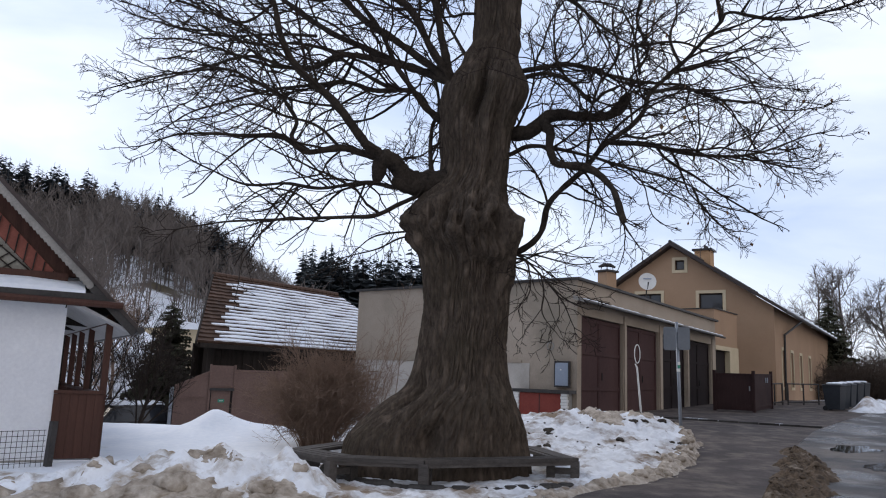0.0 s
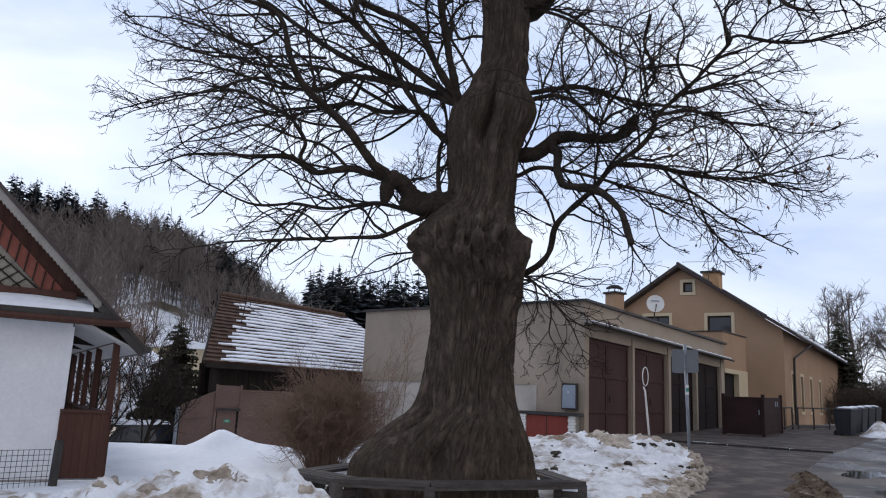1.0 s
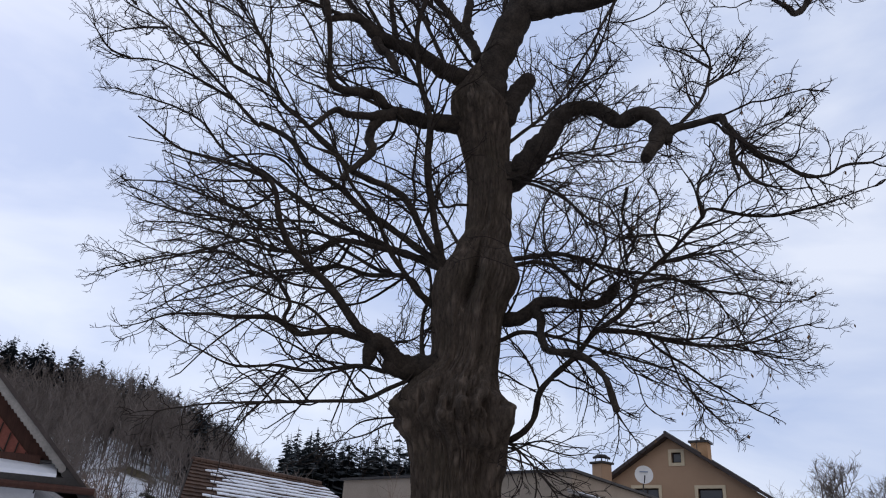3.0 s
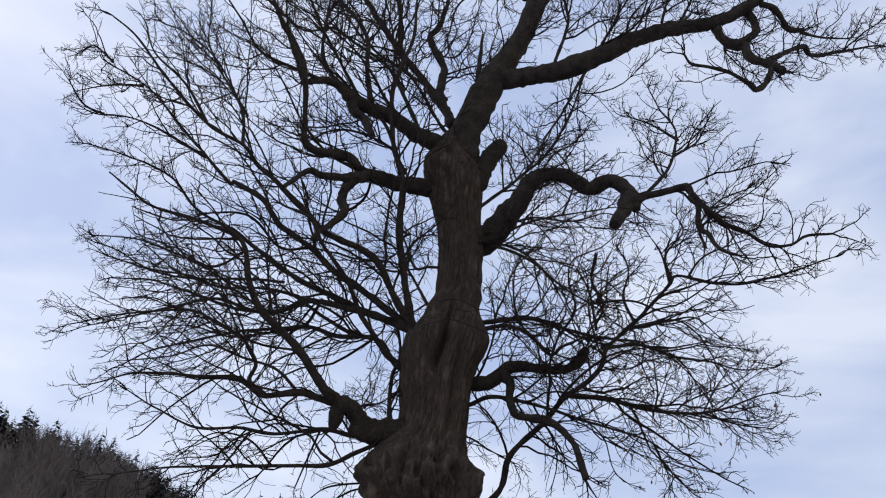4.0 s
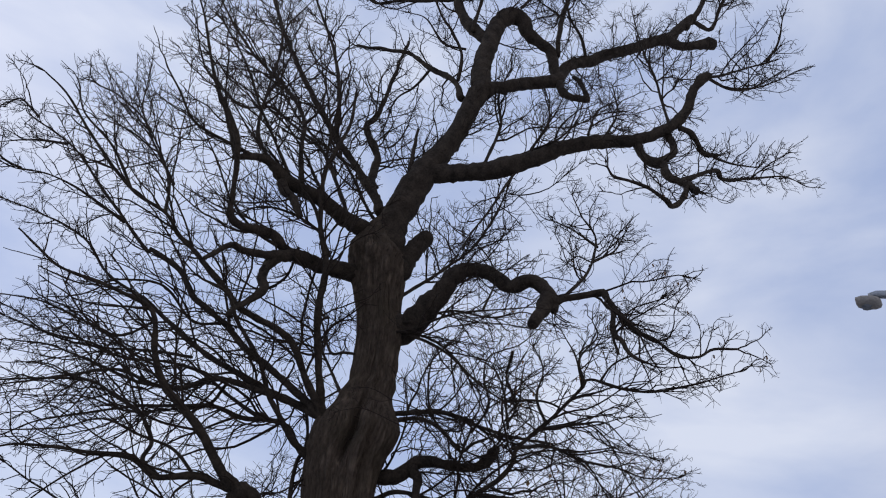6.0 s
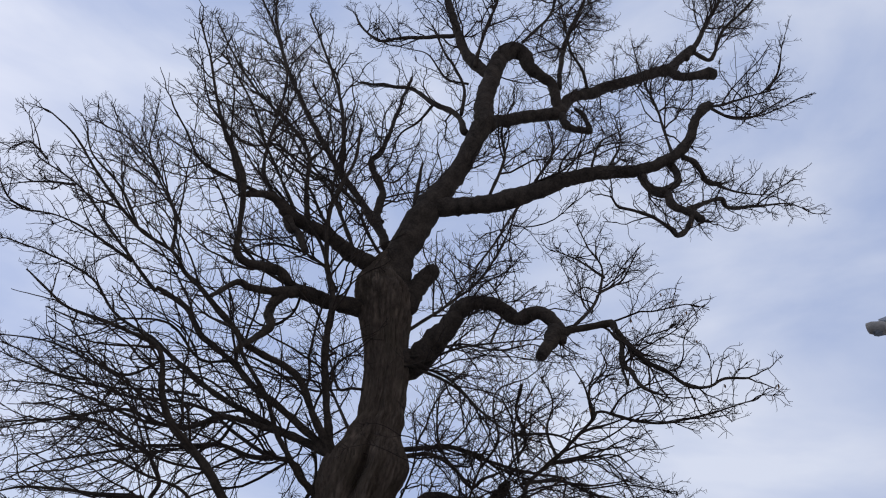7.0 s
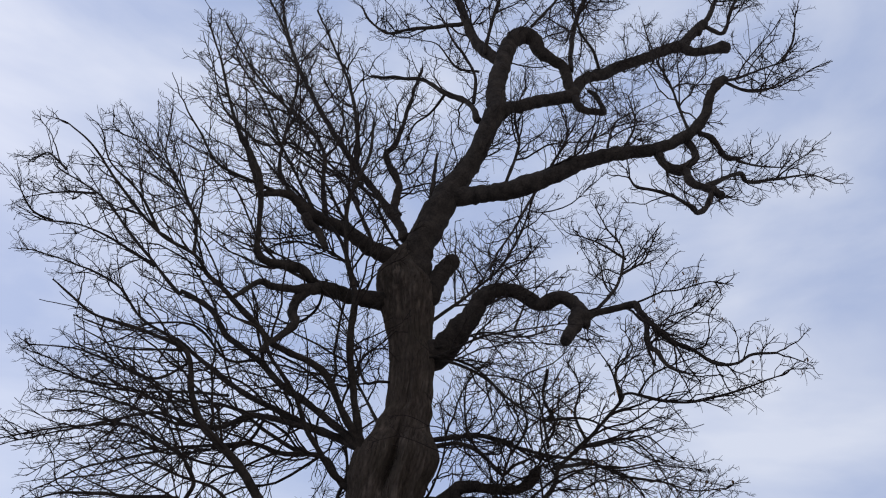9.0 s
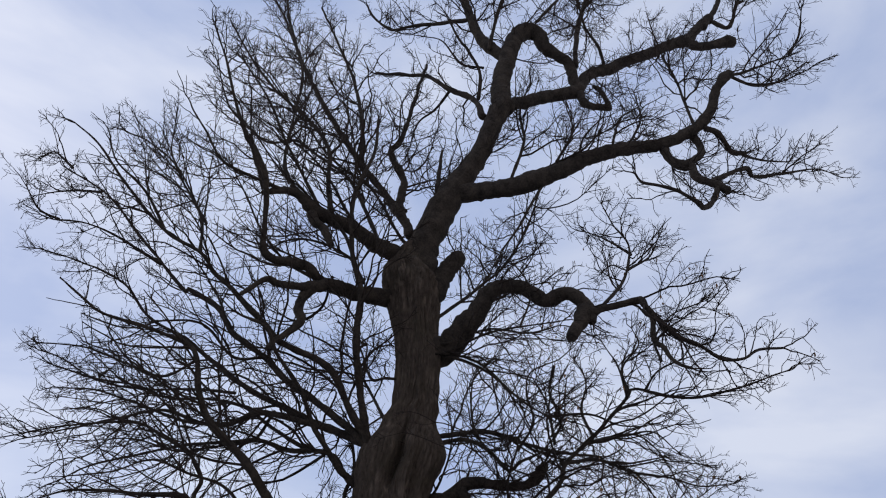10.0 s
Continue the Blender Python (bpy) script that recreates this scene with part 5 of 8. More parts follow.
def window(face, parent, s0, s1, z0, z1, frame_mat, depth=0.16, bars=1, trim=None, d=0.0):
    """A window in an opening: frame, pane, sill and an optional surround."""
    sh = Shape()
    w = 0.07
    for a, b, c, e in ((s0, s1, z0, z0 + w), (s0, s1, z1 - w, z1), (s0, s0 + w, z0 + w, z1 - w), (s1 - w, s1, z0 + w, z1 - w)):
        face.slab(sh, a, b, c, e, d - depth - 0.05, d - depth + 0.03)
    for k in range(1, bars + 1):
        m = s0 + (s1 - s0) * k / (bars + 1)
        face.slab(sh, m - w / 2, m + w / 2, z0 + w, z1 - w, d - depth - 0.05, d - depth + 0.03)
    win = part("window", sh, frame_mat, parent)
    part("pane", face.slab(Shape(), s0 + w, s1 - w, z0 + w, z1 - w, d - depth - 0.02, d - depth), GLASS, win, "dark reflecting glass")
    if trim:
        t = 0.16
        sh = Shape()
        for a, b, c, e in ((s0 - t, s1 + t, z1, z1 + t), (s0 - t, s0, z0 - t, z1), (s1, s1 + t, z0 - t, z1), (s0, s1, z0 - t, z0)):
            face.slab(sh, a, b, c, e, d - 0.01, d + 0.035)
        part("surround", sh, trim, win, "cream render surround")
    return win


# the flat-roofed garage block
garage = root("garage_building", (4.33, 24.0, 0.3), "flat-roofed grey-beige rendered garage block with four tall doors", "building")


class FallingFace(Face):
    """A wall whose upper edges fall slightly along its length."""
    def at(self, s, d, z):
        return Face.at(self, s, d, z - 0.0205 * s * min(1, max(0, (z - 1) / 2.7)))


L_U = Face((4.33, 24.0), (0.612, 0.791))
G_U, G_V = FallingFace((4.33, 24.0), (0.612, 0.791)), Face((-3.24, 29.85), (0.791, -0.612))
DOORS = ((0.20, 3.42, DOOR_RED), (3.66, 6.66, DOOR_RED), (6.98, 9.62, DOOR_DARK), (9.86, 12.72, DOOR_DARK))
part("wall", G_U.pierced(Shape(), 0.0, 13.36, -0.3, 4.82, -0.3, 0, [(a, b, -0.2, 3.74) for a, b, _ in DOORS]), GREY_RENDER, garage)
front = Shape()
G_V.slab(front, 0.0, 9.56, -0.6, 4.82, -0.3, 0)
part("wall", front, GREY_RENDER, garage, "bare grey-beige front wall with a ledge")
back = Shape()
part("wall", G_U.slab(back, 0.3, 13.36, -0.3, 4.8, -9.86, -9.56), GREY_RENDER, garage)
part("wall", G_U.slab(Shape(), 13.06, 13.36, -0.3, 4.8, -9.56, -0.3), GREY_RENDER, garage)
part("wall_patch", G_V.slab(Shape(), 0.0, 7.86, -0.6, 2.16, 0, 0.025), PALE_RENDER, garage, "paler lower render")
ledge = Shape()
G_V.slab(ledge, 0.0, 7.55, 2.17, 2.24, 0, 0.06)
part("ledge", ledge, GREY_RENDER, garage)
cap = Shape()
G_U.slab(cap, -0.12, 13.5, 4.82, 4.90, -0.4, 0.12)
G_V.slab(cap, -0.08, 9.45, 4.82, 4.90, -0.4, 0.12)
part("parapet_cap", cap, DARK_SHEET, garage, "dark sheet-metal parapet capping")
part("roof", G_U.slab(Shape(), 0.3, 13.06, 4.5, 4.62, -9.56, -0.3), ROOF_DARK, garage)
canopy = Shape()
canopy.add([G_U.at(s, d, z) for s in (-0.30, 13.36) for d, z in ((0, 4.30), (0.40, 4.16), (0.40, 4.06), (0, 4.18))],
           [(0, 1, 2, 3), (7, 6, 5, 4), (0, 4, 5, 1), (1, 5, 6, 2), (2, 6, 7, 3), (3, 7, 4, 0)])
part("canopy", canopy, GREY_TRIM, garage, "sloping concrete canopy over the doors")
part("gutter", Shape().tube([G_U.at(-0.32, 0.43, 4.09), G_U.at(13.36, 0.43, 4.09)], [0.045, 0.045], 8), DARK_SHEET, garage)
for k in range(22):
    a = -0.28 + k * 0.62
    if random.random() < 0.8:
        sn = Shape().tube([G_U.at(a, 0.34, 4.185), G_U.at(a + 0.3, 0.37, 4.18), G_U.at(a + 0.62, 0.34, 4.185)], [0.015, 0.03, 0.012], 6)
        part("snow_edge", sn, SNOW, garage, "thin line of melting snow")
for a, b, m in DOORS:
    z0, z1 = 0.35 + a * 0.02, 3.72
    mid = (a + b) / 2
    for c, e in ((a + 0.02, mid - 0.008), (mid + 0.008, b - 0.02)):
        sh = Shape()
        G_U.slab(sh, c, e, z0, z1, -0.18, -0.13)
        for zz in (z0 + 0.02, z0 + 1.0, z0 + 2.15, z1 - 0.14):
            G_U.slab(sh, c, e, zz, zz + 0.11, -0.13, -0.10)
        for ss in (c, e - 0.10):
            G_U.slab(sh, ss, ss + 0.10, z0, z1, -0.13, -0.105)
        leaf = part("door", sh, m, garage, "tall steel door leaf with welded battens")
    part("handle", Shape().tube([G_U.at(mid + 0.12, -0.08, 1.7), G_U.at(mid + 0.12, -0.08, 1.95)], [0.018, 0.018], 6), BLACK, leaf)
for s, w in ((3.45, 0.18), (6.70, 0.24), (9.65, 0.18), (12.78, 0.3)):
    part("pier", G_U.slab(Shape(), s, s + w, 0.2, 4.02, 0, 0.05), GREY_RENDER, garage)
box = Shape()
G_V.slab(box, 8.83, 9.36, 1.43, 2.24, 0.03, 0.13)
mb = part("meter_box", box, DARK_SHEET, garage, "framed electricity meter box")
part("box_door", G_V.slab(Shape(), 8.87, 9.32, 1.48, 2.19, 0.13, 0.145), GREY_BOX, mb, "pale grey-blue door")
part("box_knob", G_V.slab(Shape(), 9.06, 9.10, 1.95, 1.99, 0.145, 0.165), WHITE_PAINT, mb)
hol = Shape()
for k in range(14):
    t = 2 * math.pi * k / 14
    t2 = 2 * math.pi * (k + 1) / 14
    hol.beam(G_V.at(8.62 + 0.12 * math.cos(t), 0.01, 2.72 + 0.12 * math.sin(t)), G_V.at(8.62 + 0.12 * math.cos(t2), 0.01, 2.72 + 0.12 * math.sin(t2)), 0.035, 0.03)
part("vent_ring", hol, GREY_TRIM, garage)
# low brick gas housing with a red door
gas = root("gas_housing", G_V.at(8.4, 0.3, 0.3), "low white-brick housing with a red sheet door against the wall", "cabinet")
part("door", G_V.slab(Shape(), 7.72, 9.2, 0.2, 1.22, 0.10, 0.38), RED_PANEL, gas, "red painted sheet door")
part("door_seam", G_V.slab(Shape(), 8.44, 8.46, 0.2, 1.2, 0.38, 0.392), DARK_SHEET, gas)
part("lid", G_V.slab(Shape(), 7.5, 9.56, 1.24, 1.34, 0.03, 0.48), DARK_SHEET, gas, "dark concrete cover slab")
brick_me = Shape().box((0, 0, 0), (0.22, 0.11, 0.085), 0, 0.008).mesh("brick")
brick_me.materials.append(WHITE_PAINT)
ang_v = math.atan2(-0.612, 0.791)
for s0 in (7.58, 9.32):
    for k in range(11):
        ob = part("brick", brick_me, WHITE_PAINT, gas)
        ob.matrix_world = Matrix.Translation(G_V.at(s0 + (0.0 if k % 2 else 0.02), 0.36, 0.28 + k * 0.092)) @ Matrix.Rotation(ang_v, 4, "Z")
    part("pillar_core", G_V.slab(Shape(), s0 - 0.08, s0 + 0.10, 0.1, 1.24, 0.03, 0.40), GREY_TRIM, gas)

# link block with terrace between garages and house
link = root("terrace_block", L_U.at(13.4, 0, 0.6), "ochre rendered terrace block over a recessed garage door", "building")
part("parapet", L_U.slab(Shape(), 13.42, 16.8, 3.5, 5.15, -2.6, -0.05), OCHRE, link)
part("parapet_cap", L_U.slab(Shape(), 13.38, 16.84, 5.15, 5.20, -2.64, 0.0), DARK_SHEET, link)
sh = Shape()
L_U.slab(sh, 13.42, 16.8, 3.30, 3.5, -0.35, 0.0)
L_U.slab(sh, 15.45, 16.8, 0.5, 3.30, -0.35, 0.0)
part("door_surround", sh, CREAM, link, "cream render surround")
part("door", L_U.slab(Shape(), 13.42, 15.45, 0.5, 3.30, -0.32, -0.24), DOOR_DARK, link, "dark recessed garage door")
part("wall", L_U.slab(Shape(), 13.42, 16.8, 0.5, 3.3, -2.6, -0.36), OCHRE, link)

# the ochre house
house = root("ochre_house", (16.4, 38.0, 0.8), "ochre rendered gabled house with dark roof and cream window surrounds", "house")
H_V, H_U = Face((8.25, 43.24), (0.84, -0.54)), Face((16.65, 37.84), (0.54, 0.84))
HW, HL, EAVE, RIDGE = 9.99, 23.5, 5.72, 9.02
wins_v = [(6.35, 7.55, 4.75, 6.45), (3.05, 4.35, 5.4, 6.5), (5.12, 5.62, 7.75, 8.28)]
gab = Shape()
H_V.pierced(gab, 0, HW, 0.2, EAVE, -0.4, 0, [w for w in wins_v if w[3] <= EAVE] + [(6.35, 7.55, 4.75, EAVE), (3.05, 4.35, 5.4, EAVE)])
# the gable above the eaves, in upright strips round its openings
cuts = sorted({0.0, HW / 2, HW, *[w[0] for w in wins_v], *[w[1] for w in wins_v]})


def rake(s):
    return EAVE + (RIDGE - EAVE) * (1 - abs(s - HW / 2) / (HW / 2))


for a, b in zip(cuts, cuts[1:]):
    hole = next((w for w in wins_v if w[0] <= a and b <= w[1]), None)
    spans = [(EAVE, None)] if hole is None else [(EAVE, hole[2]), (hole[3], None)]
    for lo, hi in spans:
        if hi is not None and hi <= lo:
            continue
        za, zb = (rake(a), rake(b)) if hi is None else (hi, hi)
        c = [H_V.at(s, d, z) for d in (-0.4, 0) for s, z in ((a, lo), (b, lo), (b, zb), (a, za))]
        gab.add(c, [(0, 1, 2, 3), (7, 6, 5, 4), (0, 4, 5, 1), (1, 5, 6, 2), (2, 6, 7, 3), (3, 7, 4, 0)])
part("wall", gab, OCHRE, house, "ochre gable wall")
slits = [(s, s + 0.85, 1.75, 3.62) for s in (2.0, 4.9, 8.3, 12.2)]
part("wall", H_U.pierced(Shape(), 0.402, HL, 0.2, EAVE, -0.4, 0, slits), OCHRE, house, "ochre long wall with four narrow windows")
sh = Shape()
part("wall", H_U.slab(sh, 0.4, HL, 0.2, EAVE, -HW, -HW + 0.4), OCHRE, house)
part("wall", H_U.slab(Shape(), HL - 0.4, HL, 0.2, EAVE, -HW + 0.4, -0.4), OCHRE, house)
for w, bars in zip(wins_v, (0, 1, 0)):
    window(H_V, house, *w, DARK_WOOD, bars=bars, trim=CREAM)
for w in slits:
    window(H_U, house, *w, DARK_WOOD, bars=0, trim=CREAM)
for sgn, nm in ((1, "roof"), (-1, "roof")):
    d0 = 0.55 if sgn > 0 else -HW - 0.55
    drop = 0.55 * (RIDGE - EAVE) / (HW / 2)
    ro = Shape()
    c = []
    for s in (-0.55, HL + 0.5):
        for d, z in ((d0, EAVE - drop), (-HW / 2, RIDGE)):
            for t in (0.03, 0.22):
                c.append(H_U.at(s, d, z + t))
    ro.add(c, [(0, 1, 3, 2), (4, 6, 7, 5), (0, 4, 5, 1), (2, 3, 7, 6), (1, 5, 7, 3), (0, 2, 6, 4)])
    part("roof", ro, ROOF_DARK, house, "dark sheet roof slope")
part("ridge_cap", Shape().tube([H_U.at(-0.5, -HW / 2, RIDGE + 0.23), H_U.at(HL + 0.5, -HW / 2, RIDGE + 0.23)], [0.09, 0.09], 8), DARK_SHEET, house)
part("gutter", Shape().tube([H_U.at(-0.5, 0.62, EAVE - 0.30), H_U.at(HL + 0.4, 0.62, EAVE - 0.30)], [0.08, 0.08], 8), DARK_SHEET, house)
part("downpipe", Shape().tube([H_U.at(5.0, 0.6, EAVE - 0.4), H_U.at(2.3, 0.12, EAVE - 1.3), H_U.at(2.2, 0.1, 1.0)], [0.06] * 3, 8), DARK_SHEET, house, "dark downpipe")
for a, b, c in ((0.5, 1.8, 0.2), (3.5, 9.0, 0.1), (10.2, 14.0, 0.15), (15.5, 25.0, 0.1)):
    sn = Shape()
    for k in range(10):
        s0, s1 = a + (b - a) * k / 10, a + (b - a) * (k + 1) / 10
        wd = 0.35 + 0.3 * random.random()
        q = []
        for s in (s0, s1):
            for d, t in ((0.45, 0.24), (0.45 - wd, 0.24), (0.45, 0.29), (0.45 - wd, 0.27)):
                q.append(H_U.at(s, d, EAVE - d * (RIDGE - EAVE) / (HW / 2) + t))
        sn.add(q, [(0, 1, 3, 2), (4, 6, 7, 5), (0, 2, 6, 4), (1, 5, 7, 3), (2, 3, 7, 6), (0, 4, 5, 1)])
    part("roof_snow", sn, SNOW, house, "strip of snow left on the roof")
for k in range(11):
    a = 0.2 + k * 2.25
    part("roof_snow", Shape().tube([H_U.at(a, 0.5, EAVE - 0.12), H_U.at(a + 0.9, 0.56, EAVE - 0.13), H_U.at(a + 1.0 + 0.9 * random.random(), 0.5, EAVE - 0.12)], [0.05, 0.10, 0.05], 7), SNOW, house, smooth=True)
for s, d, z0, z1, w in ((6.6, -HW / 2 + 0.45, 8.2, 9.90, 0.95),):
    ch = part("chimney", H_U.slab(Shape(), s, s + w, z0, z1, d - w, d), BRICK, house, "ochre brick chimney")
    part("chimney_cap", H_U.slab(Shape(), s - 0.12, s + w + 0.12, z1, z1 + 0.12, d - w - 0.12, d + 0.12), DARK_SHEET, ch)
    for k in (0.2, 0.55):
        part("flue", Shape().tube([H_U.at(s + k, d - 0.35, z1 + 0.12), H_U.at(s + k, d - 0.35, z1 + 0.35)], [0.09, 0.08], 8), DARK_SHEET, ch)
aerial = Shape()
ap = H_U.at(6.0, -HW / 2, 0)
aerial.tube([ap + Vector((0, 0, 8.9)), ap + Vector((0, 0, 10.95))], [0.025, 0.02], 6)
aerial.tube([ap + Vector((-1.5, 0.3, 10.45)), ap + Vector((0.2, 0, 10.5))], [0.015, 0.015], 5)
for k in range(5):
    aerial.tube([ap + Vector((-0.25 + k * 0.1, -0.15, 10.85)), ap + Vector((-0.25 + k * 0.1, 0.15, 10.85))], [0.012, 0.012], 4)
part("aerial", aerial, DARK_SHEET, house, "thin roof aerial")
# satellite dish
dish = root("satellite_dish", H_V.at(3.2, 0.3, 7.0), "round white satellite dish on a wall arm", "dish")
dc = Vector((9.45, 34.6, 6.28))
dn = Vector((-0.15, -1, 0.12)).normalized()
dx = dn.cross(Vector((0, 0, 1))).normalized()
dz = dx.cross(dn)
sh = Shape()
rings = []
for i in range(5):
    r = 0.40 * i / 4
    rings.append([dc + (dx * math.cos(a) + dz * math.sin(a)) * r + dn * (0.25 * r * r) for a in np.linspace(0, 2 * np.pi, 28, endpoint=False)])
for i in range(4):
    for k in range(28):
        k2 = (k + 1) % 28
        sh.add([rings[i][k], rings[i][k2], rings[i + 1][k2], rings[i + 1][k]], [(0, 1, 2, 3)])
part("reflector", sh, WHITE_PAINT, dish, smooth=True)
part("arm", Shape().tube([dc + dn * -0.02, dc - dn * 0.25, dc + Vector((0, 0.3, -1.3))], [0.03] * 3, 6), DARK_SHEET, dish)
part("receiver", Shape().tube([dc - dz * 0.38, dc + dn * 0.35 - dz * 0.12], [0.015, 0.03], 6), DARK_SHEET, dish)
bars = Shape()
bars.add([dc + dn * 0.03 + dx * a + dz * b for a, b in ((-0.18, 0.10), (0.18, 0.10), (0.18, 0.16), (-0.18, 0.16))], [(0, 1, 2, 3)])
part("lettering_bar", bars, GREY_BOX, dish)
# stack on the garage roof
stack = root("garage_chimney", (7.9, 36.0, 4.6), "ochre rendered chimney with a dark cowl on the flat roof", "chimney")
part("shaft", Shape().box((7.9, 36.0, 5.7), (0.68, 0.6, 2.3), 35, 0.02), OCHRE, stack)
part("shaft_cap", Shape().box((7.9, 36.0, 6.88), (0.86, 0.78, 0.10), 35, 0.02), DARK_SHEET, stack)
sh = Shape()
for a in range(4):
    t = radians(45 + 90 * a + 35)
    sh.tube([(7.9 + 0.3 * math.cos(t), 36 + 0.3 * math.sin(t), 6.9), (7.9 + 0.25 * math.cos(t), 36 + 0.25 * math.sin(t), 7.12)], [0.02, 0.02], 5)
sh.tube([(7.5, 36, 7.1), (7.75, 36, 7.2), (8.05, 36, 7.2), (8.3, 36, 7.1)], [0.05, 0.1, 0.1, 0.05], 8)
part("cowl", sh, DARK_SHEET, stack)

# ---- the whitewashed cottage ----
cot = root("cottage", (-5.99, 12.2, 0.0), "whitewashed cottage with a decorated gable and veranda", "house")
C_U = Face((-5.99, 12.2), (0.857, 0.515))
VG = Vector((-0.515, 0.857, 0))
S_MID, RK = -3.2, 0.98


def c_rake(s):
    return 2.26 + (1.0 - abs(s - S_MID) + abs(1.0 - S_MID) - 1.0) * RK


sh = Shape()
C_U.slab(sh, -6.4, 0.0, -0.2, 2.55, -0.45, 0)
part("wall", sh, WHITEWASH, cot, "whitewashed end wall")
for s0 in (-0.45, -6.4):
    part("wall", C_U.slab(Shape(), s0, s0 + 0.45, -0.2, 2.4, -9.0, -0.45), WHITEWASH, cot)
part("plinth", C_U.slab(Shape(), -6.4, 0.03, -0.3, 0.12, 0, 0.03), GREY_TRIM, cot)
# gable boards
zb = 2.98
gs = Shape()
top = c_rake(S_MID) - 0.9
gs.add([C_U.at(-6.0, 0.02, zb), C_U.at(-0.4, 0.02, zb), C_U.at(S_MID, 0.02, top + 0.2), C_U.at(-6.0, -0.3, zb), C_U.at(-0.4, -0.3, zb), C_U.at(S_MID, -0.3, top + 0.2)],
       [(0, 1, 2), (5, 4, 3), (0, 3, 4, 1), (1, 4, 5, 2), (2, 5, 3, 0)])
gable = part("gable", gs, GABLE_TILE, cot, "grey sheet-tiled gable triangle")
lat = Shape()
for k in range(26):
    s0 = -0.55 - k * 0.24
    for sg in (1, -1):
        a = C_U.at(s0, 0.035, zb)
        b = C_U.at(s0 - sg * 3.0, 0.035, zb + 2.4)
        # clip below the slope
        n = 24
        run = [a + (b - a) * i / n for i in range(n + 1)]
        ok = [p for p in run if (p - C_U.o).dot(C_U.u) <= -0.45 and p.z <= zb + (-(p - C_U.o).dot(C_U.u) - 0.45) * 0.97 and p.z <= zb + ((p - C_U.o).dot(C_U.u) + 5.95) * 0.97]
        if len(ok) > 2:
            lat.beam(ok[0], ok[-1], 0.02, 0.02)
part("lattice", lat, DARK_WOOD, gable, "thin dark lattice lines")


def rake_band(o0, o1, d0, d1):
    """A band along the right-hand rake between o0 and o1 metres below it, level ends."""
    sh = Shape()
    for sg in (1, -1):
        c = []
        for d in (d0, d1):
            for o in (o0, o1):
                sl = (2.98 - 2.26) / RK
                lo = 1.0 - sl - o * 1.4
                for s in (lo, S_MID):
                    c.append(C_U.at(s if sg > 0 else 2 * S_MID - s, d, 2.26 + (1.0 - s) * RK - o * 1.4))
        sh.add(c, [(0, 1, 3, 2), (4, 6, 7, 5), (0, 2, 6, 4), (1, 5, 7, 3), (0, 4, 5, 1), (2, 3, 7, 6)])
    return sh


part("eaves_board", rake_band(0.04, 0.32, -0.05, 0.06), RED_WOOD, cot, "dark red-brown eaves boards")
part("eaves_board", rake_band(0.32, 0.55, -0.05, 0.10), SALMON, cot, "salmon painted boards")
sh = Shape()
for k in range(34):
    s = 0.0 - k * 0.135
    z = 2.26 + (1.0 - s) * RK
    sh.beam(C_U.at(s, 0.115, z - 0.33 * 1.4), C_U.at(s - 0.03, 0.115, z - 0.55 * 1.4), 0.018, 0.02)
part("board_joint", sh, DARK_WOOD, cot)
# bargeboard with scallops, and roof
bb = Shape()
n = 62
for k in range(n):
    for sg in (1, -1):
        s0, s1 = 0.30 - k * 3.5 / n, 0.30 - (k + 1) * 3.5 / n
        sm = (s0 + s1) / 2
        f = lambda s, o: (s if sg > 0 else 2 * S_MID - s, 2.26 + (1.0 - s) * RK - o)
        c = []
        for d in (0.40, 0.43):
            for s, o in ((s0, 0.08), (s0, 0.22), (sm, 0.25), (s1, 0.22), (s1, 0.08)):
                q = f(s, o)
                c.append(C_U.at(q[0], d, q[1]))
        bb.add(c, [(0, 1, 2, 3, 4), (9, 8, 7, 6, 5)] + [(i, (i + 1) % 5, 5 + (i + 1) % 5, 5 + i) for i in range(5)])
part("bargeboard", bb, GREY_TRIM, cot, "weathered grey scalloped bargeboard")
for sg in (1, -1):
    ro, so = Shape(), Shape()
    c, c2 = [], []
    for d in (0.46, -9.6):
        for s in (1.02, S_MID):
            z = 2.26 + (1.0 - s) * RK
            ss = s if sg > 0 else 2 * S_MID - s
            c += [C_U.at(ss, d, z - 0.08), C_U.at(ss, d, z)]
        for s in (0.98, -0.1):
            z = 2.26 + (1.0 - s) * RK
            ss = s if sg > 0 else 2 * S_MID - s
            c2 += [C_U.at(ss, min(d, 0.3), z - 0.17 if s > 0.5 else 2.60), C_U.at(ss, min(d, 0.3), z - 0.135 if s > 0.5 else 2.66)]
    q = [(0, 1, 3, 2), (4, 6, 7, 5), (0, 4, 5, 1), (2, 3, 7, 6), (1, 5, 7, 3), (0, 2, 6, 4)]
    part("roof", ro.add(c, q), ROOF_DARK, cot, "dark roof slope")
    part("soffit", so.add(c2, q), SOFFIT, cot, "whitewashed boarded soffit")
part("fascia", Shape().beam(C_U.at(1.0, 0.42, 2.13), C_U.at(0.30, 0.42, 2.26 + 0.7 * RK - 0.13), 0.05, 0.16), DARK_SHEET, cot)
part("gutter", Shape().tube([C_U.at(1.06, 0.5, 2.17), C_U.at(1.06, -9.5, 2.13)], [0.06, 0.06], 8), DARK_SHEET, cot)
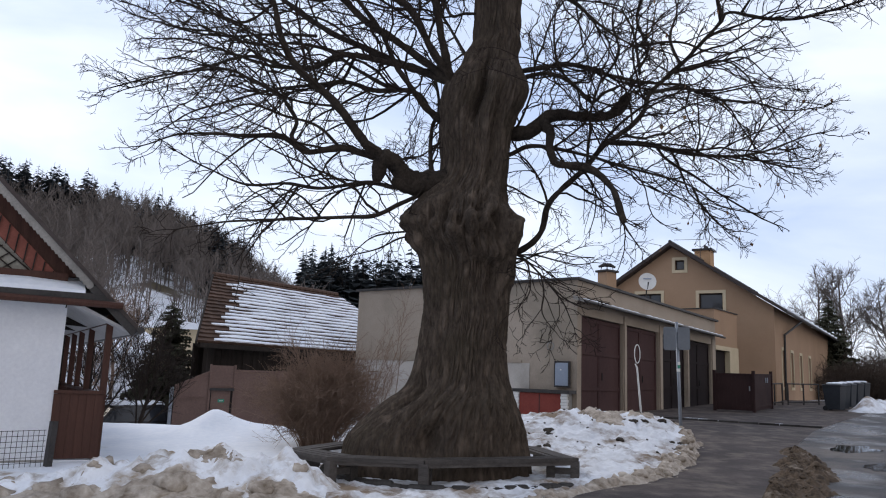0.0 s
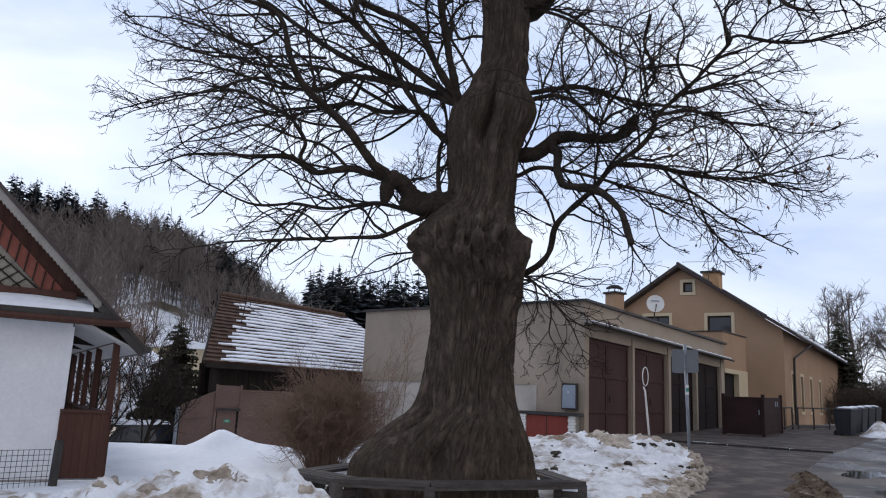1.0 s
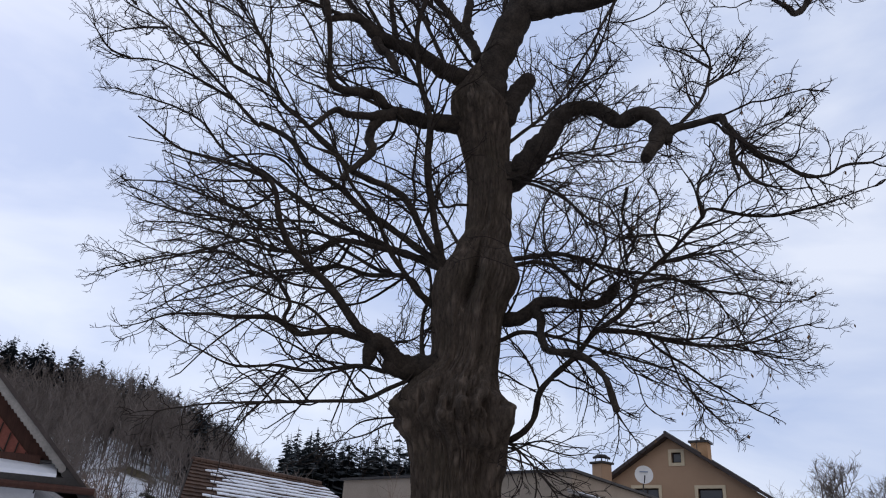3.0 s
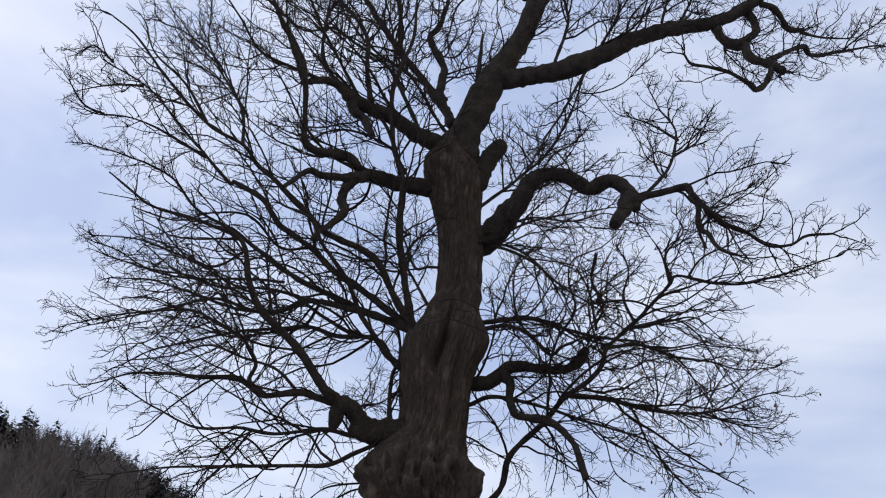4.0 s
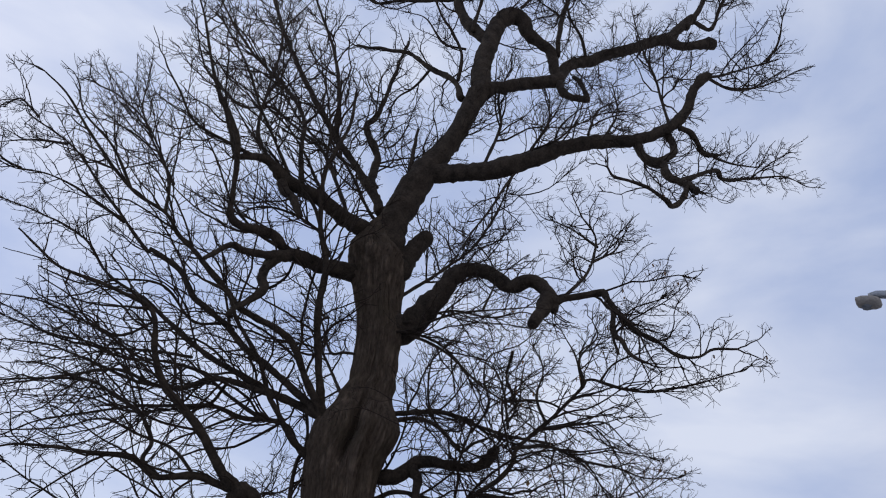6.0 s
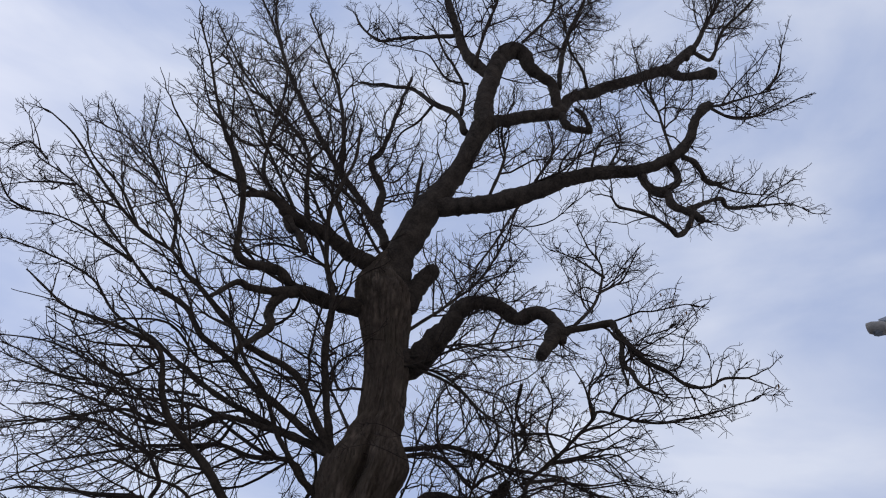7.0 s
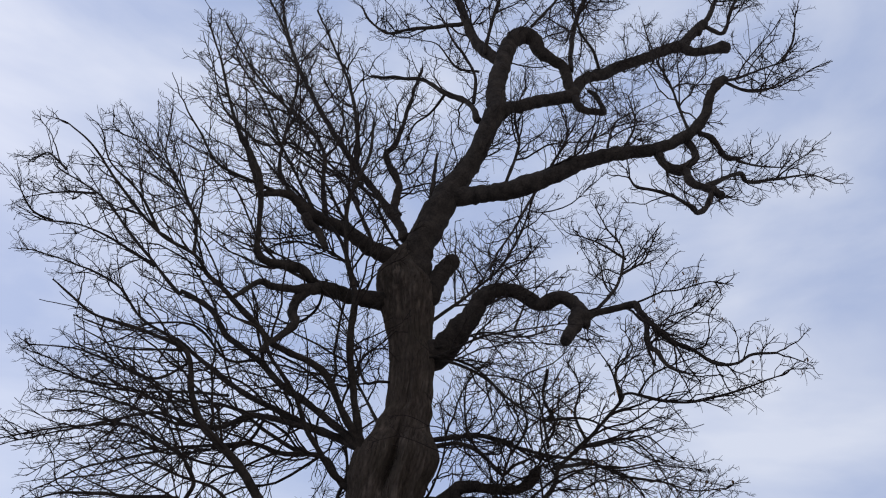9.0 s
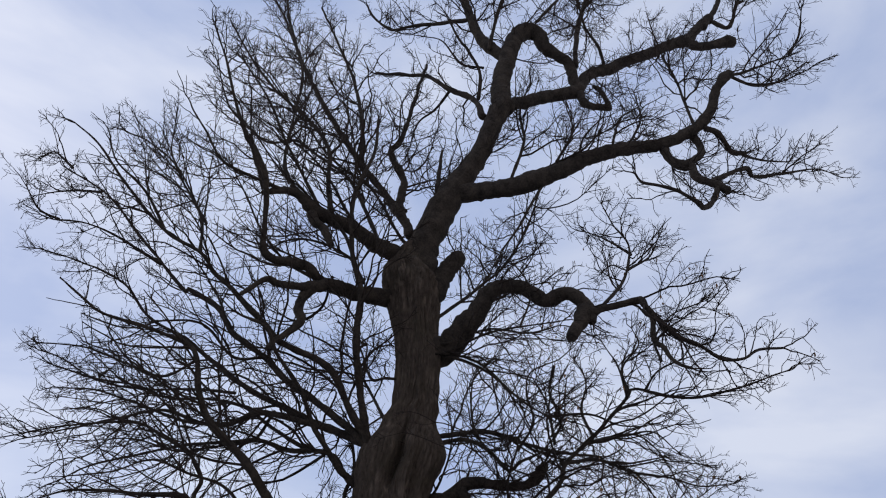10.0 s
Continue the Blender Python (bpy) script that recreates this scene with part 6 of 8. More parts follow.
# skirt roof across the gable foot with snow on it
sk = Shape()
for z0, z1, d0, d1 in ((2.60, 2.86, 0.0, 0.42),):
    c = [C_U.at(s, d, z) for s in (-7.2, 0.42) for d, z in ((0.0, 2.86), (0.46, 2.70), (0.46, 2.60), (0.0, 2.60))]
    sk.add(c, [(0, 1, 2, 3), (7, 6, 5, 4), (0, 4, 5, 1), (1, 5, 6, 2), (2, 6, 7, 3), (3, 7, 4, 0)])
part("skirt_roof", sk, DARK_SHEET, cot, "narrow sheet skirt roof")
part("gutter", Shape().tube([C_U.at(-7.2, 0.52, 2.60), C_U.at(0.75, 0.52, 2.54)], [0.055, 0.055], 8), RED_WOOD, cot, "brown gutter")
ss = Shape()
for k in range(18):
    a, b = -7.1 + k * 0.405, -7.1 + (k + 1) * 0.405
    ha, hb = (0.08 + 0.02 * math.sin(k * 1.3), 0.08 + 0.02 * math.sin((k + 1) * 1.3))
    q = [C_U.at(s, d, z + h) for s, hh in ((a, ha), (b, hb)) for d, z, h in ((0.02, 2.86, 0), (0.02, 2.86, hh), (0.30, 2.77, hh), (0.45, 2.71, hh * 0.6), (0.46, 2.70, 0))]
    ss.add(q, [(0, 1, 2, 3, 4), (9, 8, 7, 6, 5)] + [(i, (i + 1) % 5, 5 + (i + 1) % 5, 5 + i) for i in range(5)])
part("roof_snow", ss, SNOW, cot, "cushion of snow on the skirt roof", smooth=False)
part("gable_beam", C_U.slab(Shape(), -6.6, -0.05, 2.86, 3.02, 0.03, 0.14), RED_WOOD, cot)
# veranda
V_O = Vector((-5.42, 12.55, 0))
for k, s in enumerate((0.08, 2.34, 3.93, 5.36, 6.88)):
    p = V_O + VG * s
    part("post", Shape().beam(p + Vector((0, 0, 0.1)), p + Vector((0, 0, 2.42)), 0.10, 0.10, up=VG), RED_WOOD, cot, "red-brown veranda post")
part("wall_plate", Shape().beam(V_O + Vector((0, 0, 2.34)), V_O + VG * 7 + Vector((0, 0, 2.34)), 0.12, 0.15), RED_WOOD, cot, "dark brown plate on the posts")
for s in (2.3, 4.4, 6.6):
    a = V_O + VG * s
    part("cross_beam", Shape().beam(a + Vector((0, 0, 2.36)), a + Vector((-0.62, -0.37, 2.40)), 0.14, 0.14), DARK_WOOD, cot)
part("back_boards", Shape().beam(V_O + VG * 7.05 + Vector((0, 0, 1.2)), V_O + VG * 7.05 + Vector((-0.75, -0.45, 1.2)), 0.05, 2.4), DARK_WOOD, cot, "dark boarded end of the veranda")
pa = V_O - VG * 0.05
pb = C_U.at(-0.12, 0.02, 0) + Vector((0.05, 0.05, 0))
n = 6
for k in range(n):
    a, b = pa + (pb - pa) * (k / n), pa + (pb - pa) * ((k + 0.985) / n)
    part("plank", Shape().beam((a + b) / 2 + Vector((0, 0, 0.13)), (a + b) / 2 + Vector((0, 0, 1.13)), (b - a).length, 0.03, up=VG), RED_WOOD, cot)
part("hand_rail", Shape().beam(pa + Vector((0, 0, 1.16)), pb + Vector((0, 0, 1.16)), 0.09, 0.05), RED_WOOD, cot)
part("hand_rail", Shape().beam(V_O + Vector((0, 0, 1.12)), V_O + VG * 7 + Vector((0, 0, 1.12)), 0.08, 0.06), RED_WOOD, cot)
for k in range(30):
    p = V_O + VG * (0.3 + k * 0.22)
    part("baluster", Shape().beam(p + Vector((0, 0, 0.15)), p + Vector((0, 0, 1.1)), 0.10, 0.02, up=VG), RED_WOOD, cot)
part("veranda_base", Shape().prism([Vector(v) for v in ((0, 0, -0.2), (0, 0, 0.11), tuple((pb - pa) + Vector((0, 0, 0.11))), tuple((pb - pa) + Vector((0, 0, -0.2))))], pa, pa + VG * 7), WHITEWASH, cot, "whitewashed stone base")

# wire-mesh garden fence
mesh_fence = root("mesh_fence", (-5.78, 11.8, 0.0), "rusty welded-mesh garden fence on dark steel posts", "fence")
fa, fb = Vector((-7.4, 9.6, 0)), Vector((-5.80, 11.62, 0))
fl = (fb - fa).length
for k in range(int(fl / 0.075) + 1):
    p = fa + (fb - fa) * (k * 0.075 / fl)
    part("wire", Shape().tube([p + Vector((0, 0, -0.1)), p + Vector((0, 0, 0.62))], [0.004, 0.004], 4), DARK_SHEET, mesh_fence)
for k in range(10):
    z = -0.08 + 0.077 * k
    part("wire", Shape().tube([fa + Vector((0, 0, z)), fb + Vector((0, 0, z))], [0.004, 0.004], 4), DARK_SHEET, mesh_fence)
for p in (fb + Vector((0.04, 0.05, 0)), fa):
    part("post", Shape().beam(p + Vector((0, 0, -0.2)), p + Vector((0.02, 0.03, 0.74)), 0.09, 0.09), DARK_SHEET, mesh_fence)

# ---- barn ----
barn = root("barn", (-7.5, 28.0, -1.05), "dark boarded barn with a snow-streaked brown tile roof", "barn")
RL, RR = Vector((-9.09, 30.0, 5.26)), Vector((-5.0, 36.2, 5.26))
EL = Vector((-8.13, 25.6, 2.48))
WB = Vector((0.552, 0.834, 0))
ER = EL + WB * 13.5
COURSES = 19
for k in range(COURSES):
    u0, u1 = k / COURSES, (k + 1) / COURSES
    a0, a1 = EL.lerp(RL, u0), EL.lerp(RL, u1 + 0.012)
    b0, b1 = ER.lerp(RR, u0), ER.lerp(RR, u1 + 0.012)
    nrm = (b0 - a0).cross(a1 - a0).normalized()
    nrm = nrm if nrm.z > 0 else -nrm
    sh = Shape()
    n = 60
    top = []
    for i in range(n + 1):
        p, q = a0.lerp(b0, i / n), a1.lerp(b1, i / n)
        j = 0.012 * math.sin(i * 2.1 + k) + 0.012 * random.random()
        top += [p + nrm * (0.075 + j), q + nrm * 0.01, p - nrm * 0.03]
    f = []
    for i in range(n):
        o = i * 3
        f += [(o, o + 3, o + 4, o + 1), (o, o + 2, o + 5, o + 3)]
    sh.add(top, f)
    part("tile_course", sh, ROOF_TILE, barn)
    # snow caught on the course
    run, runs = [], []
    for i in range(n + 1):
        v = i / n
        bare = 0.045 + 0.09 * (k / COURSES) + 0.05 * noise.noise(Vector((k * 0.35, 3.1, 0))) + 0.03 * math.sin(k * 2.7)
        cover = noise.noise(Vector((v * 9, k * 0.8, 1.7))) * 0.6 + 0.68 - max(0, (k - 13) / 6) * 0.45 - 0.35 * max(0, 1 - (v - bare) / 0.12)
        if v < bare or cover < 0.12 or k >= COURSES - 1:
            runs.append(run)
            run = []
        else:
            run.append((v, min(0.60, 0.20 + 0.5 * cover)))
    runs.append(run)
    for run in runs:
        if len(run) < 2:
            continue
        q, f = [], []
        for m, (vv, wd) in enumerate(run):
            p, t = a0.lerp(b0, vv), a1.lerp(b1, vv)
            q += [p.lerp(t, 0.12) + nrm * 0.070, p.lerp(t, 0.18) + nrm * 0.11, p.lerp(t, 0.18 + wd) + nrm * 0.085, p.lerp(t, 0.2 + wd) + nrm * 0.02]
            if m:
                o = m * 4
                f += [(o - 4, o, o + 1, o - 3), (o - 3, o + 1, o + 2, o - 2), (o - 2, o + 2, o + 3, o - 1)]
        part("roof_snow", Shape().add(q, f), SNOW, barn)
rt = Shape()
n = 26
for k in range(n):
    p = RL.lerp(RR, k / n)
    q = RL.lerp(RR, (k + 1.06) / n)
    rt.tube([p + Vector((0, 0, 0.03)), q + Vector((0, 0, 0.06))], [0.13, 0.11], 8)
part("ridge_tiles", rt, ROOF_TILE, barn, "row of rounded ridge tiles")
part("verge_board", Shape().beam(EL + Vector((-0.02, 0, -0.05)), RL + Vector((-0.02, 0, -0.02)), 0.06, 0.18), DARK_WOOD, barn)
part("eaves_beam", Shape().beam(EL + Vector((0.05, 0.1, -0.1)), ER + Vector((0.05, 0.1, -0.1)), 0.12, 0.16), DARK_WOOD, barn)
BL = RL + Vector((0.6, 4.5, -2.8))
part("roof", Shape().add([RL, RR, RR + Vector((0.6, 4.5, -2.8)), BL, RL - Vector((0, 0, .1)), RR - Vector((0, 0, .1)), RR + Vector((0.6, 4.5, -2.9)), BL - Vector((0, 0, .1))],
                         [(0, 1, 2, 3), (7, 6, 5, 4), (0, 4, 5, 1), (1, 5, 6, 2), (2, 6, 7, 3), (3, 7, 4, 0)]), ROOF_TILE, barn)
B_F = Face((EL + WB * 0.1 + Vector((-0.35, 0.55, 0)))[:2], WB[:2])
n = 50
for k in range(n):
    s = k * 12.5 / n
    part("board", B_F.slab(Shape(), s, s + 0.235, -1.3, 2.45, -0.04, 0.01 * (k % 2)), DARK_WOOD, barn)
part("end_wall", Shape().add([EL + Vector((0.1, 0.5, -3.7)), EL + Vector((0.1, 0.5, -0.05)), RL + Vector((0.1, 0, -0.1)), BL + Vector((0.1, 0, 0)), BL + Vector((0.1, 0, -3.6)),
                              EL + Vector((0.25, 0.5, -3.7)), EL + Vector((0.25, 0.5, -0.05)), RL + Vector((0.25, 0, -0.1)), BL + Vector((0.25, 0, 0)), BL + Vector((0.25, 0, -3.6))],
                             [(0, 1, 2, 3, 4), (9, 8, 7, 6, 5)] + [(i, (i + 1) % 5, 5 + (i + 1) % 5, 5 + i) for i in range(5)]), DARK_WOOD, barn)

# brown yard fence with a small door
yard = root("yard_fence", (-7.5, 24.6, -1.05), "brown panelled yard fence with a narrow door", "fence")
Y_F = Face((-8.26, 24.35), (0.91, 0.42))


def yard_panel(s0, s1, za, zb):
    sh = Shape()
    c = [Y_F.at(s, d, z) for d in (-0.03, 0.0) for s, z in ((s0, -1.2), (s1, -1.2), (s1, zb), (s0, za))]
    sh.add(c, [(0, 1, 2, 3), (7, 6, 5, 4), (0, 4, 5, 1), (1, 5, 6, 2), (2, 6, 7, 3), (3, 7, 4, 0)])
    for z in (-0.25, 0.65):
        Y_F.slab(sh, s0, s1, z, z + 0.03, 0, 0.025)
    sh.beam(Y_F.at(s0, 0.01, za), Y_F.at(s1, 0.01, zb), 0.06, 0.05)
    part("panel", sh, FENCE_BROWN, yard, "flat brown sheet panel")


yard_panel(0.0, 1.02, 1.05, 1.52)
yard_panel(1.82, 3.2, 1.58, 1.58)
yard_panel(3.25, 4.6, 1.58, 1.58)
part("panel", Y_F.slab(Shape(), 1.05, 1.78, 0.98, 1.72, -0.02, 0.02), FENCE_BROWN, yard)
for s, z in ((0.0, 1.08), (1.03, 1.75), (1.80, 1.75), (3.22, 1.62), (4.62, 1.62)):
    part("post", Y_F.slab(Shape(), s - 0.03, s + 0.03, -1.2, z, -0.03, 0.05), FENCE_BROWN, yard)
part("post", Y_F.slab(Shape(), -0.16, -0.06, -1.2, 1.0, -0.05, 0.05), GALV, yard, "pale steel end post")
dr = part("door", Y_F.slab(Shape(), 1.10, 1.70, -1.1, 0.92, -0.05, -0.01), FENCE_BROWN, yard, "narrow brown door with a pale kickplate")
part("lintel", Y_F.slab(Shape(), 1.04, 1.80, 0.92, 1.0, -0.02, 0.10), DARK_SHEET, yard)
part("kickplate", Y_F.slab(Shape(), 1.12, 1.68, -1.0, 0.16, -0.01, 0.006), GREY_TRIM, dr)
part("sign_plate", Y_F.slab(Shape(), 1.32, 1.52, 0.55, 0.65, -0.01, 0.004), GREEN_PAINT, dr, "small green plate")
part("lettering_bar", Y_F.slab(Shape(), 1.36, 1.48, 0.59, 0.61, 0.004, 0.007), WHITE_PAINT, dr)

# distant cottages seen past the barn
for cx, cy, rz, w, l, zt, zr, m, lab in ((-15.0, 46.0, 10, 5.0, 6.0, 3.85, 4.2, CREAM, "pale yellow rendered house behind the barn"),
                                         (-17.0, 37.0, -20, 5.5, 6.0, 2.2, 3.6, WHITEWASH, "small white outhouse with a snowy roof")):
    hs = root("far_house", (cx, cy, -1.05), lab, "house")
    part("wall", Shape().box((cx, cy, (zt - 1.2) / 2), (w, l, zt + 1.2), rz), m, hs)
    q = Matrix.Translation((cx, cy, 0)) @ Matrix.Rotation(radians(rz), 4, "Z")
    sh = Shape()
    hw, hl = w / 2 + 0.4, l / 2 + 0.4
    pts = [q @ Vector(v) for v in ((-hw, -hl, zt - 0.1), (hw, -hl, zt - 0.1), (0, -hl, zr), (-hw, hl, zt - 0.1), (hw, hl, zt - 0.1), (0, hl, zr))]
    part("roof", sh.add(pts, [(0, 1, 2), (5, 4, 3), (0, 3, 4, 1), (1, 4, 5, 2), (2, 5, 3, 0)]), SNOW, hs, "snow-covered roof")


# ---- bench round the tree ----
bench = root("tree_bench", (0.2, 12.3, 0.0), "weathered grey plank bench ringing the old tree", "bench")
CORNERS = [Vector(c) for c in ((-2.30, 11.75, 0), (-1.50, 10.85, 0), (-0.16, 10.80, 0), (2.20, 11.95, 0), (1.85, 13.7, 0), (0.6, 14.6, 0), (-1.3, 14.3, 0))]
MIDP = Vector((0.1, 12.5, 0))
SEAT_Z = 0.455
for i, a in enumerate(CORNERS):
    b = CORNERS[(i + 1) % len(CORNERS)]
    ia, ib = a.lerp(MIDP, 0.22), b.lerp(MIDP, 0.22)
    for k in range(4):
        u0, u1 = k / 4 + 0.02, (k + 1) / 4 - 0.025
        q = [a.lerp(ia, u0), b.lerp(ib, u0), b.lerp(ib, u1), a.lerp(ia, u1)]
        q[0], q[3] = q[0].lerp(q[1], 0.006), q[3].lerp(q[2], 0.006)
        z0, z1 = SEAT_Z - 0.05, SEAT_Z + 0.004 * ((i + k) % 3)
        sh = Shape().add([p + Vector((0, 0, z0)) for p in q] + [p + Vector((0, 0, z1)) for p in q],
                         [(3, 2, 1, 0), (4, 5, 6, 7)] + [(j, (j + 1) % 4, 4 + (j + 1) % 4, 4 + j) for j in range(4)])
        part("plank", sh, BENCH_WOOD, bench)
    part("bearer", Shape().beam(a.lerp(MIDP, 0.03).lerp(b.lerp(MIDP, 0.03), 0.02) + Vector((0, 0, SEAT_Z - 0.078)), b.lerp(MIDP, 0.03).lerp(a.lerp(MIDP, 0.03), 0.02) + Vector((0, 0, SEAT_Z - 0.078)), 0.045, 0.055), BENCH_WOOD, bench)
    for f, w in ((0.03, 0.13), (0.20, 0.12)):
        p = a.lerp(MIDP, f)
        part("leg", Shape().beam(p + Vector((0, 0, -0.12)), p + Vector((0, 0, SEAT_Z - 0.05)), w, w, up=(a - MIDP).normalized()), BENCH_WOOD, bench)
    part("bearer", Shape().beam(a.lerp(MIDP, 0.02) + Vector((0, 0, SEAT_Z - 0.2)), a.lerp(MIDP, 0.23) + Vector((0, 0, SEAT_Z - 0.2)), 0.07, 0.09), BENCH_WOOD, bench)
# low ring of stones under the seat
kerb = root("stone_ring", (0.2, 11.4, 0.0), "low ring of dark stones around the tree foot", "kerb")
stone_me = Shape().box((0, 0, 0), (0.24, 0.16, 0.16), 0, 0.035).mesh("stone")
for k in range(46):
    t = radians(178 + k * 4.3)
    p = Vector((0.25 + 2.0 * math.cos(t), 12.5 + 1.80 * math.sin(t), 0.055 + 0.02 * random.random()))
    ob = part("stone", stone_me, STONE, kerb)
    ob.matrix_world = Matrix.Translation(p) @ Matrix.Rotation(t + math.pi / 2 + random.gauss(0, 0.08), 4, "Z") @ Matrix.Diagonal((1, 1, 0.8 + 0.5 * random.random(), 1))

# ---- snow ----
def edge_right(y):
    return np.interp(y, [8.5, 9.6, 10.9, 12.0, 12.9, 14.5, 16.2, 17.4, 18.4, 19.4, 20.5, 22], [-2.5, 0.7, 2.15, 3.3, 4.05, 4.9, 5.65, 5.95, 5.75, 5.0, 3.6, 1.5])


def pile_right(x, y):
    inside = edge_right(y) - x + 0.25 * fractal(x, y, 0.8, 3, 5.0)
    near_tree = smooth01(x, 1.2, 2.6) + smooth01(y, 13.6, 15.0)
    h = (0.15 * smooth01(inside, 0, 0.45) + 0.06 * smooth01(inside, 0.3, 1.5)) * np.clip(near_tree, 0.66, 1)
    h += 0.47 * np.exp(-(((x - 3.6) / 1.75) ** 2 + ((y - 17.6) / 1.5) ** 2)) + 0.13 * np.exp(-(((x - 2.0) / 1.3) ** 2 + ((y - 17.3) / 1.2) ** 2))
    h += 0.22 * np.exp(-(((x - 5.0) / 0.8) ** 2 + ((y - 17.2) / 0.9) ** 2))
    tree_dip = np.exp(-(((x - 0.2) / 2.1) ** 2 + ((y - 12.3) / 2.0) ** 2))
    n = fractal(x, y, 1.7, 5, 1.0)
    lump = np.abs(fractal(x, y, 4.0, 4, 8.0))
    h = h * (1 - 0.25 * tree_dip) + (0.05 * n + 0.10 * lump) * smooth01(inside, 0, 0.4) * (1 - 0.6 * tree_dip)
    return ground_z(x, y) - 0.06 + h * smooth01(inside, -0.05, 0.25) * smooth01(x, -2.8, -1.8) * (1 - smooth01(y, 20, 21.5))


grid_patch("snow_pile", np.linspace(-3.0, 7.0, 170), np.linspace(9.2, 21.8, 190), pile_right, DIRTY_SNOW,
           label="heaped shovelled snow with dirt and clods beside the tree", category="snow pile", kind="stuff")


def muddy_rim(x, y):
    """Brown slush along the roadside edge of the heap and over its crest."""
    inside = edge_right(y) - x + 0.25 * fractal(x, y, 0.8, 3, 5.0)
    n = fractal(x, y, 1.3, 4, 12.0)
    rim = 1 - smooth01(np.abs(inside - 0.10), 0.22, 0.42) + 0.9 * n * (inside < 0.8) * (inside > -0.1)
    crest = np.exp(-(((x - 4.1) / 1.1) ** 2 + ((y - 17.3) / 0.75) ** 2)) * 1.5 + 0.9 * n - 0.42
    show = smooth01(np.maximum(rim * (y < 17.8), crest), 0.35, 0.6)
    return pile_right(x, y) - 0.05 + 0.075 * show + 0.03 * np.abs(fractal(x, y, 5.0, 3, 4.0)) * show


grid_patch("muddy_slush", np.linspace(-0.5, 6.6, 140), np.linspace(9.4, 19.2, 165), muddy_rim, RIM_SNOW,
           label="brown slush crusting the edge of the snow heap", category="slush", kind="stuff")


def bank_left(x, y):
    crest = np.interp(x, [-9, -6.2, -5.4, -4.7, -4.1, -3.4, -2.9, -2.3, -1.85, -1.6, -1.35, -1.1], [0.02, 0.04, 0.13, 0.26, 0.42, 0.55, 0.58, 0.55, 0.49, 0.42, 0.22, 0.0])
    ridge_y = np.interp(x, [-9, -5, -3, -1.2], [9.6, 9.8, 9.95, 10.0])
    d = y - ridge_y
    prof = np.where(d < 0, np.exp(-(d / 0.75) ** 2), np.exp(-(d / 0.85) ** 2))
    field = 0.11 * smooth01(y, 9.9, 11.5) * (1 - smooth01(x, -2.2, -0.6)) + 0.16 * smooth01(y, 13.5, 17.5) * (1 - smooth01(x, -4, -1.2))
    peak = 0.42 * np.exp(-(np.abs((x + 4.95) / 0.55) ** 1.5 + np.abs((y - 17.3) / 1.0) ** 2)) + 0.14 * np.exp(-(((x + 3.7) / 1.3) ** 2 + ((y - 17.4) / 1.2) ** 2))
    n = fractal(x, y, 1.5, 5, 2.0)
    lump = np.abs(fractal(x, y, 2.0, 4, 6.0)) + 0.28 * np.abs(fractal(x, y, 5.5, 3, 16.0))
    rough = prof * np.clip(crest / 0.3, 0.25, 1)
    return ground_z(x, y) - 0.02 + crest * prof + field + peak + rough * (0.08 * n + 0.23 * lump - 0.09) + 0.012 * n


grid_patch("snow_bank", np.linspace(-9.0, -0.8, 230), np.linspace(8.2, 11.1, 110), bank_left, BANK_SNOW,
           label="ploughed roadside snow bank crusted with brown dirt", category="snow bank", kind="stuff")


def bank_crust(x, y):
    """Brown ploughed slush over the bank's foot and in patches on its crest."""
    ridge_y = np.interp(x, [-9, -5, -3, -1.2], [9.6, 9.8, 9.95, 10.0])
    n = fractal(x, y, 1.1, 4, 21.0)
    foot = 1 - smooth01(y - ridge_y + 0.45 * n, -0.74, -0.36)
    patch = np.exp(-(((x + 2.75) / 0.42) ** 2 + ((y - 9.85) / 0.24) ** 2)) + np.exp(-(((x + 1.95) / 0.25) ** 2 + ((y - 9.9) / 0.25) ** 2)) + 0.7 * n - 0.25
    show = smooth01(np.maximum(foot, patch), 0.15, 0.95)
    return bank_left(x, y) - 0.05 + 0.056 * show + 0.045 * np.abs(fractal(x, y, 3.0, 3, 14.0)) * show


grid_patch("bank_slush", np.linspace(-9.0, -1.0, 230), np.linspace(8.2, 10.6, 100), bank_crust, RIM_SNOW,
           label="brown ploughed slush crusting the roadside snow bank", category="slush", kind="stuff")
grid_patch("snow_field", np.linspace(-14.0, -0.8, 130), np.concatenate([np.linspace(11.1, 18.6, 90), np.linspace(18.7, 22.5, 24)]), bank_left, SNOW,
           label="smooth untouched snow in the yard with one drift", category="snow", kind="stuff")


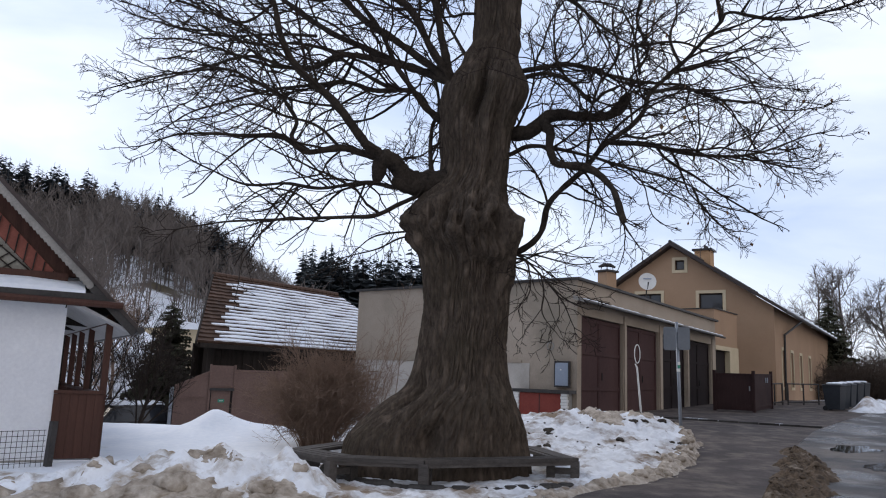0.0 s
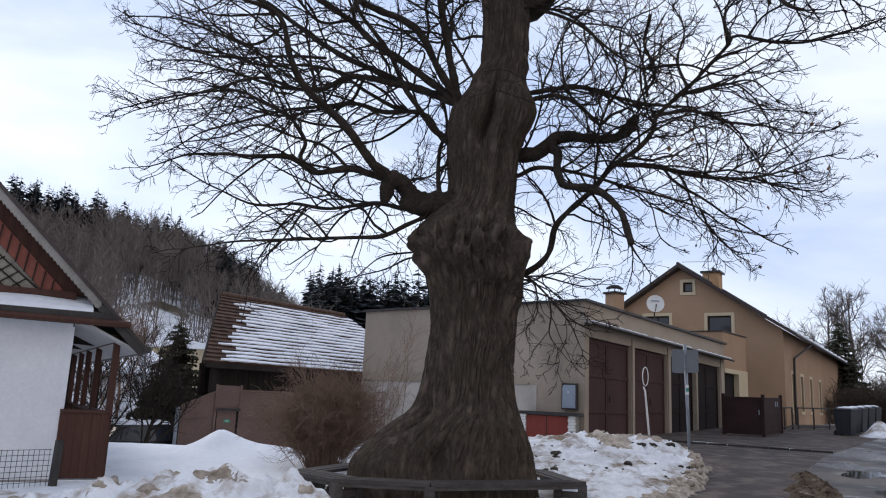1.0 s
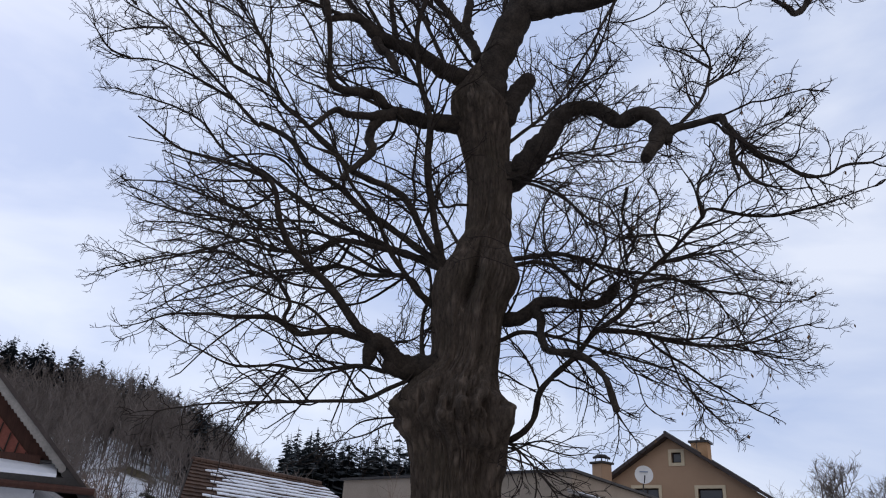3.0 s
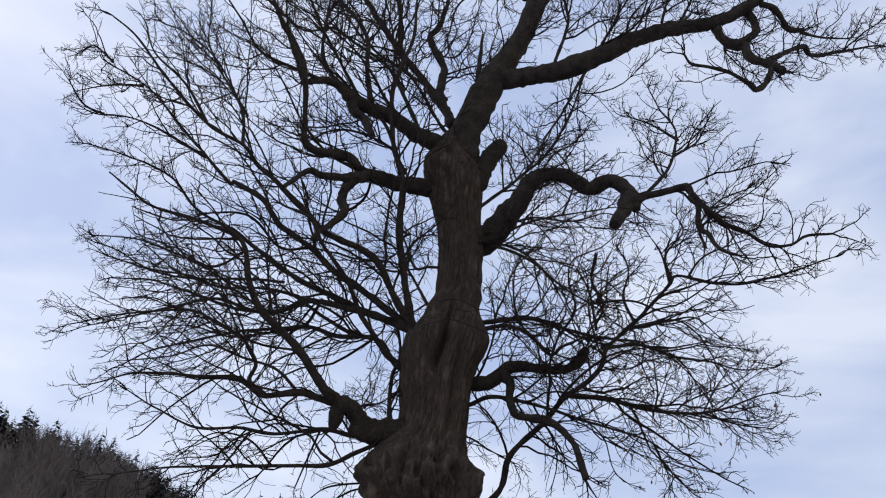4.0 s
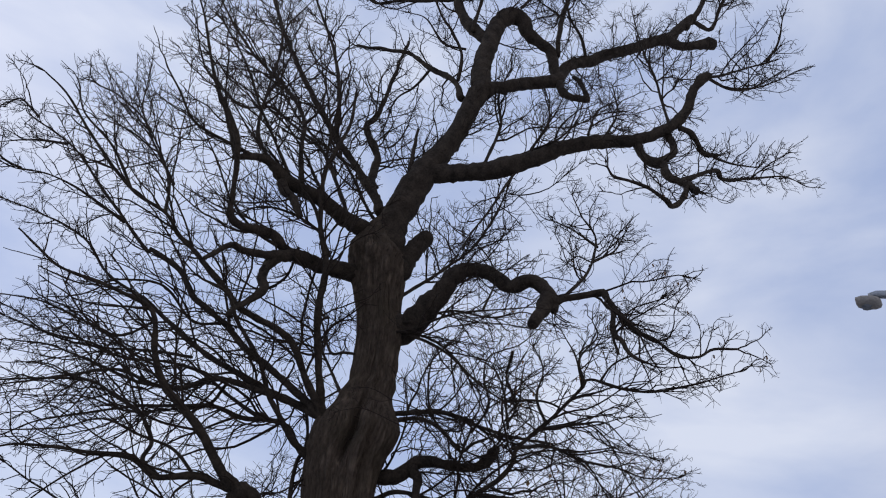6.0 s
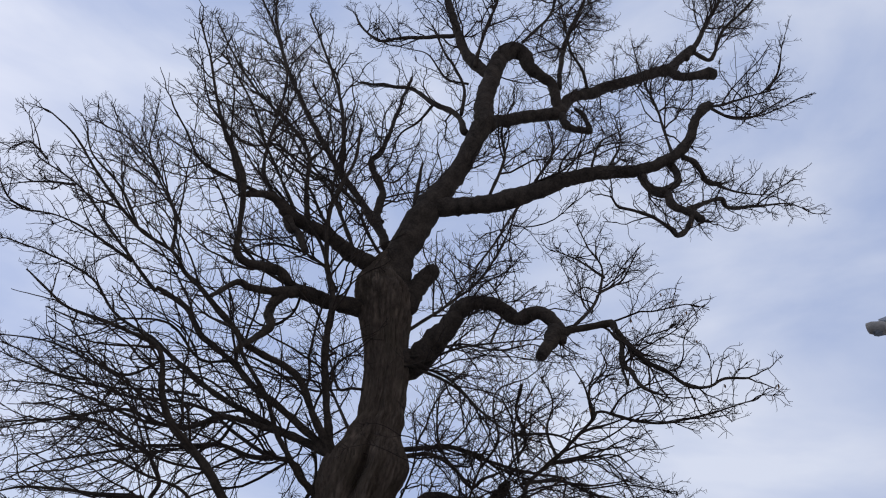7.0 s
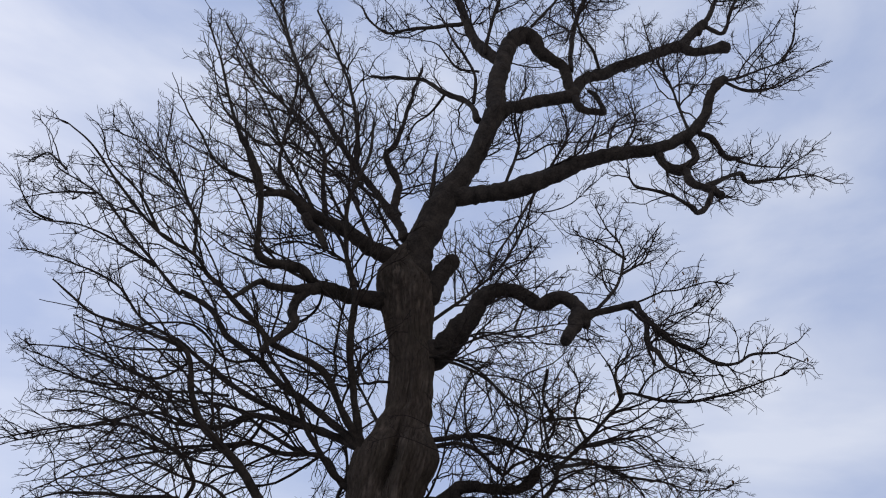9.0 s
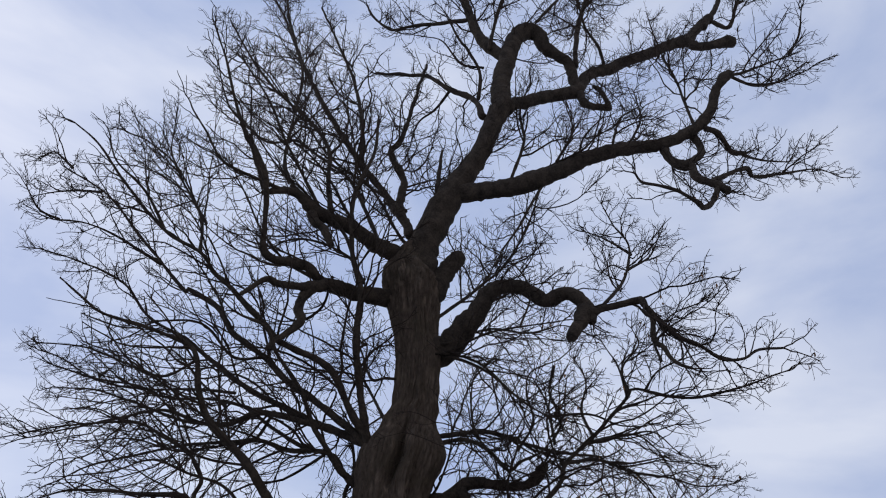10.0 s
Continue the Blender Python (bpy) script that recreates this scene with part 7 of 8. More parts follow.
def lumps(name, count, place, size, material, label, category, seed):
    """Frozen clods lying about, joined: too many to count."""
    r = random.Random(seed)
    sh = Shape()
    for _ in range(count):
        x, y, z = place(r)
        s = size * (0.4 + r.random() ** 2 * 1.3)
        rings, seg = 6, 9
        verts, faces = [], []
        for i in range(rings + 1):
            ph = math.pi * i / rings
            for j in range(seg):
                th = 2 * math.pi * j / seg
                d = Vector((math.sin(ph) * math.cos(th), math.sin(ph) * math.sin(th), math.cos(ph)))
                k = s * (0.8 + 0.55 * noise.noise(d * 1.2 + Vector((x * 7, y * 7, 0))) + 0.25 * noise.noise(d * 3.7 + Vector((y * 7, x * 7, 0))))
                verts.append((x + d.x * k * 1.2, y + d.y * k, z + d.z * k * 0.75))
        for i in range(rings):
            for j in range(seg):
                j2 = (j + 1) % seg
                faces.append((i * seg + j, i * seg + j2, (i + 1) * seg + j2, (i + 1) * seg + j))
        sh.add(verts, faces)
    return tagged(part(name, sh, material, None, smooth=True), label, category, kind="stuff")


def on_pile(r):
    y = r.uniform(14.5, 18.0)
    x = r.uniform(1.4, float(edge_right(y)) - 0.5)
    return x, y, float(pile_right(np.array([x]), np.array([y]))[0])


def on_rim(r):
    y = r.uniform(10.5, 18.2)
    x = float(edge_right(y)) - r.uniform(0.0, 0.5)
    return x, y, float(pile_right(np.array([x]), np.array([y]))[0])


def on_bank(r):
    x = r.uniform(-5.6, -1.6)
    y = r.uniform(9.0, 9.9)
    return x, y, float(bank_left(np.array([x]), np.array([y]))[0]) - 0.045


lumps("mud_clods", 60, on_pile, 0.065, CLOD, "dark frozen mud clods on the snow heap", "clods", 4)
lumps("snow_clods", 320, on_rim, 0.075, RIM_SNOW, "crumbled dirty snow lumps along the pile's edge", "clods", 5)
lumps("bank_clods", 40, on_bank, 0.13, RIM_SNOW, "rounded dirty snow boulders in the ploughed bank", "clods", 6)

# muddy verge between the two carriageways
def verge_form(x, y):
    mid = np.interp(y, [7.5, 11.38, 13.44, 15.29, 16.62, 17.66], [3.33, 5.31, 6.36, 7.24, 7.68, 8.06])
    half = np.interp(y, [7.5, 11.38, 13.44, 15.29, 16.62, 17.66], [0.52, 0.52, 0.57, 0.56, 0.32, 0.0])
    inside = half - np.abs(x - mid) + 0.24 * fractal(x, y, 1.1, 4, 31.0) - 0.3 * (y > 17.66)
    heap = smooth01(inside, -0.06, 0.34)
    return ground_z(x, y) - 0.02 + heap * (0.09 + 0.05 * fractal(x, y, 1.4, 3, 33.0) + 0.16 * np.abs(fractal(x, y, 3.6, 4, 35.0)))


grid_patch("verge", np.linspace(4.0, 8.4, 130), np.linspace(7.5, 17.4, 240), verge_form, MUD,
           label="churned muddy verge with dead grass", category="verge", kind="structure")


def on_verge(r):
    y = r.uniform(8.5, 16.62)
    x = float(np.interp(y, [7.5, 11.38, 13.44, 15.29, 16.62, 17.66], [3.33, 5.31, 6.36, 7.24, 7.68, 8.06])) + r.gauss(0, 0.22)
    return x, y, float(verge_form(np.array([x]), np.array([y]))[0])


lumps("verge_clods", 240, on_verge, 0.03, MUD, "loose mud lumps on the verge", "clods", 8)
for cx, cy, a, b in ((9.5, 17.7, 1.0, 0.45), (8.4, 14.8, 0.6, 0.25)):
    sh = Shape()
    ring = []
    for k in range(36):
        t = 2 * math.pi * k / 36
        q = 1 + 0.9 * noise.noise(Vector((cx + math.cos(t) * 1.3, cy + math.sin(t) * 1.3, 0)))
        dx, dy = a * q * math.cos(t), b * q * math.sin(t)
        x, y = cx + dx * 0.6 - dy * 0.8, cy + dx * 0.8 + dy * 0.6
        ring.append((x, y, float(ground_z(x, y)) + 0.037))
    sh.add(ring, [tuple(range(36))])
    tagged(part("puddle", sh, PUDDLE, None), "shallow meltwater puddle on the asphalt", "puddle", "road puddles")
# low concrete edge before the garages
kb = root("forecourt_kerb", (9.5, 24.2, 0.4), "low broken concrete edge with a rim of snow", "kerb")
ka, kc = Vector((7.2, 25.0, 0)), Vector((11.6, 23.3, 0))
for k in range(8):
    a, b = ka.lerp(kc, k / 8), ka.lerp(kc, (k + 0.97) / 8)
    z = float(ground_z(a.x, a.y))
    part("kerb_stone", Shape().beam(a + Vector((0, 0, z + 0.035)), b + Vector((0, 0, z + 0.035)), 0.16, 0.07), STONE, kb)
for u0, u1 in ((0.1, 0.42), (0.7, 0.85)):
    a, b = ka.lerp(kc, u0), ka.lerp(kc, u1)
    z = float(ground_z(a.x, a.y))
    part("snow_rim", Shape().tube([a + Vector((0, .2, z + 0.03)), a.lerp(b, 0.3) + Vector((0, .22, z + 0.03)), a.lerp(b, 0.7) + Vector((0, .17, z + 0.03)), b + Vector((0, .2, z + 0.03))], [0.015, 0.05, 0.035, 0.01], 7), SNOW, kb, smooth=True)

# ---- road sign seen from behind ----
sign = root("road_sign", (5.75, 18.3, 0.3), "back of a grey road sign on a steel pole in snow", "sign")
pz = 3.13
part("pole", Shape().tube([(5.80, 18.4, 0.2), (5.72, 18.4, pz)], [0.04, 0.04], 10), GALV, sign, smooth=True)
plate = Shape()
for cx, w, h, z in ((5.535, 0.30, 0.56, 2.72), (5.875, 0.29, 0.54, 2.73)):
    ring = []
    r = 0.05
    for qx, qz, t0 in ((w / 2 - r, h / 2 - r, 0), (-w / 2 + r, h / 2 - r, 90), (-w / 2 + r, -h / 2 + r, 180), (w / 2 - r, -h / 2 + r, 270)):
        for k in range(4):
            t = radians(t0 + k * 30)
            ring.append((cx + qx + r * math.cos(t), 18.34, z + qz + r * math.sin(t)))
    n = len(ring)
    part("plate", Shape().add(ring + [(x, y - 0.012, zz) for x, y, zz in ring], [tuple(range(n)), tuple(range(n, 2 * n))[::-1]] + [(i, (i + 1) % n, n + (i + 1) % n, n + i) for i in range(n)]), SIGN_GREY, sign, "unpainted grey sign back")
for z in (2.55, 2.88):
    part("bracket", Shape().box((5.72, 18.36, z), (0.46, 0.03, 0.04), 0, 0.004), GALV, sign)
for z, m in ((2.10, WHITE_PAINT), (2.02, GREEN_PAINT), (1.94, WHITE_PAINT)):
    part("trail_mark", Shape().tube([(5.755, 18.4, z), (5.752, 18.4, z + 0.07)], [0.043, 0.043], 10), m, sign, "painted trail mark")
# bent white marker rod
rod = root("marker_rod", (5.35, 20.8, 0.4), "leaning white-barked rod with a twisted loop on top", "rod")
r_pts = [(5.52, 20.8, 0.35), (5.45, 20.8, 1.2), (5.38, 20.8, 2.05), (5.33, 20.8, 2.15)]
part("rod", Shape().tube(r_pts, [0.030, 0.028, 0.024, 0.015], 8), WHITE_PAINT, rod, smooth=True)
loop = [(5.39 + 0.075 * math.sin(t), 20.8, 2.42 - 0.25 * math.cos(t)) for t in np.linspace(0, 2 * np.pi, 22)]
part("loop", Shape().tube(loop, [0.014] * 22, 6), WHITE_PAINT, rod, smooth=True)

# ---- gate, railings, bins by the ochre house ----
gate = root("yard_gate", (12.0, 29.3, 0.7), "dark brown boarded yard gate between square posts", "gate")
GA, GB, GC = Vector((10.75, 29.9, 0.65)), Vector((12.0, 29.25, 0.65)), Vector((13.9, 32.1, 0.72))
for a, b, n in ((GA, GB, 9), (GB, GC, 16)):
    for k in range(n):
        p, q = a.lerp(b, k / n), a.lerp(b, (k + 0.985) / n)
        m = (p + q) / 2
        part("board", Shape().beam(m + Vector((0, 0, 0.12)), m + Vector((0, 0, 1.5)), (q - p).length, 0.025, up=(b - a).normalized().cross(Vector((0, 0, 1)))), GATE_BROWN, gate)
    for z in (0.25, 0.95, 1.48):
        part("gate_rail", Shape().beam(a + Vector((0, 0, z)), b + Vector((0, 0, z)), 0.06, 0.06), GATE_BROWN, gate)
for p in (GA, GB, GC):
    part("post", Shape().beam(p + Vector((0, 0, -0.1)), p + Vector((0, 0, 1.62)), 0.11, 0.11, up=(0.6, 0.8, 0)), GATE_BROWN, gate)
part("handle", Shape().box((11.85, 29.28, 1.6), (0.03, 0.05, 0.18), 0, 0.005), GALV, gate)
nb = Shape()
for k in range(2):
    p = GB.lerp(GC, 0.62 + 0.1 * k) + Vector((0.03, -0.04, 1.26))
    nb.box(p, (0.10, 0.015, 0.20), 57)
part("number_bar", nb, GREY_BOX, gate)

rail = root("railing", (16.9, 35.7, 0.9), "dark tubular steel railing before the ochre wall", "railing")
for a, b in ((Vector((14.6, 34.2, 0.85)), Vector((15.7, 35.1, 0.9))), (Vector((16.0, 35.2, 0.9)), Vector((18.0, 36.4, 0.93)))):
    for z in (0.15, 0.98):
        part("rail", Shape().tube([a + Vector((0, 0, z)), b + Vector((0, 0, z))], [0.035, 0.035], 6), DARK_SHEET, rail)
    for k in range(3):
        p = a.lerp(b, k / 2)
        part("post", Shape().tube([p + Vector((0, 0, -0.1)), p + Vector((0, 0, 1.0))], [0.04, 0.04], 6), DARK_SHEET, rail)


def waste_bin():
    b = root("wheeled_bin", (0, 0, 0), "grey wheeled waste bin with snow on its lid", "bin", "row of bins")
    sh = Shape()
    lo, hi = (0.25, 0.28), (0.31, 0.36)
    c = [(sx * lo[0], sy * lo[1], 0.06) for sx, sy in ((-1, -1), (1, -1), (1, 1), (-1, 1))] + [(sx * hi[0], sy * hi[1], 1.0) for sx, sy in ((-1, -1), (1, -1), (1, 1), (-1, 1))]
    part("body", sh.add(c, [(3, 2, 1, 0), (4, 5, 6, 7)] + [(i, (i + 1) % 4, 4 + (i + 1) % 4, 4 + i) for i in range(4)]), BIN, b)
    part("lid", Shape().box((0, 0, 1.04), (0.66, 0.76, 0.09), 0, 0.03), BIN, b)
    part("snow_cap", Shape().box((0.02, 0, 1.12), (0.5, 0.6, 0.09), 0, 0.09), SNOW, b, "cap of snow", smooth=True)
    for sx in (-0.24, 0.24):
        part("wheel", Shape().tube([(sx - 0.03, 0.3, 0.1), (sx + 0.03, 0.3, 0.1)], [0.1, 0.1], 12), BLACK, b)
    part("handle", Shape().tube([(-0.2, 0.42, 1.0), (0.2, 0.42, 1.0)], [0.02, 0.02], 6), BIN, b)
    return b


bin0 = waste_bin()
BIN_AT = [(16.6, 32.2, 40), (17.25, 33.1, 36), (18.3, 34.5, 42), (19.5, 36.1, 38), (20.7, 37.7, 40)]
for x, y, rz in BIN_AT[1:]:
    copy_thing(bin0, Matrix.Translation((x, y, float(ground_z(x, y)) + 0.02)) @ Matrix.Rotation(radians(rz), 4, "Z"))
x, y, rz = BIN_AT[0]
bin0.matrix_basis = Matrix.Translation((x, y, float(ground_z(x, y)) + 0.02)) @ Matrix.Rotation(radians(rz), 4, "Z")


def far_bank(x, y):
    u = (x - 17.2) * 0.57 + (y - 31.8) * 0.82
    v = (x - 17.2) * 0.82 - (y - 31.8) * 0.57
    h = 0.62 * np.exp(-((v - 0.35) / 0.5) ** 2) * smooth01(u, -0.6, 0.5) * (1 - 0.5 * smooth01(u, 3, 9)) * (0.8 + 0.35 * np.sin(u * 1.2) + 0.3 * fractal(x, y, 0.8, 4, 9.0))
    return ground_z(x, y) - 0.08 + h


grid_patch("far_snow_bank", np.linspace(15.5, 30, 120), np.linspace(29.5, 46, 120), far_bank, DIRTY_SNOW,
           label="dirty snow bank beside the bins and road", category="snow bank", kind="stuff")
post = root("marker_post", (22.4, 37.6, 1.0), "short white roadside delineator post", "post")
part("shaft", Shape().box((22.4, 37.6, 1.45), (0.12, 0.1, 0.95), 20, 0.03), WHITE_PAINT, post)
part("band", Shape().box((22.4, 37.6, 1.7), (0.124, 0.104, 0.15), 20, 0.03), BLACK, post)

# street lamp: head over the road, its column beside the camera's way
lamp = root("street_lamp", (9.2, 5.6, 0.0), "grey street lamp with a flat oval head on an arm", "street lamp")
head = Vector((7.16, 7.64, 7.43))
arm = (Vector((9.2, 5.6, 7.5)) - head)
ad = arm.normalized()
tilt = (ad + Vector((0, 0, -0.30))).normalized()
part("arm", Shape().tube([head - tilt * 0.04 + Vector((0, 0, 0.10)), head + tilt * 0.06 + Vector((0, 0, 0.115)), head + tilt * 0.25 + Vector((0, 0, 0.11)), head + ad * 0.7 + Vector((0, 0, -0.02)), head + ad * 2.4 + Vector((0, 0, -0.25)), Vector((9.2, 5.6, 6.9))],
                         [0.03, 0.055, 0.06, 0.05, 0.045, 0.05], 10), GALV, lamp, smooth=True)
part("column", Shape().tube([(9.2, 5.6, -0.1), (9.2, 5.6, 3.0), (9.2, 5.6, 6.95)], [0.09, 0.08, 0.055], 12), GALV, lamp, smooth=True)
sh = Shape()
side = ad.cross(Vector((0, 0, 1))).normalized()
for i, (k, w, h0, h1) in enumerate(((-0.24, 0.05, -0.05, 0.02), (-0.22, 0.10, -0.08, 0.05), (-0.10, 0.14, -0.10, 0.07), (0.10, 0.14, -0.10, 0.07), (0.20, 0.10, -0.08, 0.06), (0.24, 0.05, -0.04, 0.03))):
    for j in range(12):
        t = 2 * math.pi * j / 12
        z = math.sin(t)
        sh.v.append(head + tilt * (k * 0.66 - 0.06) + side * (w * math.cos(t)) + Vector((0, 0, z * (h1 if z > 0 else -h0))))
for i in range(5):
    for j in range(12):
        j2 = (j + 1) % 12
        sh.f.append((i * 12 + j, i * 12 + j2, (i + 1) * 12 + j2, (i + 1) * 12 + j))
sh.f += [tuple(range(12)), tuple(range(60, 72))]
hd = part("head", sh, GREY_TRIM, lamp, smooth=True)
part("lens", Shape().box(head - tilt * 0.06 + Vector((0, 0, -0.075)), (0.19, 0.17, 0.05), math.degrees(math.atan2(ad.y, ad.x)), 0.03), SIGN_GREY, hd, "clouded plastic lens")

# ---- parked car under snow ----
car = root("parked_car", (-10.0, 24.2, -1.03), "dark estate car with snow on its roof", "car")
cm = Matrix.Translation((-10.0, 24.2, -1.03)) @ Matrix.Rotation(radians(52), 4, "Z")
prof = [(-2.0, 0.30), (-2.05, 0.65), (-1.9, 0.85), (-1.0, 0.92), (-0.45, 1.42), (1.2, 1.46), (1.8, 1.0), (2.0, 0.9), (2.05, 0.35)]
sh = Shape()
rows = [(-0.82, 0.0), (-0.80, 0.06), (0.80, 0.06), (0.82, 0.0)]
for yy, ins in rows:
    for x, z in prof:
        nar = 0.80 if z > 1.1 else 1.0
        sh.v.append(cm @ Vector((x * (1 - ins * 0.1), yy * nar, z)))
n = len(prof)
for i in range(3):
    for j in range(n):
        j2 = (j + 1) % n
        sh.f.append((i * n + j, i * n + j2, (i + 1) * n + j2, (i + 1) * n + j))
sh.f += [tuple(range(n)), tuple(range(3 * n, 4 * n))]
part("body", sh, CAR_PAINT, car)
for a, b in ((-0.85, 0.15), (0.22, 1.15)):
    q = [cm @ Vector((x, -0.845 + (0.12 if z > 1.1 else 0), z)) for x, z in ((a, 0.96), (b + 0.1, 0.96), (b, 1.36), (a + 0.42, 1.36))]
    part("window", Shape().add(q + [p + cm.to_3x3() @ Vector((0, 0.02, 0)) for p in q], [(0, 1, 2, 3), (7, 6, 5, 4)] + [(i, (i + 1) % 4, 4 + (i + 1) % 4, 4 + i) for i in range(4)]), GLASS, car)
sn = Shape()
for k in range(8):
    x0, x1 = -0.5 + k * 0.22, -0.5 + (k + 1) * 0.22
    q = []
    for x in (x0, x1):
        for y, z in ((-0.66, 1.44), (-0.6, 1.53), (0, 1.57), (0.6, 1.53), (0.66, 1.44)):
            q.append(cm @ Vector((x, y, z)))
    sn.add(q, [(i, i + 1, i + 6, i + 5) for i in range(4)] + ([(0, 1, 2, 3, 4)] if k == 0 else []) + ([(9, 8, 7, 6, 5)] if k == 7 else []))
part("roof_snow", sn, SNOW, car, "thick snow on the roof", smooth=True)
part("bonnet_snow", Shape().box(cm @ Vector((-1.4, 0, 0.93)), (0.8, 1.3, 0.12), 52, 0.06), SNOW, car)
for x in (-1.3, 1.35):
    for y in (-0.78, 0.78):
        w = part("wheel", Shape().tube([cm @ Vector((x, y - 0.1, 0.32)), cm @ Vector((x, y + 0.1, 0.32))], [0.32, 0.32], 16), BLACK, car)
        part("rim", Shape().tube([cm @ Vector((x, y - 0.11 * (1 if y < 0 else -1), 0.32)), cm @ Vector((x, y, 0.32))], [0.19, 0.19], 12), GALV, w)


# ---- shrubs and trees ----
def thicket(name, at, stems, height, spread, material, label, seed, k1=9, k2=5, r0=0.012, lean=0.25, droop=-0.02, category="shrub", r_min=0.0035):
    """A many-stemmed shrub of real shoots."""
    global rng
    keep, rng = rng, np.random.default_rng(seed)
    ob = root(name, at, label, category)
    base = np.array(at) + np.c_[rng.normal(0, spread * 0.45, stems), rng.normal(0, spread * 0.35, stems), np.zeros(stems)]
    way = np.c_[rng.normal(0, lean, stems), rng.normal(0, lean, stems), np.ones(stems)]
    way[:, :2] += (base[:, :2] - np.array(at)[:2]) * 0.45 / max(spread, 0.1)
    ln = height * (0.65 + 0.4 * rng.random(stems))
    st = sprout(base, way, ln, 8, 0.10, droop, 0.0)
    rr = np.full(stems, r0)
    g = [tubes(st, rr, rr * 0.4, 4)]
    b, w, u, who = fork(st, k1, 0.15, 1.0, 35)
    l2 = ln[who] * (0.18 + 0.25 * rng.random(len(who)))
    s2 = sprout(b, w, l2, 4, 0.18, droop, 0)
    g.append(tubes(s2, np.full(len(b), max(r0 * 0.42, r_min)), np.full(len(b), max(r0 * 0.2, r_min * 0.7))))
    b, w, u, who2 = fork(s2, k2, 0.2, 1.0, 38)
    l3 = l2[who2] * (0.3 + 0.35 * rng.random(len(who2)))
    s3 = sprout(b, w, l3, 2, 0.2, droop, 0)
    g.append(tubes(s3, np.full(len(b), r_min), np.full(len(b), r_min * 0.6)))
    bundle("stem_clump", g[:1], material, ob, "")
    bundle("brushwood", g[1:], material, ob, "")
    rng = keep
    return ob


def bare_tree(name, at, height, label, seed, material, trunk_r=0.14, boughs=16, k1=8, k2=6, k3=0, r_min=0.006, spread=0.55, category="tree"):
    global rng
    keep, rng = rng, np.random.default_rng(seed)
    ob = root(name, at, label, category)
    a = np.array(at, float)
    tr = sprout(a[None], np.array([[0.05, 0, 1.0]]), np.array([height * 0.85]), 9, 0.07, 0.1)
    sh = Shape().tube(tr[0], list(np.linspace(trunk_r, trunk_r * 0.2, 10)), 8)
    part("trunk", sh, material, ob, smooth=True)
    b, w, u, who = fork(tr, boughs, 0.22, 1.0, 45)
    l1 = height * spread * (1.15 - 0.75 * u) * (0.7 + 0.5 * rng.random(len(u)))
    s1 = sprout(b, w, l1, 6, 0.16, 0.10)
    r1 = trunk_r * 0.38 * (1.1 - 0.7 * u)
    g = [tubes(s1, r1, r1 * 0.35, 5)]
    b, w, u, who = fork(s1, k1, 0.2, 1.0, 40)
    l2 = l1[who] * (0.25 + 0.3 * rng.random(len(u)))
    s2 = sprout(b, w, l2, 4, 0.18, 0.08)
    r2 = np.maximum(r1[who] * 0.35, r_min * 1.2)
    g.append(tubes(s2, r2, r2 * 0.5))
    b, w, u, who = fork(s2, k2, 0.2, 1.0, 38)
    l3 = l2[who] * (0.3 + 0.35 * rng.random(len(u)))
    s3 = sprout(b, w, l3, 3, 0.2, 0.05)
    g.append(tubes(s3, np.full(len(u), r_min), np.full(len(u), r_min * 0.6)))
    bundle("crown", g, material, ob, "")
    rng = keep
    return ob


def spruce(name, at, height, width, label, seed, material, rows=26, per=11, category="tree"):
    """A spruce: trunk and drooping branches set with needle sprays."""
    r = np.random.default_rng(seed)
    ob = root(name, at, label, category)
    a = np.array(at, float)
    part("trunk", Shape().tube([a, a + np.array([0, 0, height])], [height * 0.022, 0.01], 7), BACKLIT_BARK, ob)
    vs, qs, o = [], [], 0
    for i in range(rows):
        for j in range(per):
            u = 0.04 + 0.94 * (i + r.random() * 1.6) / (rows + 1)
            u = min(u, 0.985)
            t = r.random() * 2 * np.pi
            ln = width / 2 * (1 - u) ** 0.8 * (0.65 + 0.5 * r.random()) + 0.08
            d = np.array([np.cos(t), np.sin(t), 0])
            sd = np.array([-np.sin(t), np.cos(t), 0])
            base = a + np.array([0, 0, height * u])
            m = 5
            for q in range(m):
                f = (q + 0.5) / m
                c = base + d * ln * f + np.array([0, 0, -0.35 * ln * f + 0.22 * ln * f * f])
                for sgn in (-1, 1, 0):
                    tip = c + (d * 0.6 + sd * sgn * 0.8) * ln * 0.34 * (1.15 - f * 0.6) + np.array([0, 0, -0.14 * ln * r.random()])
                    wv = np.cross(tip - c, r.normal(size=3))
                    wv = wv / (np.linalg.norm(wv) + 1e-9) * ln * 0.085
                    mid = (c + tip) / 2
                    vs += [c - wv * 0.4, mid - wv, tip, mid + wv]
                    qs.append((o, o + 1, o + 2, o + 3))
                    o += 4
    tagged(part("foliage", np_mesh("foliage", np.array(vs), np.array(qs)), material, ob, "dark drooping needle sprays"), kind="stuff")
    return ob


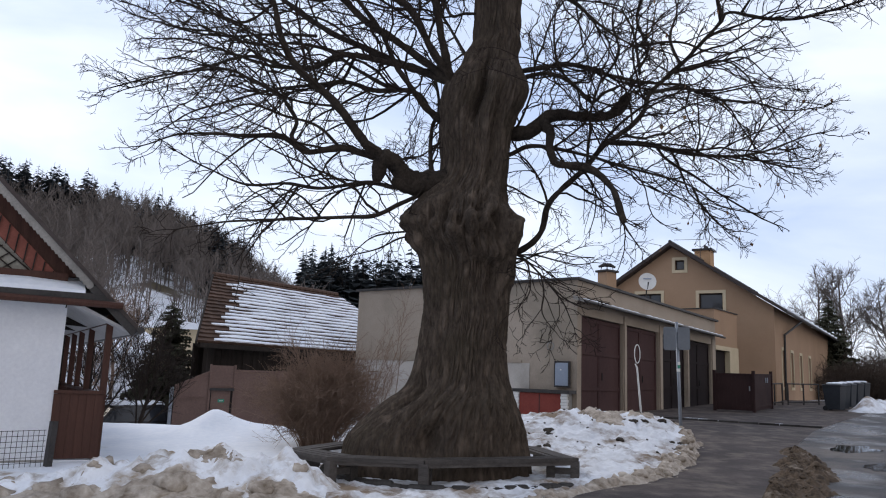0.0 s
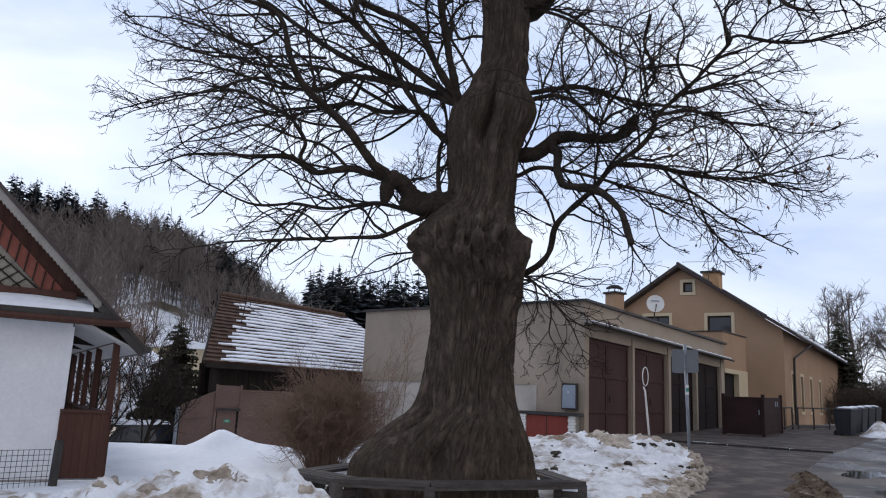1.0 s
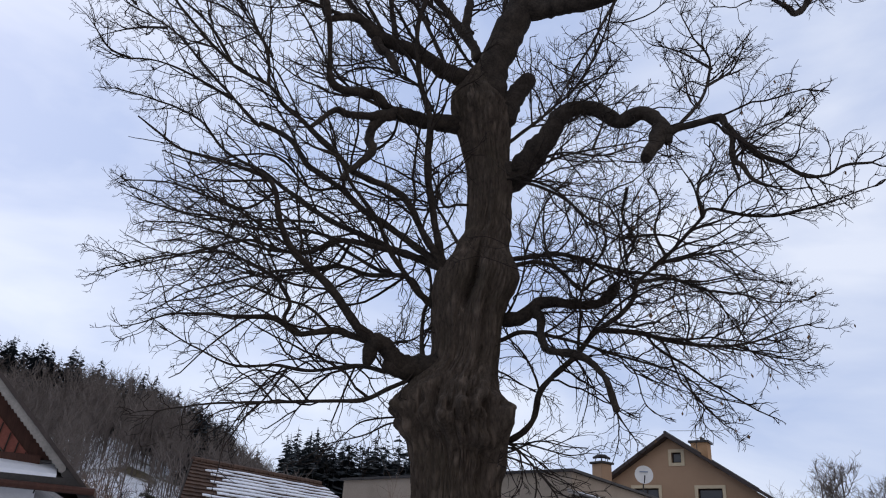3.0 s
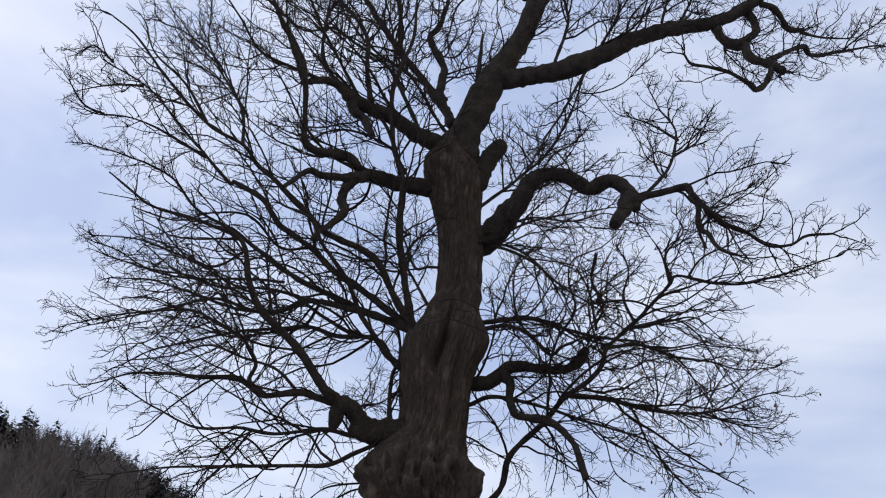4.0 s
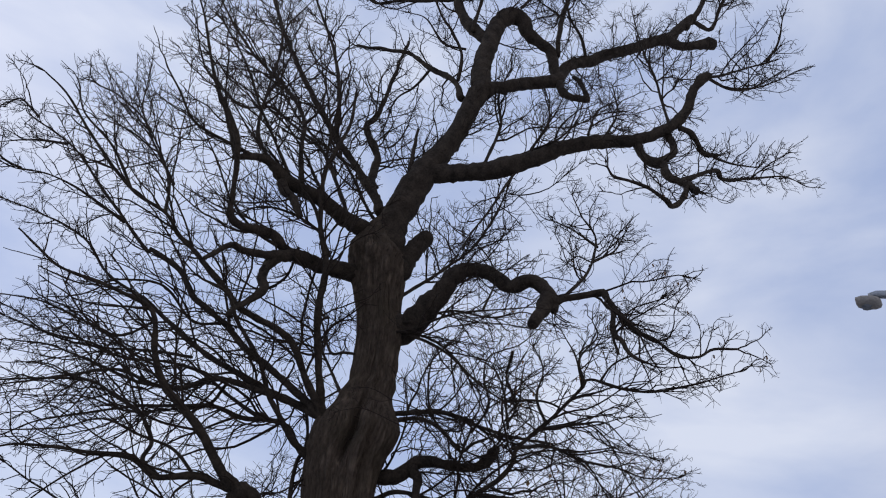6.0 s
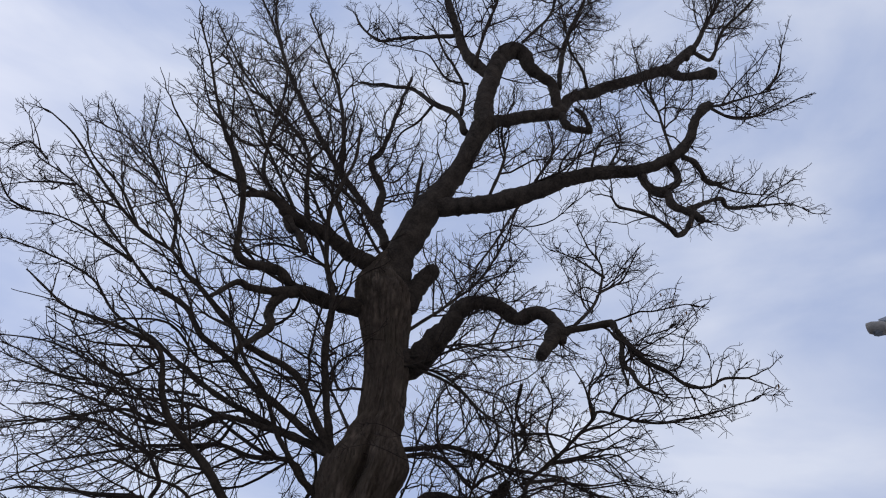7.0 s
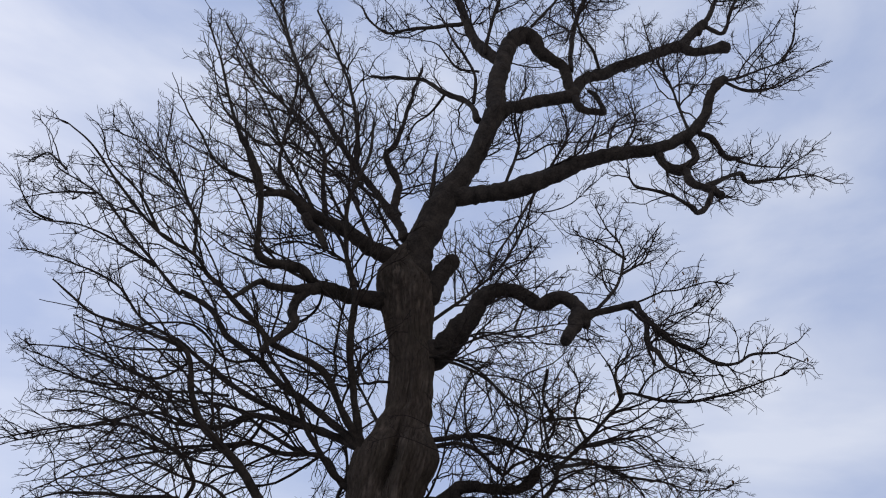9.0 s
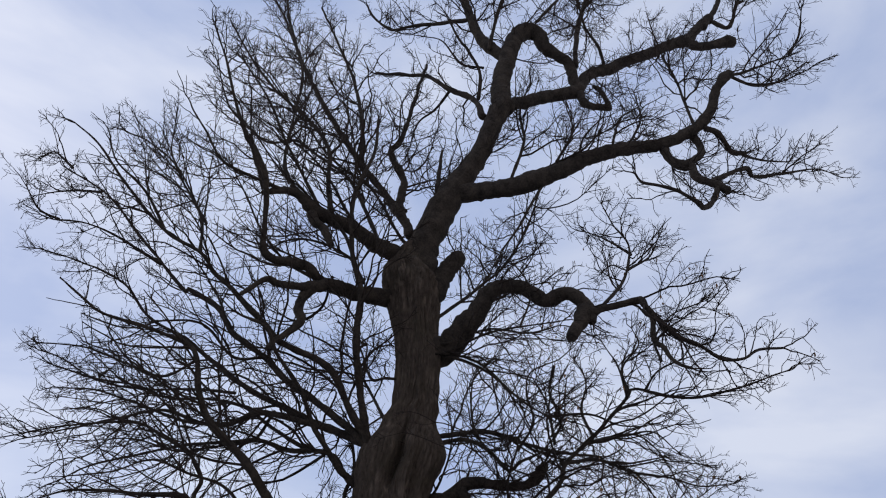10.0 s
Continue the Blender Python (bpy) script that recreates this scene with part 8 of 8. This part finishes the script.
thicket("garden_shrub", (-2.36, 15.6, 0.12), 330, 1.70, 0.36, BUSH_TWIG, "dense brown leafless shrub behind the bench", 11, 10, 4, r0=0.008, lean=0.10, droop=-0.05)
thicket("garden_shrub", (-1.7, 17.4, 0.12), 10, 2.9, 0.8, BUSH_TWIG, "tall thin bare bush against the garage wall", 12, 6, 4, r0=0.012, lean=0.30, droop=0.0)
spruce("spruce", (-9.55, 27.2, -1.05), 5.1, 3.6, "dark young spruce beside the parked car", 21, NEEDLE, 34, 14)
for k, (x, y, h) in enumerate(((-9.6, 24.5, 4.6), (-10.8, 25.5, 5.0), (-8.8, 22.6, 3.6), (-12.2, 27, 5.2), (-10.3, 22.8, 3.8))):
    bare_tree("fruit_tree", (x, y, -1.05), h, "bare tangled fruit tree behind the snow", 30 + k, BUSH_TWIG if k % 2 else TWIG, 0.09, 16, 9, 7, r_min=0.006)
# beyond the ochre house and the bins
for k, (x, y, h) in enumerate(((33.0, 62.0, 11.5), (36.5, 62.0, 10.0), (40.5, 66, 13.0), (45.0, 70, 12.0), (39, 60, 9.5), (31.0, 66.0, 11.0))):
    bare_tree("roadside_tree", (x, y, float(ground_z(x, y))), h, "bare roadside tree past the bins, paled with haze", 50 + k, HAZED_TWIG, 0.2, 20, 10, 7, r_min=0.014, spread=0.42)
for k, (x, y, h, w) in enumerate(((30.0, 58.5, 8.0, 5.0), (28.3, 57.5, 5.0, 4.5))):
    spruce("spruce", (x, y, float(ground_z(x, y))), h, w, "dark spruce at the corner of the ochre house", 70 + k, NEEDLE, 30, 14)
for k, (x, y, h, s) in enumerate(((27.5, 50.0, 2.2, 2.2), (31.0, 53.5, 2.4, 2.5), (35, 57, 3.6, 3.0), (39.5, 60, 4.8, 3.6), (44.5, 63, 5.2, 4.0))):
    thicket("hedge", (x, y, float(ground_z(x, y))), 340, h, s, HEDGE_TWIG, "dense dark brown leafless roadside hedge", 80 + k, 6, 3, r0=0.022, lean=0.35, r_min=0.011, category="hedge")
fl = root("far_street_lamp", (38.0, 66.0, 1.0), "slim distant street lamp with a pale head", "street lamp")
part("column", Shape().tube([(38.0, 66.0, 0.8), (38.0, 66.0, 5.2), (37.2, 65.6, 5.45)], [0.06, 0.05, 0.04], 6), GALV, fl)
part("head", Shape().box((36.9, 65.5, 5.45), (0.7, 0.25, 0.14), 25, 0.05), WHITE_PAINT, fl)

# ---- woods on the hill ----
def far_wood(name, places, material, label, kind_of, seed, thick=0.05):
    """Far trees joined into one wood."""
    r = np.random.default_rng(seed)
    segs, rad = [], []
    vs, qs, o = [], [], 0
    for x, y, h in places:
        z = float(ground_z(x, y))
        b = np.array([x, y, z])
        if kind_of == "bare":
            top = b + np.array([r.normal(0, 0.05) * h, r.normal(0, 0.05) * h, h])
            segs.append((b, top))
            rad.append((thick * h / 9 * 1.1, thick * 0.3))
            for _ in range(9):
                u = 0.28 + 0.7 * r.random()
                p = b + (top - b) * u
                t = r.random() * 2 * np.pi
                ln = h * (0.10 + 0.30 * (1 - u) + 0.1 * r.random())
                e = p + np.array([np.cos(t) * 0.55, np.sin(t) * 0.55, 0.85]) * ln
                segs.append((p, e))
                rad.append((thick * 0.6, thick * 0.25))
                for _ in range(3):
                    v = 0.3 + 0.7 * r.random()
                    p2 = p + (e - p) * v
                    e2 = p2 + (unit(e - p) * 0.7 + r.normal(size=3) * 0.5) * ln * 0.42
                    segs.append((p2, e2))
                    rad.append((thick * 0.38, thick * 0.2))
        else:
            n = 9
            w = h * r.uniform(0.20, 0.34)
            top = b + np.array([0, 0, h])
            segs.append((b, top))
            rad.append((h * 0.014, 0.02))
            rows = 20
            for i in range(rows):
                for j in range(8):
                    u = min(0.98, 0.06 + 0.90 * (i + 1.5 * r.random()) / rows)
                    t = r.random() * 2 * np.pi
                    ln = w * (1 - u) ** 0.75 * (0.6 + 0.6 * r.random()) + 0.15
                    d = np.array([np.cos(t), np.sin(t), -0.28 + 0.1 * r.random()])
                    c = b + np.array([0, 0, h * u])
                    sd = np.array([-np.sin(t), np.cos(t), 0]) * ln * 0.33
                    e = c + d * ln
                    m = c + d * ln * 0.55
                    vs += [c + np.array([0, 0, 0.08 * h / rows]), m - sd, e, m + sd]
                    qs.append((o, o + 1, o + 2, o + 3))
                    o += 4
    L = np.array([[a, c] for a, c in segs])
    R = np.array(rad)
    g = [tubes(L, R[:, 0], R[:, 1])]
    if vs:
        g.append((np.array(vs), np.array(qs)))
    V = np.concatenate([q[0] for q in g])
    Q = np.concatenate([g[0][1]] + ([g[1][1] + len(g[0][0])] if len(g) > 1 else []))
    me = np_mesh(name, V, Q)
    me.materials.append(material)
    return tagged(new(name, me), label, "woods", kind="stuff")


def polar(az, d):
    return d * math.sin(radians(az)), d * math.cos(radians(az))


wr = random.Random(5)
spots = []
for _ in range(1900):
    az, d = wr.uniform(-37, -9), 66 + 84 * wr.random() ** 0.75
    x, y = polar(az, d)
    # a snowy clearing stays open
    if -24 < az < -15.0 and d < 108 + 18 * wr.random():
        if wr.random() < 0.90:
            continue
    spots.append((x, y, wr.uniform(6.5, 10.5)))
for _ in range(90):
    az, d = wr.uniform(-26, -16), wr.uniform(140, 160)
    x, y = polar(az, d)
    spots.append((x, y, wr.uniform(8.5, 11.5)))
far_wood("bare_woods", spots, HAZED_TWIG, "brown leafless woods covering the snowy hillside", "bare", 3, 0.085)
spots = []
for _ in range(260):
    az = wr.uniform(-37, -12)
    d = wr.uniform(146, 176)
    keep_p = 0.95 if az < -25 else 0.38
    if wr.random() < keep_p:
        x, y = polar(az, d)
        spots.append((x, y, wr.uniform(8, 14)))
for _ in range(34):
    az, d = wr.uniform(-17, -14.5), wr.uniform(120, 150)
    x, y = polar(az, d)
    spots.append((x, y, wr.uniform(8, 13)))
for _ in range(260):
    az, d = wr.uniform(-10.6, -0.5), wr.uniform(84, 118)
    x, y = polar(az, d)
    spots.append((x, y, wr.uniform(12.0, 17.0)))
for _ in range(34):
    az, d = wr.uniform(-32, -25.4), wr.uniform(140, 158)
    x, y = polar(az, d)
    spots.append((x, y, wr.uniform(11.5, 15)))
for _ in range(34):
    az, d = wr.uniform(-25.4, -17), wr.uniform(140, 158)
    x, y = polar(az, d)
    spots.append((x, y, wr.uniform(8.5, 11.5)))
far_wood("spruce_woods", spots, HAZED_NEEDLE, "dark spruces along the crest and behind the garages", "spruce", 4)
spots = []
for _ in range(300):
    az, d = wr.uniform(-20, 34), wr.uniform(130, 300)
    x, y = polar(az, d)
    spots.append((x, y, wr.uniform(4, 7) if az > 0 else wr.uniform(6, 9)))
for _ in range(120):
    az, d = wr.uniform(-16, -10), wr.uniform(100, 150)
    x, y = polar(az, d)
    spots.append((x, y, wr.uniform(7, 10)))
far_wood("valley_woods", spots, HAZED_TWIG, "bare trees along the far valley", "bare", 6, 0.10)
